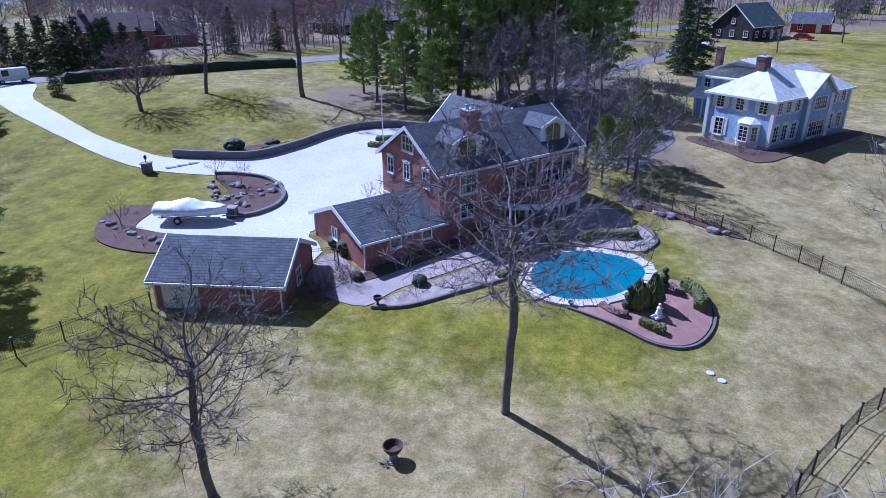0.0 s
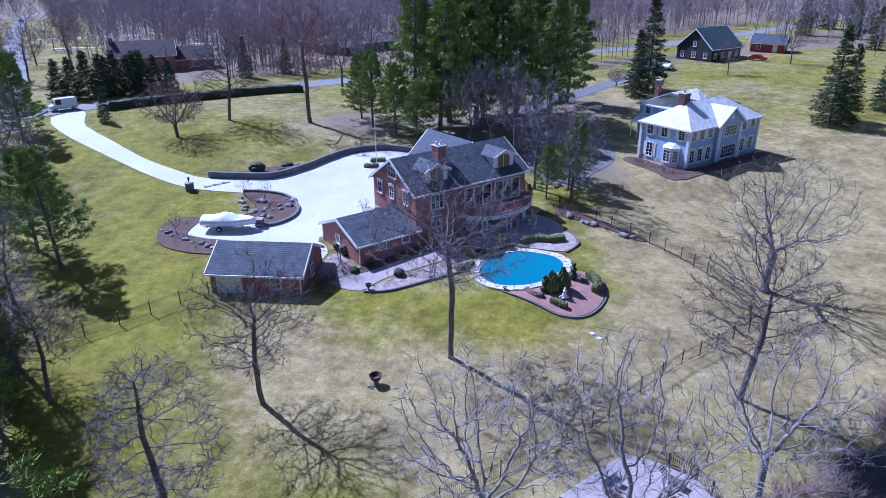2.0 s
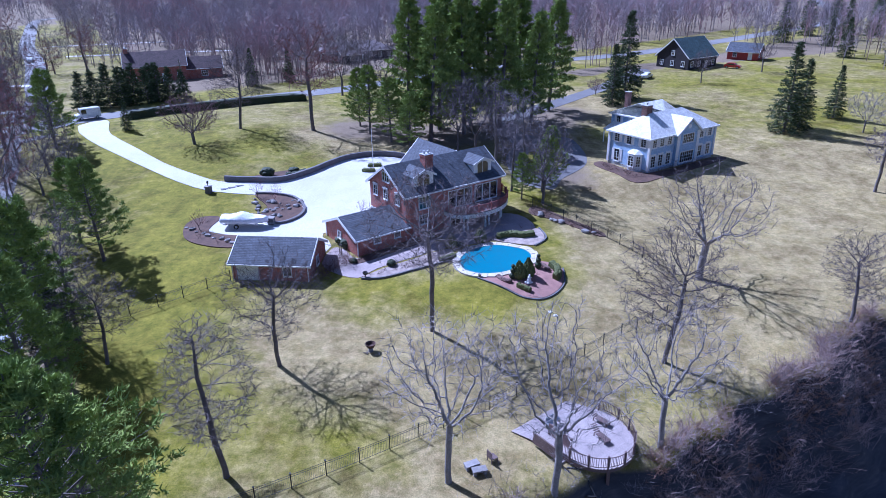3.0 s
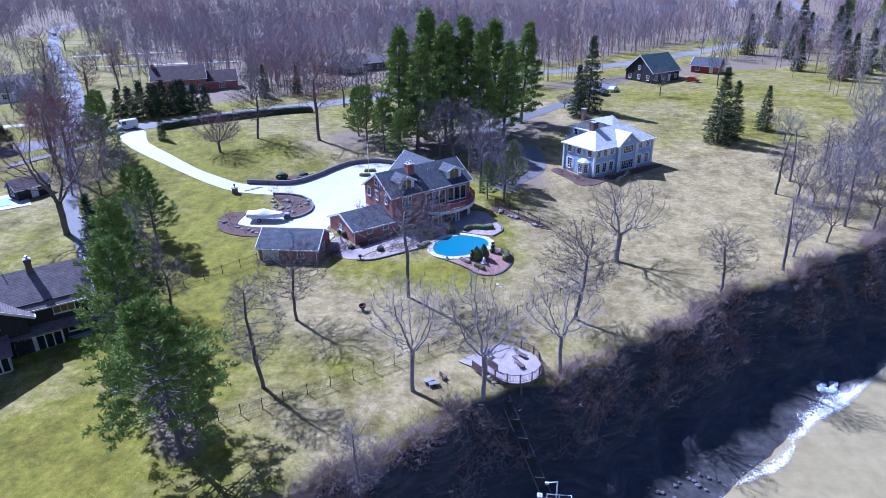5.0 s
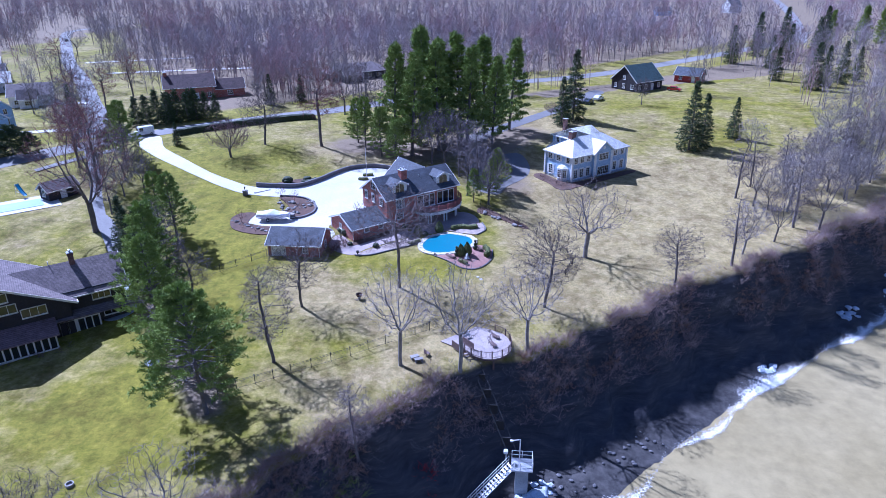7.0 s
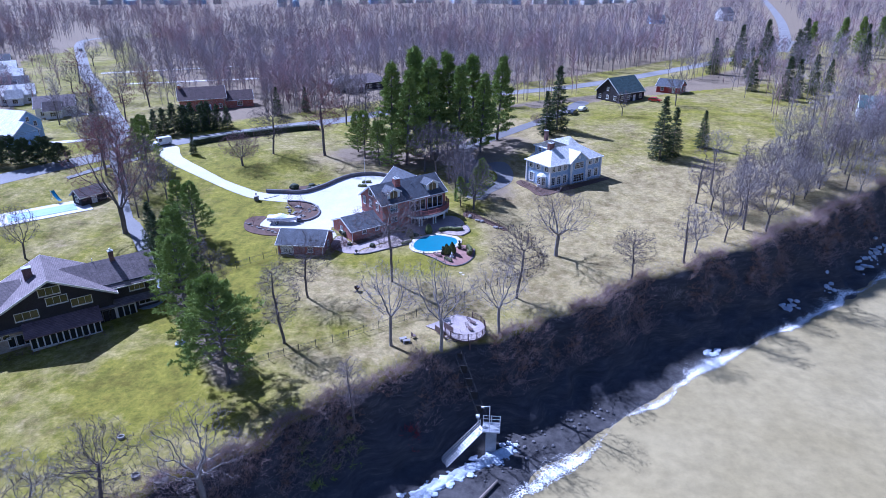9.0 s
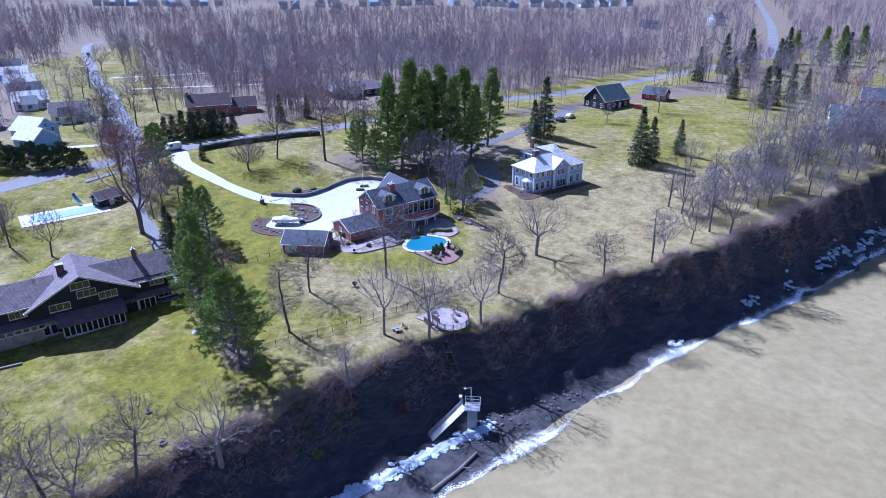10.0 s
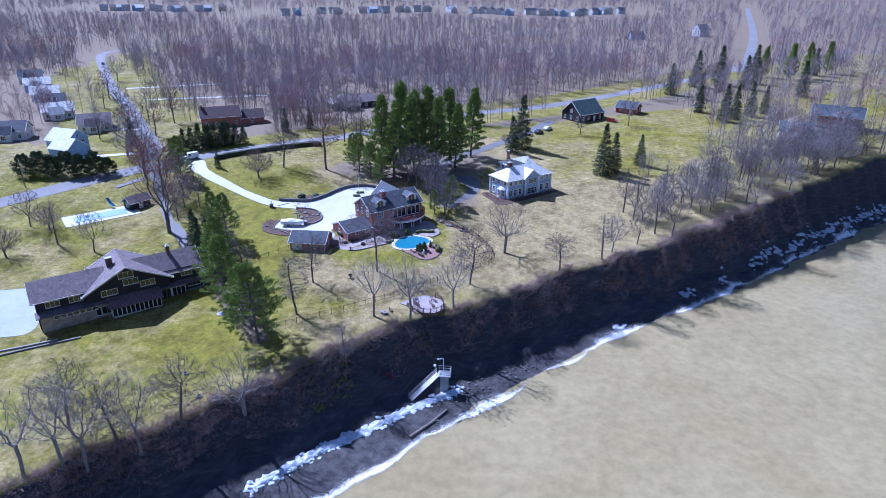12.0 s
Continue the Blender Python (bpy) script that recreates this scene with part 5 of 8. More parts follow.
# ---- trees ----
def tube_mesh(segs):
    """Places and quads of tapered branches: segs of (start, end, radius, radius, sides)."""
    V, Q = [], []
    for a, b, ra, rb, n in segs:
        d = b - a
        d = d / (np.linalg.norm(d) + 1e-9)
        x = np.cross(d, (0.31, 0.17, 0.93) if abs(d[2]) < 0.9 else (1.0, 0.1, 0.0))
        x = x / np.linalg.norm(x)
        y = np.cross(d, x)
        base = len(V)
        for p, r in ((a, ra), (b, rb)):
            for i in range(n):
                t = 2 * math.pi * i / n
                V.append(p + r * (math.cos(t) * x + math.sin(t) * y))
        for i in range(n if n > 2 else 1):
            j = (i + 1) % n
            Q.append((base + i, base + j, base + n + j, base + n + i))
    return V, Q


def colony(seed, H, wide, first, count, step, leader=0.0, rise=0.10, crook=0.12):
    """Limbs grown towards places scattered through the crown: the joints and the joint that each springs from."""
    rng = np.random.default_rng(seed)
    z0 = first * H
    u = rng.normal(0, 1, (count * 4, 3))
    u /= np.linalg.norm(u, axis=1)[:, None]
    P = u * (rng.random((count * 4, 1)) ** 0.42) * (0.5 * wide * H, 0.5 * wide * H, (H - z0) * 0.52)
    P[:, 2] *= np.where(P[:, 2] < 0, 0.85, 1.0)
    P[:, 2] += z0 + (H - z0) * 0.48
    lumps = np.array([noise.noise(Vector(p) * (4.2 / H) + Vector((seed, 0, 0))) for p in P])
    P = P[lumps > -0.10][:count]
    nodes, up = [np.array((0.0, 0.0, -0.4))], [0]
    d = np.array((0.0, 0.0, 1.0))
    while nodes[-1][2] < max(z0, leader * H):
        d = d + rng.normal(0, 0.05, 3) * (1, 1, 0) + np.array((0, 0, 0.15))
        d /= np.linalg.norm(d)
        nodes.append(nodes[-1] + d * step)
        up.append(len(nodes) - 2)
    N, up = np.array(nodes), np.array(up)
    near, who = np.full(len(P), 1e9), np.zeros(len(P), int)

    def meet(first_new):
        D = np.linalg.norm(P[:, None] - N[None, first_new:], axis=2)
        j = D.argmin(1)
        best = D[np.arange(len(P)), j]
        closer = best < near
        near[closer], who[closer] = best[closer], j[closer] + first_new

    # first limbs all round the stem, so that the crown fills on every side
    low = int(z0 / step)
    az = rng.uniform(0, 6.28)
    for i in range(low, len(N)) if leader else [len(N) - 1] * 4 + [len(N) - 3, len(N) - 5]:
        az += 2.4 + rng.uniform(-0.5, 0.5)
        d = np.array((math.cos(az), math.sin(az), rng.uniform(0.5, 1.3)))
        N, up = np.concatenate([N, (N[i] + d / np.linalg.norm(d) * step)[None]]), np.append(up, i)
    meet(low)
    kids = np.zeros(len(N), int)
    for _ in range(150):
        if not len(P):
            break
        v = P - N[who]
        v /= np.linalg.norm(v, axis=1)[:, None] + 1e-9
        pull = np.zeros((len(N), 3))
        np.add.at(pull, who, v)
        idx = np.unique(who)
        idx = idx[kids[idx] < 4]
        if not len(idx):
            break
        d = pull[idx]
        d /= np.linalg.norm(d, axis=1)[:, None] + 1e-9
        d = d + rng.normal(0, crook, d.shape) + np.array((0, 0, rise))
        d /= np.linalg.norm(d, axis=1)[:, None]
        kids[idx] += 1
        start = len(N)
        N, up, kids = np.concatenate([N, N[idx] + d * step]), np.concatenate([up, idx]), np.concatenate([kids, np.zeros(len(idx), int)])
        meet(start)
        keep = near > step * 1.3
        P, near, who = P[keep], near[keep], who[keep]
    return N, up


def make_tree(name, label, seed, H, wide, first, bark, twig, count=520, step=0.46, twigs=4, trunk_r=0.0, tip=0.012, fine=0.014, reach=1.05, **kw):
    """A leafless tree: trunk and limbs in bark, thin branches and a haze of twigs as its crown."""
    N, up = colony(seed, H, wide, first, count, step, **kw)
    rng = np.random.default_rng(seed + 1)
    n = len(N)
    load = np.zeros(n)
    for i in range(n - 1, 0, -1):
        load[i] = max(load[i], 1.0)
        load[up[i]] += load[i]
    r0 = trunk_r or H * 0.0165
    e = math.log(max(load[0], 2)) / math.log(r0 / tip)
    r = tip * np.maximum(load, 1) ** (1 / e)
    r[0], r[1] = r[0] * 1.5, r[1] * 1.12
    trunk, thin, P, D = [], [], [], []
    for i in range(1, n):
        a, b = N[up[i]], N[i]
        ra = r[up[i]] if i < 3 else min(r[up[i]], r[i] * 1.35)
        if r[i] > 0.045:
            trunk.append((a, b, ra, r[i], 8 if r[i] > 0.14 else 5))
        else:
            thin.append((a, b, ra, r[i], 3 if r[i] > 0.022 else 2))
        if load[i] <= 14:
            for _ in range(twigs):
                P.append(a + (b - a) * rng.random())
                D.append((b - a) / step)
    t = thing(name, label, "tree")
    ob = soup("trunk", *tube_mesh(trunk), bark, t)
    ob.data.polygons.foreach_set("use_smooth", [True] * len(ob.data.polygons))
    V, Q = tube_mesh(thin)
    V, Q = np.array(V), np.array(Q)
    P, D = np.array(P), np.array(D)
    m = len(P)
    D = D + rng.normal(0, 0.62, (m, 3)) + np.array((0, 0, 0.12))
    D /= np.linalg.norm(D, axis=1)[:, None]
    side = np.cross(D, rng.normal(0, 1, (m, 3)))
    side /= np.linalg.norm(side, axis=1)[:, None] + 1e-9
    side *= fine * rng.uniform(0.7, 1.3, (m, 1))
    ends = P + D * (reach * rng.uniform(0.45, 1.15, (m, 1)))
    T = np.stack([P - side, P + side, ends], 1).reshape(-1, 3)
    tris = np.concatenate([Q[:, (0, 1, 2)], Q[:, (0, 2, 3)], len(V) + np.arange(3 * m).reshape(-1, 3)])
    soup("crown", np.concatenate([V, T]), tris, twig, t)
    return t


def spray_mesh(points, rng, size, blades, flat=0.5):
    """Needle sprays: thin triangles fanned round each place along its direction."""
    P = np.repeat(np.array([p for p, _ in points]), blades, 0)
    D = np.repeat(np.array([d for _, d in points]), blades, 0)
    n = len(P)
    P = P + rng.normal(0, size * 0.30, (n, 3)) * (1, 1, 0.6)
    dirs = D * 0.9 + rng.normal(0, 0.65, (n, 3)) * (1, 1, flat)
    dirs /= np.linalg.norm(dirs, axis=1)[:, None]
    side = np.cross(dirs, rng.normal(0, 1, (n, 3)))
    side /= np.linalg.norm(side, axis=1)[:, None] + 1e-9
    ln = size * rng.uniform(0.6, 1.25, (n, 1))
    wd = size * rng.uniform(0.16, 0.30, (n, 1))
    A, B, C = P - side * wd * 0.5, P + side * wd * 0.5, P + dirs * ln
    V = np.stack([A, B, C], 1).reshape(-1, 3)
    return V, np.arange(3 * n).reshape(-1, 3)


def make_conifer(name, label, seed, H, R, bare, needle, whorls=24, per=6, blades=7, ragged=0.3, size=0.55, droop=-0.1, taper=0.9):
    rng = np.random.default_rng(seed)
    t = thing(name, label, "tree")
    segs = [(np.array((0, 0, -0.4)), np.array((0, 0, H * 0.5)), H * 0.017, H * 0.011, 7), (np.array((0, 0, H * 0.5)), np.array((0, 0, H)), H * 0.011, 0.02, 6)]
    points = []
    for i in range(whorls):
        z = H * (bare + (0.985 - bare) * (i / (whorls - 1)) ** 0.92)
        f = (z / H - bare) / (1 - bare)
        reach = R * (1 - f) ** taper * (0.55 + 0.45 * min(1, (f + 0.10) * 4)) + 0.25
        for j in range(per):
            if rng.random() < ragged * 0.45:
                continue
            az = 6.283 * (j + rng.uniform(-0.4, 0.4)) / per + i * 1.3
            ln = reach * rng.uniform(1 - ragged, 1 + ragged * 0.6)
            d = np.array((math.cos(az), math.sin(az), droop + 0.5 * f + rng.uniform(-0.12, 0.12)))
            d = d / np.linalg.norm(d)
            a = np.array((0, 0, z + rng.uniform(-0.3, 0.3)))
            b = a + d * ln
            segs.append((a, b, 0.02 + ln * 0.012, 0.012, 3))
            k = max(3, int(ln / (size * 0.62)))
            for q in range(k):
                u = 0.22 + 0.78 * (q + rng.random()) / k
                sideways = np.cross(d, (0, 0, 1)) * rng.normal(0, 0.20 * ln * (1.15 - u))
                points.append((a + d * ln * u + sideways + np.array((0, 0, rng.normal(0, 0.1))), d))
    points.append((np.array((0, 0, H * 0.99)), np.array((0, 0, 1.0))))
    soup("trunk", *tube_mesh(segs), M_BARK, t)
    soup("crown", *spray_mesh(points, rng, size, blades), needle, t)
    return t


def make_pine(name, label, seed, H, R, bare, needle, branches=80, subs=5, blades=10, size=0.42, wide=0.13):
    """A pine: open tiers of upswept boughs, each ending in side shoots with tufts of needles."""
    rng = np.random.default_rng(seed)
    t = thing(name, label, "tree")
    lean = rng.normal(0, 0.02, 2)
    top = np.array((lean[0] * H, lean[1] * H, H))
    segs = [(np.array((0, 0, -0.4)), top * 0.45, H * 0.017, H * 0.012, 8), (top * 0.45, top, H * 0.012, 0.03, 6)]
    P, D = [], []

    def tuft(p, d):
        for _ in range(blades):
            P.append(p + rng.normal(0, size * 0.35, 3) * (1, 1, 0.5))
            D.append(d * 0.5 + rng.normal(0, 0.6, 3) + np.array((0, 0, 0.25)))

    for i in range(branches):
        f = ((i + rng.random()) / branches) ** 0.95
        a = top * (bare + (0.97 - bare) * f)
        az = i * 2.4 + rng.uniform(-0.7, 0.7)
        ln = (R * (0.62 + 0.38 * math.sin(math.pi * min(1.0, f * 1.2 + 0.2))) * (1 - f ** 2.4) + 0.7) * rng.uniform(0.55, 1.12)
        out = np.array((math.cos(az), math.sin(az), 0.05 + 0.45 * f))
        mid = a + out * ln * 0.55
        end = mid + (out + np.array((0, 0, 0.22))) * ln * 0.45
        segs += [(a, mid, 0.025 + ln * 0.011, 0.03, 4), (mid, end, 0.03, 0.012, 3)]
        flat = np.array((-out[1], out[0], 0.0))
        for k in range(subs):
            u = 0.34 + 0.66 * (k + rng.random()) / subs
            b = a + (mid - a) * (u / 0.55) if u < 0.55 else mid + (end - mid) * ((u - 0.55) / 0.45)
            d = out * 0.65 + flat * rng.choice((-1, 1)) * rng.uniform(0.4, 0.95) + np.array((0, 0, rng.uniform(0.0, 0.35)))
            sl = ln * 0.42 * (1.25 - u) + 0.25
            for w in (0.45, 0.75, 1.0):
                tuft(b + d * sl * w, d)
        tuft(end, out)
    tuft(top, np.array((0, 0, 1.0)))
    P, D = np.array(P), np.array(D)
    n = len(P)
    D /= np.linalg.norm(D, axis=1)[:, None]
    side = np.cross(D, rng.normal(0, 1, (n, 3)))
    side /= np.linalg.norm(side, axis=1)[:, None] + 1e-9
    side *= size * wide * rng.uniform(0.7, 1.3, (n, 1))
    ends = P + D * size * rng.uniform(0.7, 1.3, (n, 1))
    soup("trunk", *tube_mesh(segs), M_BARK, t)
    soup("crown", np.stack([P - side, P + side, ends], 1).reshape(-1, 3), np.arange(3 * n).reshape(-1, 3), needle, t)
    return t


def plant(src, x, y, turn, size, used={}):
    """First use moves the source itself, later ones copy it."""
    m = on_ground(x, y, turn, size)
    if src.name not in used:
        used[src.name] = True
        src.matrix_basis = m
        return src
    return copy_copy(src, m)


def copy_copy(src, m):
    c = copy_thing(src, Matrix.Identity(4))
    c.matrix_basis = m
    return c


GREY = "bare grey-barked deciduous tree with fine spreading twigs on the lawn"
T_BIG = make_tree("bare_tree", "tall bare grey tree with a long clear trunk and broad crown", 5, 16.8, 0.82, 0.40, M_BARK, M_TWIG, 2400, 0.42, leader=0.66, twigs=5, trunk_r=0.22, tip=0.010)
T_MID = make_tree("bare_tree", GREY, 8, 13.8, 0.80, 0.22, M_BARK, M_TWIG_DARK, 1900, 0.40, leader=0.62, rise=0.30)
T_SLIM = make_tree("bare_tree", "slim bare tree with ascending grey branches", 13, 15, 0.50, 0.20, M_BARK, M_TWIG, 2600, 0.40, leader=0.85, twigs=6, rise=0.12)
T_PALE = make_tree("bare_tree", "bare pale-barked tree with crooked limbs on the lawn", 21, 14, 1.02, 0.26, M_BARK_PALE, M_TWIG, 1300, 0.50, trunk_r=0.38, crook=0.26, rise=0.02, twigs=3)
T_FORK = make_tree("bare_tree", "forked bare tree at the edge of the bluff", 34, 13.4, 0.72, 0.32, M_BARK_PALE, M_TWIG_PALE, 1150, 0.45, crook=0.22, rise=0.16, twigs=3)
T_LOW = make_tree("bare_tree", "low spreading bare ornamental tree on the front lawn", 55, 9, 1.15, 0.18, M_BARK, M_TWIG_PLUM, 1900, 0.32, trunk_r=0.26, twigs=6, reach=0.7)
T_GIANT = make_tree("bare_tree", "huge dark-barked bare tree with reddish budding twigs beside the lane", 61, 23, 0.78, 0.24, M_BARK, M_TWIG_RED, 2600, 0.55, trunk_r=0.5, fine=0.014, crook=0.18)
T_SMALL = make_tree("small_bare_tree", "small bare ornamental tree in a mulch bed", 77, 3.4, 0.75, 0.2, M_BARK, M_TWIG_RED, 300, 0.18, trunk_r=0.05, tip=0.006, fine=0.008, reach=0.4, twigs=3)

LIGHT = dict(count=900, step=0.62, twigs=6, reach=1.3, fine=0.022)
L_MID = make_tree("bare_tree", "bare grey deciduous tree with a rounded crown", 108, 14, 0.75, 0.26, M_BARK, M_TWIG, **LIGHT)
L_WIDE = make_tree("bare_tree", "broad bare grey tree with spreading limbs", 109, 13, 0.95, 0.22, M_BARK, M_TWIG_PALE, crook=0.2, **LIGHT)
L_SLIM = make_tree("bare_tree", "slim bare tree with ascending branches among others", 113, 15, 0.46, 0.25, M_BARK, M_TWIG, leader=0.8, **LIGHT)
L_FORK = make_tree("bare_tree", "forked pale bare tree among lakeside woods", 134, 13, 0.72, 0.24, M_BARK_PALE, M_TWIG_PALE, **LIGHT)
L_RED = make_tree("bare_tree", "bare roadside tree with reddish budding twigs", 161, 16, 0.66, 0.25, M_BARK, M_TWIG_RED, leader=0.6, **LIGHT)

SPOTS = [
    (T_BIG, 0.4, 28.4, 0, 1.0), (T_MID, -12.9, 21.5, 40, 0.88), (T_SLIM, -12.5, 8.3, 10, 0.90), (T_FORK, 3.8, 9.2, 200, 1.10), (T_SLIM, 1.0, -3.6, 70, 0.66),
    (T_FORK, 11.4, 9.2, 90, 1.14), (T_FORK, 19.8, 14.6, 310, 1.0), (T_PALE, 29.8, 43.0, 20, 1.0), (T_MID, 22.4, 26.0, 120, 1.0), (T_PALE, -12.9, -19.4, 250, 0.92), (T_GIANT, -58.5, 43.2, 60, 1.0),
    (T_MID, 42.9, 35.0, 200, 0.75), (L_SLIM, 53.5, 42.0, 20, 0.85), (L_FORK, 56.5, 46.5, 140, 0.8), (L_MID, 63.5, 52.0, 260, 0.7), (L_SLIM, 69.0, 58.5, 10, 0.9),
    (T_FORK, -25.3, -30.6, 30, 1.1), (T_MID, -20.9, -25.4, 100, 1.0), (T_FORK, -31.5, -35.0, 200, 1.3), (T_MID, -28.0, -31.5, 290, 1.05), (T_FORK, -34.2, -36.4, 45, 1.15),
    (T_FORK, -38.0, -39.5, 170, 1.2), (T_MID, -37.0, -30.0, 80, 1.0), (T_LOW, -48.3, 81.2, 15, 1.05), (T_MID, -43.5, 90.5, 160, 1.1), (L_RED, -29.9, 92.5, 30, 1.32),
    (L_MID, 12.5, 62.0, 220, 0.85), (L_SLIM, 10.0, 70.0, 50, 0.95), (L_SLIM, 5.5, 76.5, 30, 1.0), (L_MID, 2.0, 80.5, 130, 1.0), (L_SLIM, 8.0, 66.0, 200, 0.8),
    (L_MID, -1.5, 84.0, 10, 0.9), (L_WIDE, 6.5, 82.0, 300, 0.85), (L_MID, -19.0, 112.0, 70, 1.1), (L_RED, -14.0, 118.0, 160, 1.0), (L_SLIM, -24.0, 116.0, 250, 1.15),
    (L_MID, -33.0, 128.0, 20, 1.1), (L_SLIM, -9.0, 124.0, 95, 1.1), (L_RED, -71.0, 64.5, 20, 1.15), (L_MID, -74.5, 71.0, 100, 0.95), (L_RED, -80.5, 72.5, 220, 1.0),
    (L_MID, -67.5, 58.5, 310, 0.7), (L_SLIM, -60.0, 51.0, 30, 0.6), (L_MID, -41.5, 33.5, 75, 0.75), (T_SLIM, -34.0, 24.0, 140, 0.8), (T_MID, -29.0, 20.5, 200, 0.7),
    (L_MID, -98.0, 43.0, 20, 0.75), (T_LOW, -90.5, 40.5, 140, 0.8), (L_SLIM, -84.0, 34.0, 230, 0.8), (L_MID, -72.0, 31.0, 330, 0.8), (T_LOW, -92.0, 26.0, 10, 0.9),
    (L_MID, 56.0, 148.0, 40, 0.6), (T_LOW, 27.5, 131.0, 100, 0.45), (L_MID, 77.0, 166.0, 40, 0.85), (L_RED, -108.0, 128.0, 10, 0.9), (L_MID, -118.0, 118.0, 90, 0.8),
    (L_WIDE, -104.0, 104.0, 20, 1.0), (L_RED, -111.0, 116.0, 90, 0.95), (L_WIDE, -119.0, 130.0, 150, 0.95), (L_MID, -96.5, 101.0, 200, 0.9), (L_WIDE, -128.0, 158.0, 260, 1.0), (L_MID, -149.0, 172.0, 310, 0.9), (L_RED, -84.0, 77.5, 40, 0.9), (L_WIDE, -88.5, 85.0, 100, 0.85), (L_MID, -66.0, 66.5, 170, 0.9), (L_WIDE, -62.0, 59.0, 230, 0.75), (L_RED, -170.0, 196.0, 290, 1.0), (L_WIDE, -100.0, 95.0, 350, 0.8), (L_WIDE, -196.0, 246.0, 30, 1.1), (L_MID, -58.0, 60.0, 60, 0.7),
    (L_SLIM, -127.0, 121.0, 180, 0.8), (L_MID, -134.0, 150.0, 230, 0.9), (L_RED, -112.0, 150.0, 80, 1.0), (L_MID, -160.0, 176.0, 280, 0.9), (L_MID, -145.0, 190.0, 10, 0.8),
]
for src, x, y, turn, size in SPOTS:
    plant(src, x, y, turn, size)
for i, (x, y) in enumerate(((-29.3, 60.5), (-26.0, 58.8), (-12.6, 55.9), (-33.2, 49.3), (-10.8, 40.8), (-3.0, 47.0))):
    plant(T_SMALL, x, y, 50 * i, (1.0, 0.95, 0.7, 0.9, 0.6, 0.7)[i])


def lake_woods():
    """Bare trees on the neighbouring land along the bluff."""
    rng = random.Random(4)
    made = 0
    while made < 108:
        s, k = rng.uniform(92, 215), -abs(rng.gauss(4, 16)) - 1.0
        if k < -48 or (s < 115 and k < -22):
            continue
        n = k + float(lip(s))
        x, y = s * ALONG[0] + n * OUT[0], s * ALONG[1] + n * OUT[1]
        plant(rng.choice((L_SLIM, L_MID, L_WIDE, L_SLIM, L_FORK, L_WIDE)), x, y, rng.uniform(0, 360), rng.uniform(0.6, 0.95))
        made += 1


lake_woods()

PINE = make_pine("pine_tree", "tall ragged dark green pine in a dense stand", 3, 25, 3.9, 0.10, M_NEEDLE, 90, 5, 7, 0.75, 0.17)
PINE_NEAR = make_pine("pine_tree", "dense dark green pine standing between the two lawns", 6, 16, 4.3, 0.16, M_NEEDLE, 84, 5, 13, 0.42, 0.13)
PINE_OPEN = make_pine("pine_tree", "broad open-crowned pine above the bluff with a bare lower trunk", 15, 16.5, 6.0, 0.24, M_NEEDLE, 84, 6, 15, 0.42, 0.14)
YEW = make_pine("yew_tree", "broad dark evergreen tree in a row beside the road", 7, 6.5, 3.4, 0.04, M_SPRUCE, 56, 5, 7, 0.45, 0.18)
SPRUCE = make_conifer("spruce_tree", "dark green spruce with drooping branches", 9, 17, 4.0, 0.04, M_SPRUCE, 30, 8, 7, 0.22, 0.6, -0.28, 0.95)
FIR = make_conifer("young_fir", "small conical dark evergreen", 12, 5, 1.5, 0.02, M_SPRUCE, 16, 7, 9, 0.15, 0.35, -0.1, 1.0)
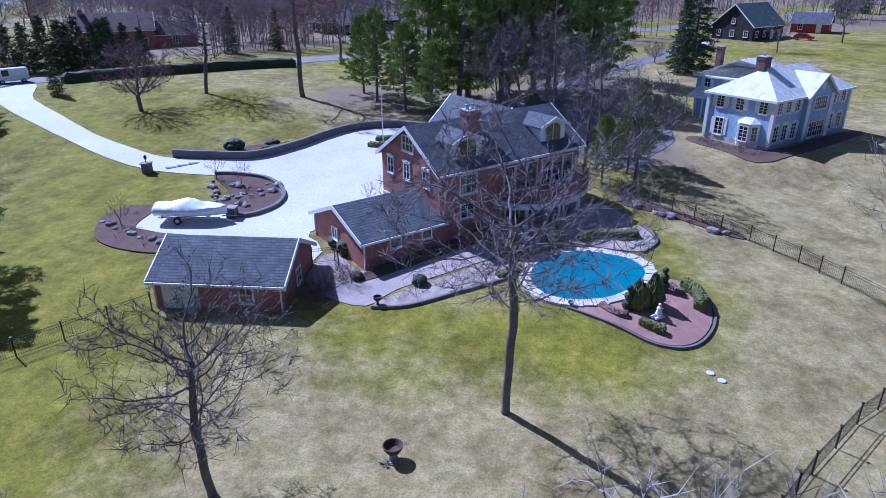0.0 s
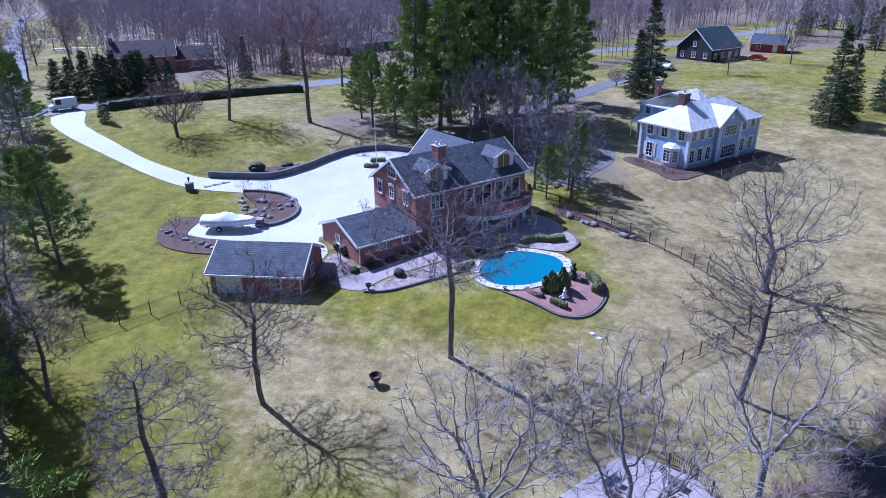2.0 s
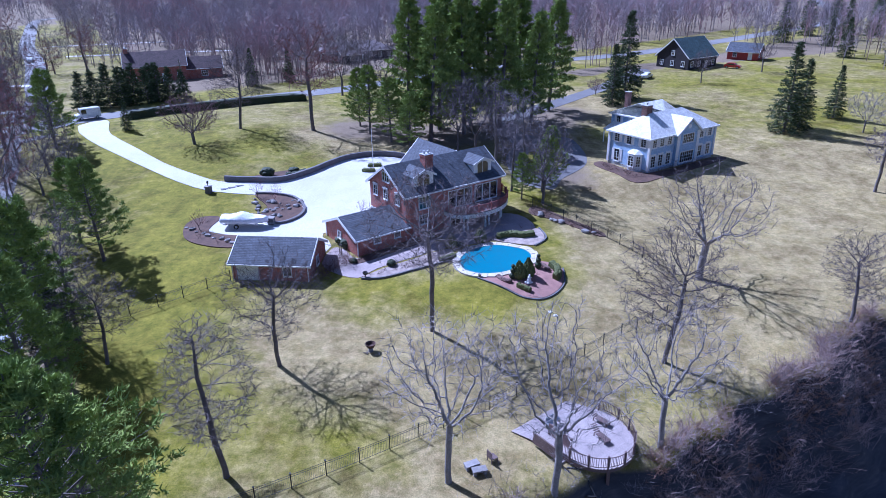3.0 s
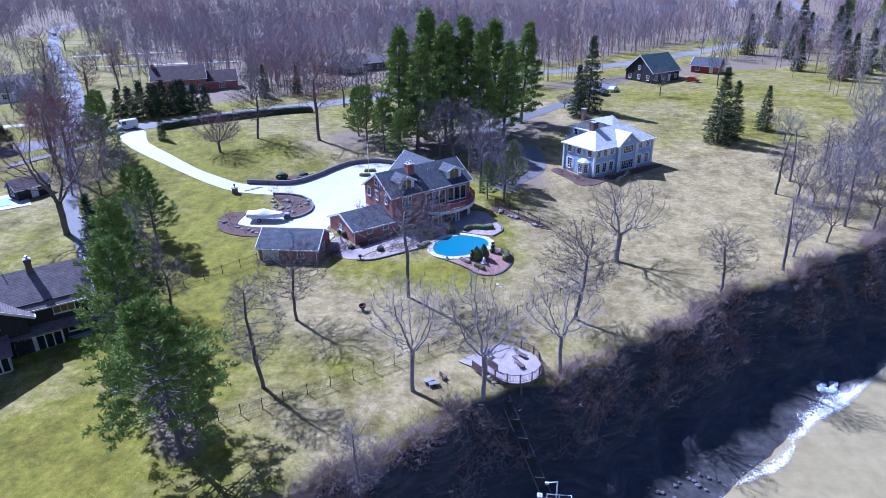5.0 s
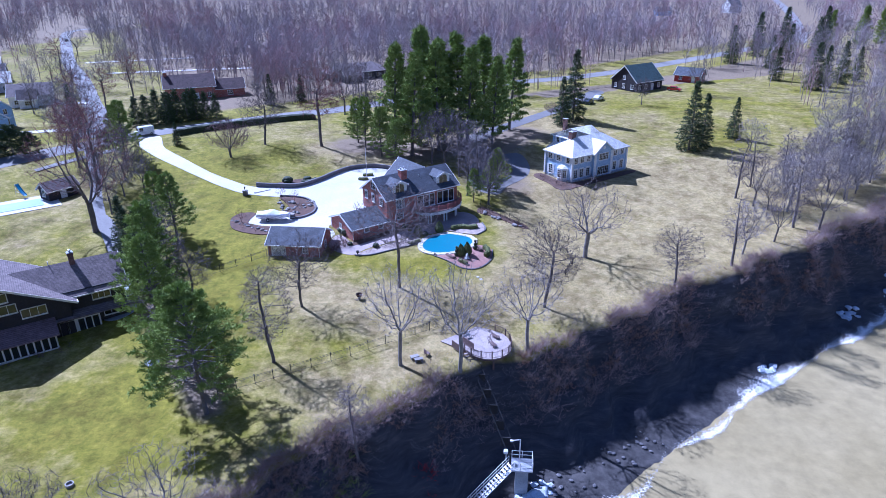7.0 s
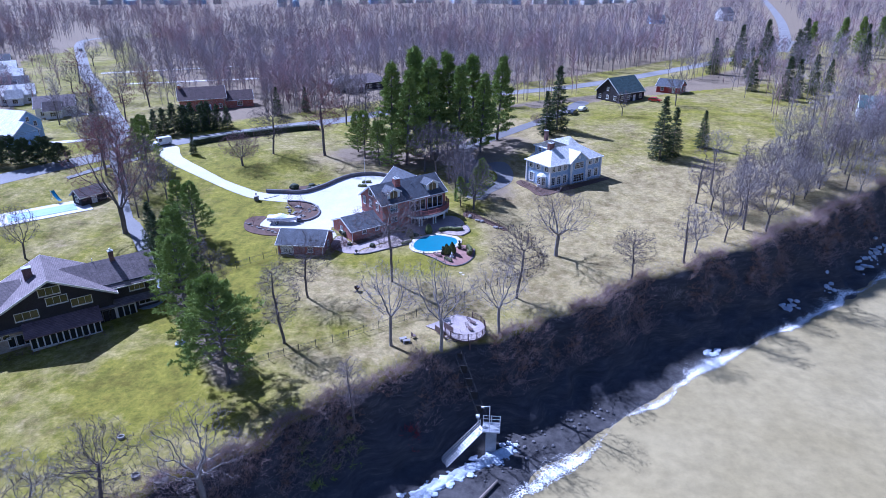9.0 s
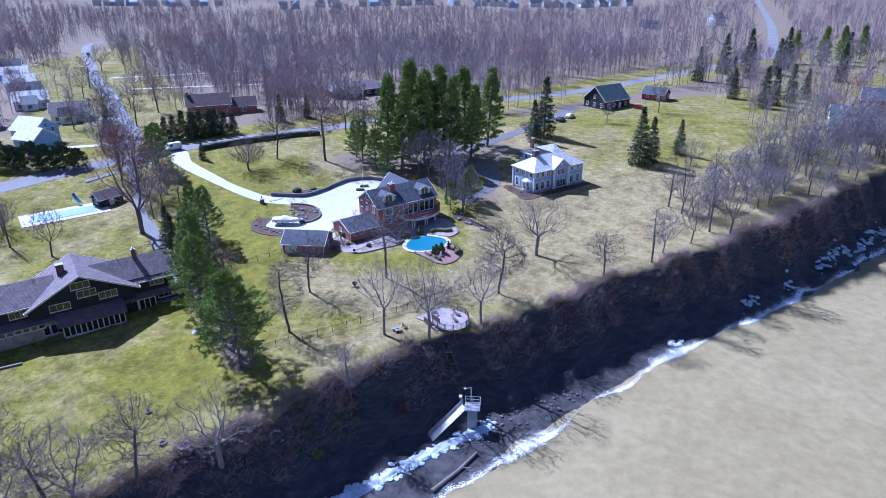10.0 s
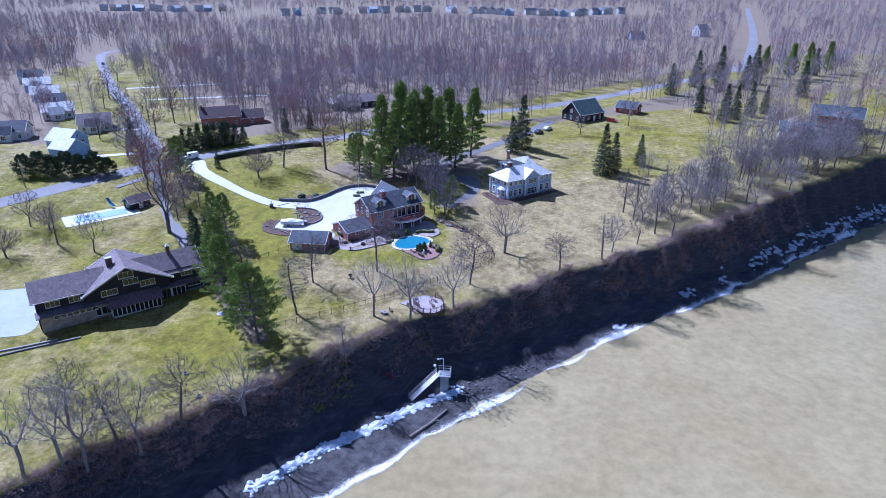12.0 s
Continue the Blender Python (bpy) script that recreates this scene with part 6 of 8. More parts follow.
for src, x, y, turn, size in (
    (PINE_OPEN, -16.9, -1.8, 0, 1.0), (PINE_NEAR, -22.0, 3.5, 130, 0.8), (PINE_NEAR, -29.6, 12.3, 220, 0.95), (SPRUCE, -38.0, 24.5, 40, 0.78), (PINE_NEAR, -34.0, 19.3, 300, 1.02), (SPRUCE, -45.2, 31.5, 80, 0.70), (SPRUCE, -43.0, 29.0, 180, 0.66), (PINE_NEAR, -41.0, 40.0, 200, 0.8), (PINE_NEAR, -46.5, 44.0, 20, 0.7),
    (PINE, -11.7, 93.5, 0, 1.0), (PINE, -6.9, 88.7, 60, 0.95), (PINE, -6.1, 97.0, 130, 1.12), (PINE, -0.2, 100.0, 200, 1.0), (PINE, 3.8, 102.8, 250, 1.05), (PINE, 9.2, 107.6, 310, 1.0), (PINE, 15.6, 114.7, 30, 0.95), (PINE, -1.0, 93.0, 170, 1.0), (PINE, 5.5, 97.0, 90, 0.95), (PINE, 11.5, 101.0, 20, 0.85),
    (PINE_NEAR, -19.0, 93.0, 10, 0.78), (PINE_NEAR, -14.0, 88.0, 100, 0.72), (PINE_NEAR, -22.0, 98.0, 200, 0.7), (PINE_NEAR, -10.0, 84.0, 250, 0.62), (PINE_NEAR, 12.5, 66.5, 300, 0.5), (PINE_NEAR, 9.5, 63.0, 30, 0.42), (PINE_NEAR, 14.0, 70.5, 160, 0.55),
    (SPRUCE, 33.5, 127.0, 0, 1.1), (SPRUCE, 30.0, 121.5, 90, 0.75), (SPRUCE, 59.8, 101.7, 40, 0.95), (SPRUCE, 63.5, 104.5, 140, 0.75), (SPRUCE, 73.0, 112.0, 220, 0.6),
    (YEW, -124, 76.5, 0, 1.0), (YEW, -119.5, 77.5, 60, 1.1), (YEW, -115, 77.2, 140, 0.95), (YEW, -110.5, 78.2, 200, 1.1), (YEW, -106, 78.0, 260, 1.0), (YEW, -101.5, 79.0, 310, 1.05), (YEW, -97.5, 79.6, 20, 0.8),
    (PINE_NEAR, -72.2, 77.5, 0, 0.85), (PINE_NEAR, -76.5, 83.0, 110, 0.7), (SPRUCE, -65.0, 88.5, 10, 0.33),
    (FIR, -83.5, 108.0, 0, 1.55), (FIR, -81.6, 110.2, 50, 1.75), (FIR, -79.4, 111.6, 90, 1.6), (FIR, -77.6, 113.8, 120, 1.7), (FIR, -75.6, 115.4, 190, 1.5), (FIR, -73.8, 117.4, 240, 1.65), (FIR, -71.6, 118.8, 20, 1.45), (FIR, -69.4, 120.6, 280, 1.3), (FIR, -85.6, 106.6, 30, 1.5), (FIR, -80.0, 114.5, 30, 1.5), (FIR, -76.0, 118.5, 200, 1.6), (SPRUCE, -108.0, 112.0, 60, 0.6), (SPRUCE, -60.0, 140.0, 90, 0.55), (SPRUCE, -52.0, 146.0, 190, 0.5), (SPRUCE, -112.0, 117.0, 10, 0.5),
    (SPRUCE, 118, 178, 0, 0.9), (SPRUCE, 124, 184, 60, 0.8), (SPRUCE, 132, 190, 120, 0.85), (SPRUCE, 140, 196, 200, 0.7), (SPRUCE, 112, 196, 20, 0.7),
    (SPRUCE, 126, 262, 10, 1.1), (SPRUCE, 140, 270, 80, 1.2), (SPRUCE, 150, 258, 150, 1.0), (SPRUCE, 160, 276, 220, 1.2), (SPRUCE, 134, 246, 300, 0.9), (PINE, 172, 300, 30, 0.7), (PINE, 184, 292, 100, 0.8), (PINE, 196, 296, 170, 0.8), (SPRUCE, 172, 240, 60, 1.0), (SPRUCE, 205, 310, 120, 0.9), (PINE, 215, 318, 300, 0.75), (SPRUCE, 108, 238, 30, 0.9), (SPRUCE, 120, 226, 330, 0.75),
):
    plant(src, x, y, turn, size)


ESTATE_A = [(-603, 854), (-410, 859)]
ESTATE_B = [(-295, 771), (-207, 839), (-89, 898), (13, 828), (86, 810), (171, 881)]


def far_woods():
    """Leafless woods across the road, and scattered trees beyond, as fine slivers."""
    rng = np.random.default_rng(17)
    n = 30000
    y = 105 + 1900 * rng.random(n) ** 2.0
    x = (rng.random(n) * 2 - 1) * (170 + 0.74 * y) + 30 - 0.13 * y
    road = np.minimum(near_line(x, y, MAIN_ROAD), near_line(x, y, FAR_ROAD))
    side = near_line(x, y, SIDE_ROAD)
    s, q = x * ALONG[0] + y * ALONG[1], x * OUT[0] + y * OUT[1]
    east = (x > 105) & (q - lip(s) < -14) & (y > 110)
    keep = ((y > 126 + 0.75 * np.maximum(0, x + 30)) | (east & (rng.random(n) < 0.35))) & (road > 13) & (side > 13)
    keep &= (np.hypot(x + 86, y - 146) > 19) & (np.hypot(x + 80, y - 128) > 19)
    keep &= np.hypot((x + 40) * 0.8, y - 186) > 20
    keep &= ~((x > 45) & (x < 105) & (y < 205 + 0.2 * (x - 45)))
    for line in (ESTATE_A, ESTATE_B):
        for ahead in (0, 45, 90, 135):
            keep &= near_line(x, y + ahead, line) > 40
    thin = np.where(side < 40, 0.55, 1.0)
    west = x < np.interp(y, [p[1] for p in SIDE_ROAD], [p[0] for p in SIDE_ROAD]) - 6
    thin = np.where(west & (y < 250), 0.10, thin)
    thin = np.where((x > 60) & (x > 0.30 * y), 0.7, thin)
    thin = np.where(y > 700, 0.6, thin)
    keep &= rng.random(n) < thin
    x, y = x[keep][:12500], y[keep][:12500]
    n = len(x)
    H = rng.uniform(11, 18, n)
    base = np.stack([x, y, height(x, y)], 1)
    lots = {"grey": [], "red": []}
    red = (np.array([noise.noise(Vector((a * 0.02, b * 0.02, 0))) for a, b in zip(x, y)]) + rng.normal(0, 0.25, n)) > 0.22
    for tag, who in (("grey", ~red), ("red", red)):
        b, h = base[who], H[who]
        m = len(b)
        tris = []
        az = rng.uniform(0, math.pi, m)
        for turn in (0, math.pi / 2):
            sd = np.stack([np.cos(az + turn), np.sin(az + turn), 0 * az], 1) * (0.055 + 0.003 * h)[:, None]
            top = b + np.stack([rng.normal(0, 0.4, m), rng.normal(0, 0.4, m), h * 0.95], 1)
            tris.append(np.stack([b - sd, b + sd, top], 1))
        close = b[:, 1] < 330
        for i in range(104):
            who_now = close if i >= 42 else np.ones(m, bool)
            bb, hh = b[who_now], h[who_now]
            q = len(bb)
            f = rng.uniform(0.26, 0.9, q)
            a, rise = rng.uniform(0, 6.283, q), rng.uniform(0.7, 2.6, q)
            d = np.stack([np.cos(a), np.sin(a), rise], 1)
            d /= np.linalg.norm(d, axis=1)[:, None]
            ln = hh * rng.uniform(0.18, 0.40, q) * (1.25 - 0.65 * f)
            p = bb + np.stack([rng.normal(0, 0.12, q), rng.normal(0, 0.12, q), hh * f * 0.9], 1)
            thick = 0.026 + 0.014 * rng.random(q)
            if i % 4:
                p = p + d * (ln * rng.uniform(0.25, 0.95, q))[:, None]
                d = d * (1, 1, 0.7) + rng.normal(0, 0.5, (q, 3))
                ln, thick = ln * rng.uniform(0.35, 0.65, q), 0.026 + 0.022 * rng.random(q)
            sd = np.cross(d, rng.normal(0, 1, (q, 3)))
            sd = sd / np.linalg.norm(sd, axis=1)[:, None] * (thick * (1 + bb[:, 1] / 330))[:, None]
            tris.append(np.stack([p - sd, p + sd, p + d * ln[:, None]], 1))
        Vv = np.concatenate(tris).reshape(-1, 3)
        ob = soup("woods", Vv, np.arange(len(Vv)).reshape(-1, 3), M_TWIG_WOODS if tag == "grey" else M_TWIG_WOODS_RED)
        tagged(ob, "leafless grey-brown woods across the road" if tag == "grey" else "leafless woods with reddish budding crowns", "woods", kind="stuff")


M_TWIG_WOODS = rough_mat("woods_twigs", (0.365, 0.315, 0.325), (0.225, 0.19, 0.20), 0.02, 0.3, 0.95, 0.0)
M_TWIG_WOODS_RED = rough_mat("woods_red_twigs", (0.41, 0.27, 0.27), (0.27, 0.185, 0.19), 0.02, 0.3, 0.95, 0.0)
far_woods()


def brush(name, label, places, rng, material, count, size, width=0.03):
    """Leafless shrubs as stems that fork into thin twigs, one object for a whole thicket."""
    tris = []
    P = np.asarray(places, float)
    m = len(P)
    sz = size * rng.uniform(0.5, 1.5, m)

    def sliver(s, d, ln, w):
        sd = np.cross(d, rng.normal(0, 1, (m, 3)))
        sd = sd / np.linalg.norm(sd, axis=1)[:, None] * (w * rng.uniform(0.6, 1.3, m))[:, None]
        tris.append(np.stack([s - sd, s + sd, s + d * ln[:, None]], 1))

    for i in range(max(1, count // 6)):
        a, up = rng.uniform(0, 6.283, m), rng.uniform(0.2, 1.8, m)
        d = np.stack([np.cos(a), np.sin(a), up], 1)
        d /= np.linalg.norm(d, axis=1)[:, None]
        s = P + rng.normal(0, 0.10, (m, 3)) * sz[:, None] * (1, 1, 0.3)
        ln = sz * rng.uniform(0.55, 1.1, m)
        sliver(s, d, ln, width)
        for k in range(5):
            d2 = d + rng.normal(0, 0.5, (m, 3))
            d2 /= np.linalg.norm(d2, axis=1)[:, None]
            sliver(s + d * (ln * rng.uniform(0.25, 0.95, m))[:, None], d2, ln * rng.uniform(0.25, 0.6, m), width * 0.55)
    Vv = np.concatenate(tris).reshape(-1, 3)
    return tagged(soup(name, Vv, np.arange(len(Vv)).reshape(-1, 3), material), label, "shrubs", kind="stuff")


def bluff_brush():
    rng = np.random.default_rng(5)

    def band_of(n, s0, s1, k0, k1, power=1.0):
        s = rng.uniform(s0, s1, n)
        k = k0 + (k1 - k0) * rng.random(n) ** power
        q = k + lip(s)
        x, y = s * ALONG[0] + q * OUT[0], s * ALONG[1] + q * OUT[1]
        return np.stack([x, y, height(x, y) - 0.1], 1)

    def patchy(Q, low):
        lump = np.array([noise.noise(Vector((a * 0.09, b * 0.09, 4.0))) for a, b, _ in Q])
        return Q[(lump > low) & ~((Q[:, 0] > 7.5) & (Q[:, 0] < 18.5) & (Q[:, 1] > 8) & (Q[:, 1] < 19))]

    A = patchy(band_of(5200, -62, 150, -0.6, 5.2, 1.9), -0.20)
    brush("bluff_thicket", "tangled grey leafless brush on the bluff face", A, rng, M_SHRUB_GREY, 42, 1.6, 0.020)
    B = patchy(band_of(2600, -62, 130, -1.0, 3.8), -0.25)
    brush("bluff_leaf_litter", "rusty brown dead brush along the bluff lip", B, rng, M_LEAF_LITTER, 36, 0.7, 0.035)
    C = band_of(620, -60, 150, -2.2, 3.6)
    brush("pale_thicket", "pale tall leafless saplings along the bluff top", C, rng, M_TWIG_PALE, 48, 1.9, 0.014)
    D = band_of(26, -10, -2, 2.0, 6.0)
    brush("green_thicket", "evergreen brush on the bluff below the pine", D, rng, M_NEEDLE, 60, 1.3, 0.05)
    R = np.array([(8.6, -1.6, 0.0)]) + rng.normal(0, 0.45, (9, 3))
    R[:, 2] = height(R[:, 0], R[:, 1])
    brush("red_shrub", "bright red leafless shrub on the bluff", R, rng, M_REDLEAF, 50, 1.2, 0.03)
    S = np.array([(23.0 + 0.55 * i, 79.6 - 0.68 * i, 0) for i in range(10)] + [(31.0 + 0.75 * i, 74.6 + 0.64 * i, 0) for i in range(12)]) + rng.normal(0, 0.4, (22, 3))
    S[:, 2] = height(S[:, 0], S[:, 1])
    brush("foundation_shrubs", "brown leafless shrubs along the blue house", S, rng, M_SHRUB, 84, 1.7, 0.016)
    G = np.array([(-14.2 + 0.25 * i, 37.2 + 0.42 * i, 0) for i in range(12)] * 2) + rng.normal(0, 0.5, (24, 3))
    G[:, 2] = height(G[:, 0], G[:, 1])
    brush("garage_shrubs", "bare brown shrubs beside the garage wall", G, rng, M_SHRUB, 72, 1.7, 0.016)
    F = np.array([(10.5 + 0.5 * i, 58.6 - 0.33 * i, 0) for i in range(18)]) + rng.normal(0, 0.5, (18, 3))
    F[:, 2] = height(F[:, 0], F[:, 1])
    brush("fence_brush", "dry brown brush along the fence", F, rng, M_SHRUB, 46, 0.9, 0.03)


bluff_brush()


# ---- fences, garden and small things ----
def build_fence(line, label, name="iron_fence", tall=1.25, gap=0.13, every=2.4):
    """Metal picket fence over the ground: each post, and each panel's rails and pickets as one welded piece."""
    f = thing(name, label, "fence")
    pts = []
    for a, b in zip(line, line[1:]):
        a, b = Vector(a), Vector(b)
        n = max(1, round((b - a).length / every))
        pts += [a.lerp(b, i / n) for i in range(n)]
    pts.append(Vector(line[-1]))
    zs = [ground_z(p.x, p.y) for p in pts]
    bm = bmesh.new()
    box(bm, -0.035, 0.035, -0.035, 0.035, -0.2, tall + 0.12)
    box(bm, -0.065, 0.065, -0.065, 0.065, tall + 0.12, tall + 0.18)
    bmesh.ops.recalc_face_normals(bm, faces=bm.faces[:])
    me = bpy.data.meshes.new("post")
    bm.to_mesh(me)
    bm.free()
    me.materials.append(M_IRON)
    for p, z in zip(pts, zs):
        o = new("post", me)
        o.parent, o.location = f, (p.x, p.y, z)
    bm = bmesh.new()
    rod(bm, (0, 0, 0.08), (0, 0, tall + 0.02), 0.009, None, 3)
    picket = bpy.data.meshes.new("picket")
    bm.to_mesh(picket)
    bm.free()
    picket.materials.append(M_IRON)
    for (a, za), (b, zb) in zip(zip(pts, zs), zip(pts[1:], zs[1:])):
        for h in (0.15, tall - 0.18, tall):
            bm = bmesh.new()
            rod(bm, (a.x, a.y, za + h), (b.x, b.y, zb + h), 0.018, None, 4)
            part("rail", bm, M_IRON, f)
        n = max(2, int((b - a).length / gap))
        for i in range(1, n):
            q = a.lerp(b, i / n)
            o = new("picket", picket)
            o.parent, o.location = f, (q.x, q.y, za + (zb - za) * i / n)



build_fence([(-33.5, 26.8), (-29.4, 30.8), (-23.6, 36.4)], "black iron picket fence beside the garage")
build_fence([(-14.5, 43.6), (-12.9, 44.2), (-12.4, 43.4)], "black iron gate between garage and house", "iron_gate")
build_fence([(11.0, 60.5), (13.5, 58.4), (16.7, 55.5), (20.4, 52.0), (23.1, 48.7), (25.0, 45.6), (26.7, 42.6), (27.4, 39.5), (26.0, 35.5)], "black iron picket fence dividing two lawns")
build_fence([(-17.0, 1.5), (-9.5, 6.2), (-3.0, 10.5), (1.1, 13.4), (6.5, 17.1), (10.9, 20.9), (15.0, 25.6), (19.0, 29.8), (26.0, 35.5)], "black iron picket fence above the bluff")


def clipped_hedge(name, label, line, w, h, material, rng, cat="hedge"):
    """A clipped hedge along a line: rounded loaf with an uneven leafy skin."""
    pts = curve_through(line, 6)
    bm = bmesh.new()
    rings = []
    for i, p in enumerate(pts):
        d = (pts[min(i + 1, len(pts) - 1)] - pts[max(i - 1, 0)])
        d = Vector((d[0], d[1])).normalized()
        s = Vector((-d.y, d.x))
        end = 0.7 if i in (0, len(pts) - 1) else 1.0
        z = ground_z(p[0], p[1])
        ring = []
        for k in range(9):
            t = math.pi * k / 8
            c, q = math.cos(t), math.sin(t)
            o = math.copysign(abs(c) ** 0.5, c) * w / 2 * end * rng.uniform(0.9, 1.1)
            ring.append(bm.verts.new((p[0] + s.x * o, p[1] + s.y * o, z - 0.05 + (q ** 0.5 if q > 0 else 0) * h * end * rng.uniform(0.93, 1.06))))
        rings.append(ring)
    for a, b in zip(rings, rings[1:]):
        for k in range(8):
            bm.faces.new((a[k], a[k + 1], b[k + 1], b[k]))
    bm.faces.new(rings[0])
    bm.faces.new(rings[-1][::-1])
    bmesh.ops.recalc_face_normals(bm, faces=bm.faces[:])
    bmesh.ops.subdivide_edges(bm, edges=bm.edges[:], cuts=1, use_grid_fill=True)
    for v in bm.verts:
        v.co += Vector((rng.uniform(-1, 1), rng.uniform(-1, 1), rng.uniform(-1, 1))) * 0.045
    return tagged(part(name, bm, material), label, cat)


GR = random.Random(8)
clipped_hedge("boxwood_hedge", "clipped yellow-green boxwood hedge behind the pool", [(6.2, 50.2), (8.0, 50.9), (9.6, 50.6), (11.0, 51.0)], 0.9, 0.8, M_HEDGE, GR)
clipped_hedge("boxwood_hedge", "clipped boxwood hedge curving round the pool bed", [(12.6, 42.3), (13.3, 41.3), (13.4, 40.0), (13.0, 39.2)], 0.8, 0.9, M_HEDGE, GR)
clipped_hedge("boxwood_hedge", "short clipped boxwood at the front of the pool bed", [(8.8, 37.0), (9.6, 36.5), (10.3, 36.2)], 0.55, 0.6, M_HEDGE, GR)
clipped_hedge("dead_hedge", "low brown winter hedge in the pool bed", [(6.6, 39.0), (7.3, 38.0), (8.2, 37.6)], 0.55, 0.45, M_SHRUB, GR)
clipped_hedge("dead_hedge", "low brown winter hedge beside the pool", [(11.2, 42.7), (12.0, 41.9), (12.4, 41.0)], 0.5, 0.45, M_SHRUB, GR)
clipped_hedge("boxwood_hedge", "low clipped green hedge beside the lower bed", [(-0.4, 42.6), (0.5, 43.2), (1.3, 44.2)], 0.8, 0.6, M_HEDGE, GR)
clipped_hedge("yew_hedge", "dark clipped yew hedge above the retaining wall", [(-27.7, 68.9), (-26.2, 69.7), (-25.0, 71.4)], 1.2, 0.8, M_HEDGE_DARK, GR)
clipped_hedge("yew_hedge", "clipped green hedges round the flagpole", [(-16.2, 73.2), (-15.2, 73.0), (-14.2, 73.4)], 1.0, 0.6, M_HEDGE, GR)
clipped_hedge("yew_hedge", "clipped green hedge behind the flagpole", [(-15.8, 75.4), (-14.6, 75.6), (-13.6, 75.8)], 1.0, 0.6, M_HEDGE, GR)
clipped_hedge("roadside_hedge", "dark overgrown hedge along the country road", [(-69.5, 96.5), (-65.5, 102.0), (-57, 110.0), (-47, 118.5), (-40, 121.5)], 2.0, 1.7, M_HEDGE_DARK, GR)


def shrub(name, label, x, y, r, h, material, cone=False):
    bm = bmesh.new()
    rng = random.Random(int(x * 31 + y * 7) & 0xFFFF)
    z = ground_z(x, y)
    if cone:
        lathe(bm, [(r * 0.7, 0.05), (r, 0.25 * h), (r * 0.85, 0.5 * h), (r * 0.5, 0.78 * h), (r * 0.12, h)], 14)
        bmesh.ops.subdivide_edges(bm, edges=bm.edges[:], cuts=2, use_grid_fill=True)
        for v in bm.verts:
            v.co *= rng.uniform(0.92, 1.08)
            v.co += Vector((x, y, z))
    else:
        rough_ball(bm, (x, y, z + h * 0.45), 1.0, rng, 3, (r, r, h * 0.55), 0.14)
    return tagged(part(name, bm, material), label, "shrub")


for x, y, r, h in ((9.0, 38.8, 0.80, 2.1), (10.0, 39.3, 0.80, 2.3), (4.2, 48.9, 0.85, 2.1), (0.6, 47.0, 0.85, 1.9)):
    shrub("cone_shrub", "clipped conical evergreen shrub by the pool", x, y, r, h, M_HEDGE, True)
for x, y, r, h in ((-5.9, 41.1, 0.55, 0.8), (-12.2, 45.7, 0.9, 1.3), (-13.3, 46.9, 0.8, 1.1), (-10.6, 41.6, 0.5, 0.6), (-2.2, 49.2, 0.6, 0.9), (1.8, 47.3, 0.6, 0.7)):
    shrub("round_shrub", "rounded dark evergreen shrub in a mulch bed", x, y, r, h, M_HEDGE_DARK)
shrub("front_evergreen", "low blue-green evergreen in the front bed", -30.6, 68.6, 1.1, 1.5, M_HEDGE_DARK)
shrub("front_evergreen", "cloud-pruned evergreen in the front bed", -26.9, 70.6, 0.9, 1.1, M_HEDGE_DARK)


def topiary(x, y):
    t = thing("topiary", "ball topiary clipped into stacked green spheres", "topiary", pose(x, y, ground_z(x, y)))
    bm = bmesh.new()
    rod(bm, (0, 0, -0.1), (0, 0, 1.7), 0.04)
    part("stem", bm, M_BARK, t)
    for z, r in ((0.42, 0.42), (1.05, 0.32), (1.6, 0.23)):
        bm = bmesh.new()
        rough_ball(bm, (0, 0, z), r, random.Random(int(z * 100)), 2, amount=0.1)
        part("leaf_ball", bm, M_HEDGE_DARK, t)


topiary(8.3, 38.6)
topiary(11.2, 41.6)


def build_statue():
    bm = bmesh.new()
    x, y = 10.1, 37.7
    z = ground_z(x, y) + 0.1
    box(bm, -0.5, 0.5, -0.3, 0.3, 0, 0.18)
    lathe(bm, [(0.30, 0.18), (0.34, 0.4), (0.22, 0.75), (0.25, 1.0), (0.10, 1.15)], 12)
    rough_ball(bm, (0.02, 0, 1.28), 0.15, random.Random(2), 2, amount=0.05)
    rod(bm, (0.15, 0, 0.95), (0.55, 0.1, 0.75), 0.07, 0.05)
    rod(bm, (-0.15, 0, 0.95), (-0.45, -0.2, 0.6), 0.07, 0.05)
    rod(bm, (-0.7, 0.1, 0.15), (-0.2, 0.15, 0.3), 0.14, 0.12)
    bmesh.ops.transform(bm, matrix=pose(x, y, z, 0, 0, 30) @ Matrix.Scale(0.72, 4), verts=bm.verts[:])
    tagged(part("garden_statue", bm, M_STATUE), "white cast-stone garden figure among low shrubs", "statue")


build_statue()


def urn(name, label, x, y, s, material):
    bm = bmesh.new()
    lathe(bm, [(0.20 * s, 0), (0.16 * s, 0.08 * s), (0.07 * s, 0.2 * s), (0.1 * s, 0.32 * s), (0.30 * s, 0.55 * s), (0.34 * s, 0.75 * s), (0.29 * s, 0.76 * s), (0.22 * s, 0.6 * s)], 16, (x, y, ground_z(x, y)))
    return tagged(part(name, bm, material), label, "planter")


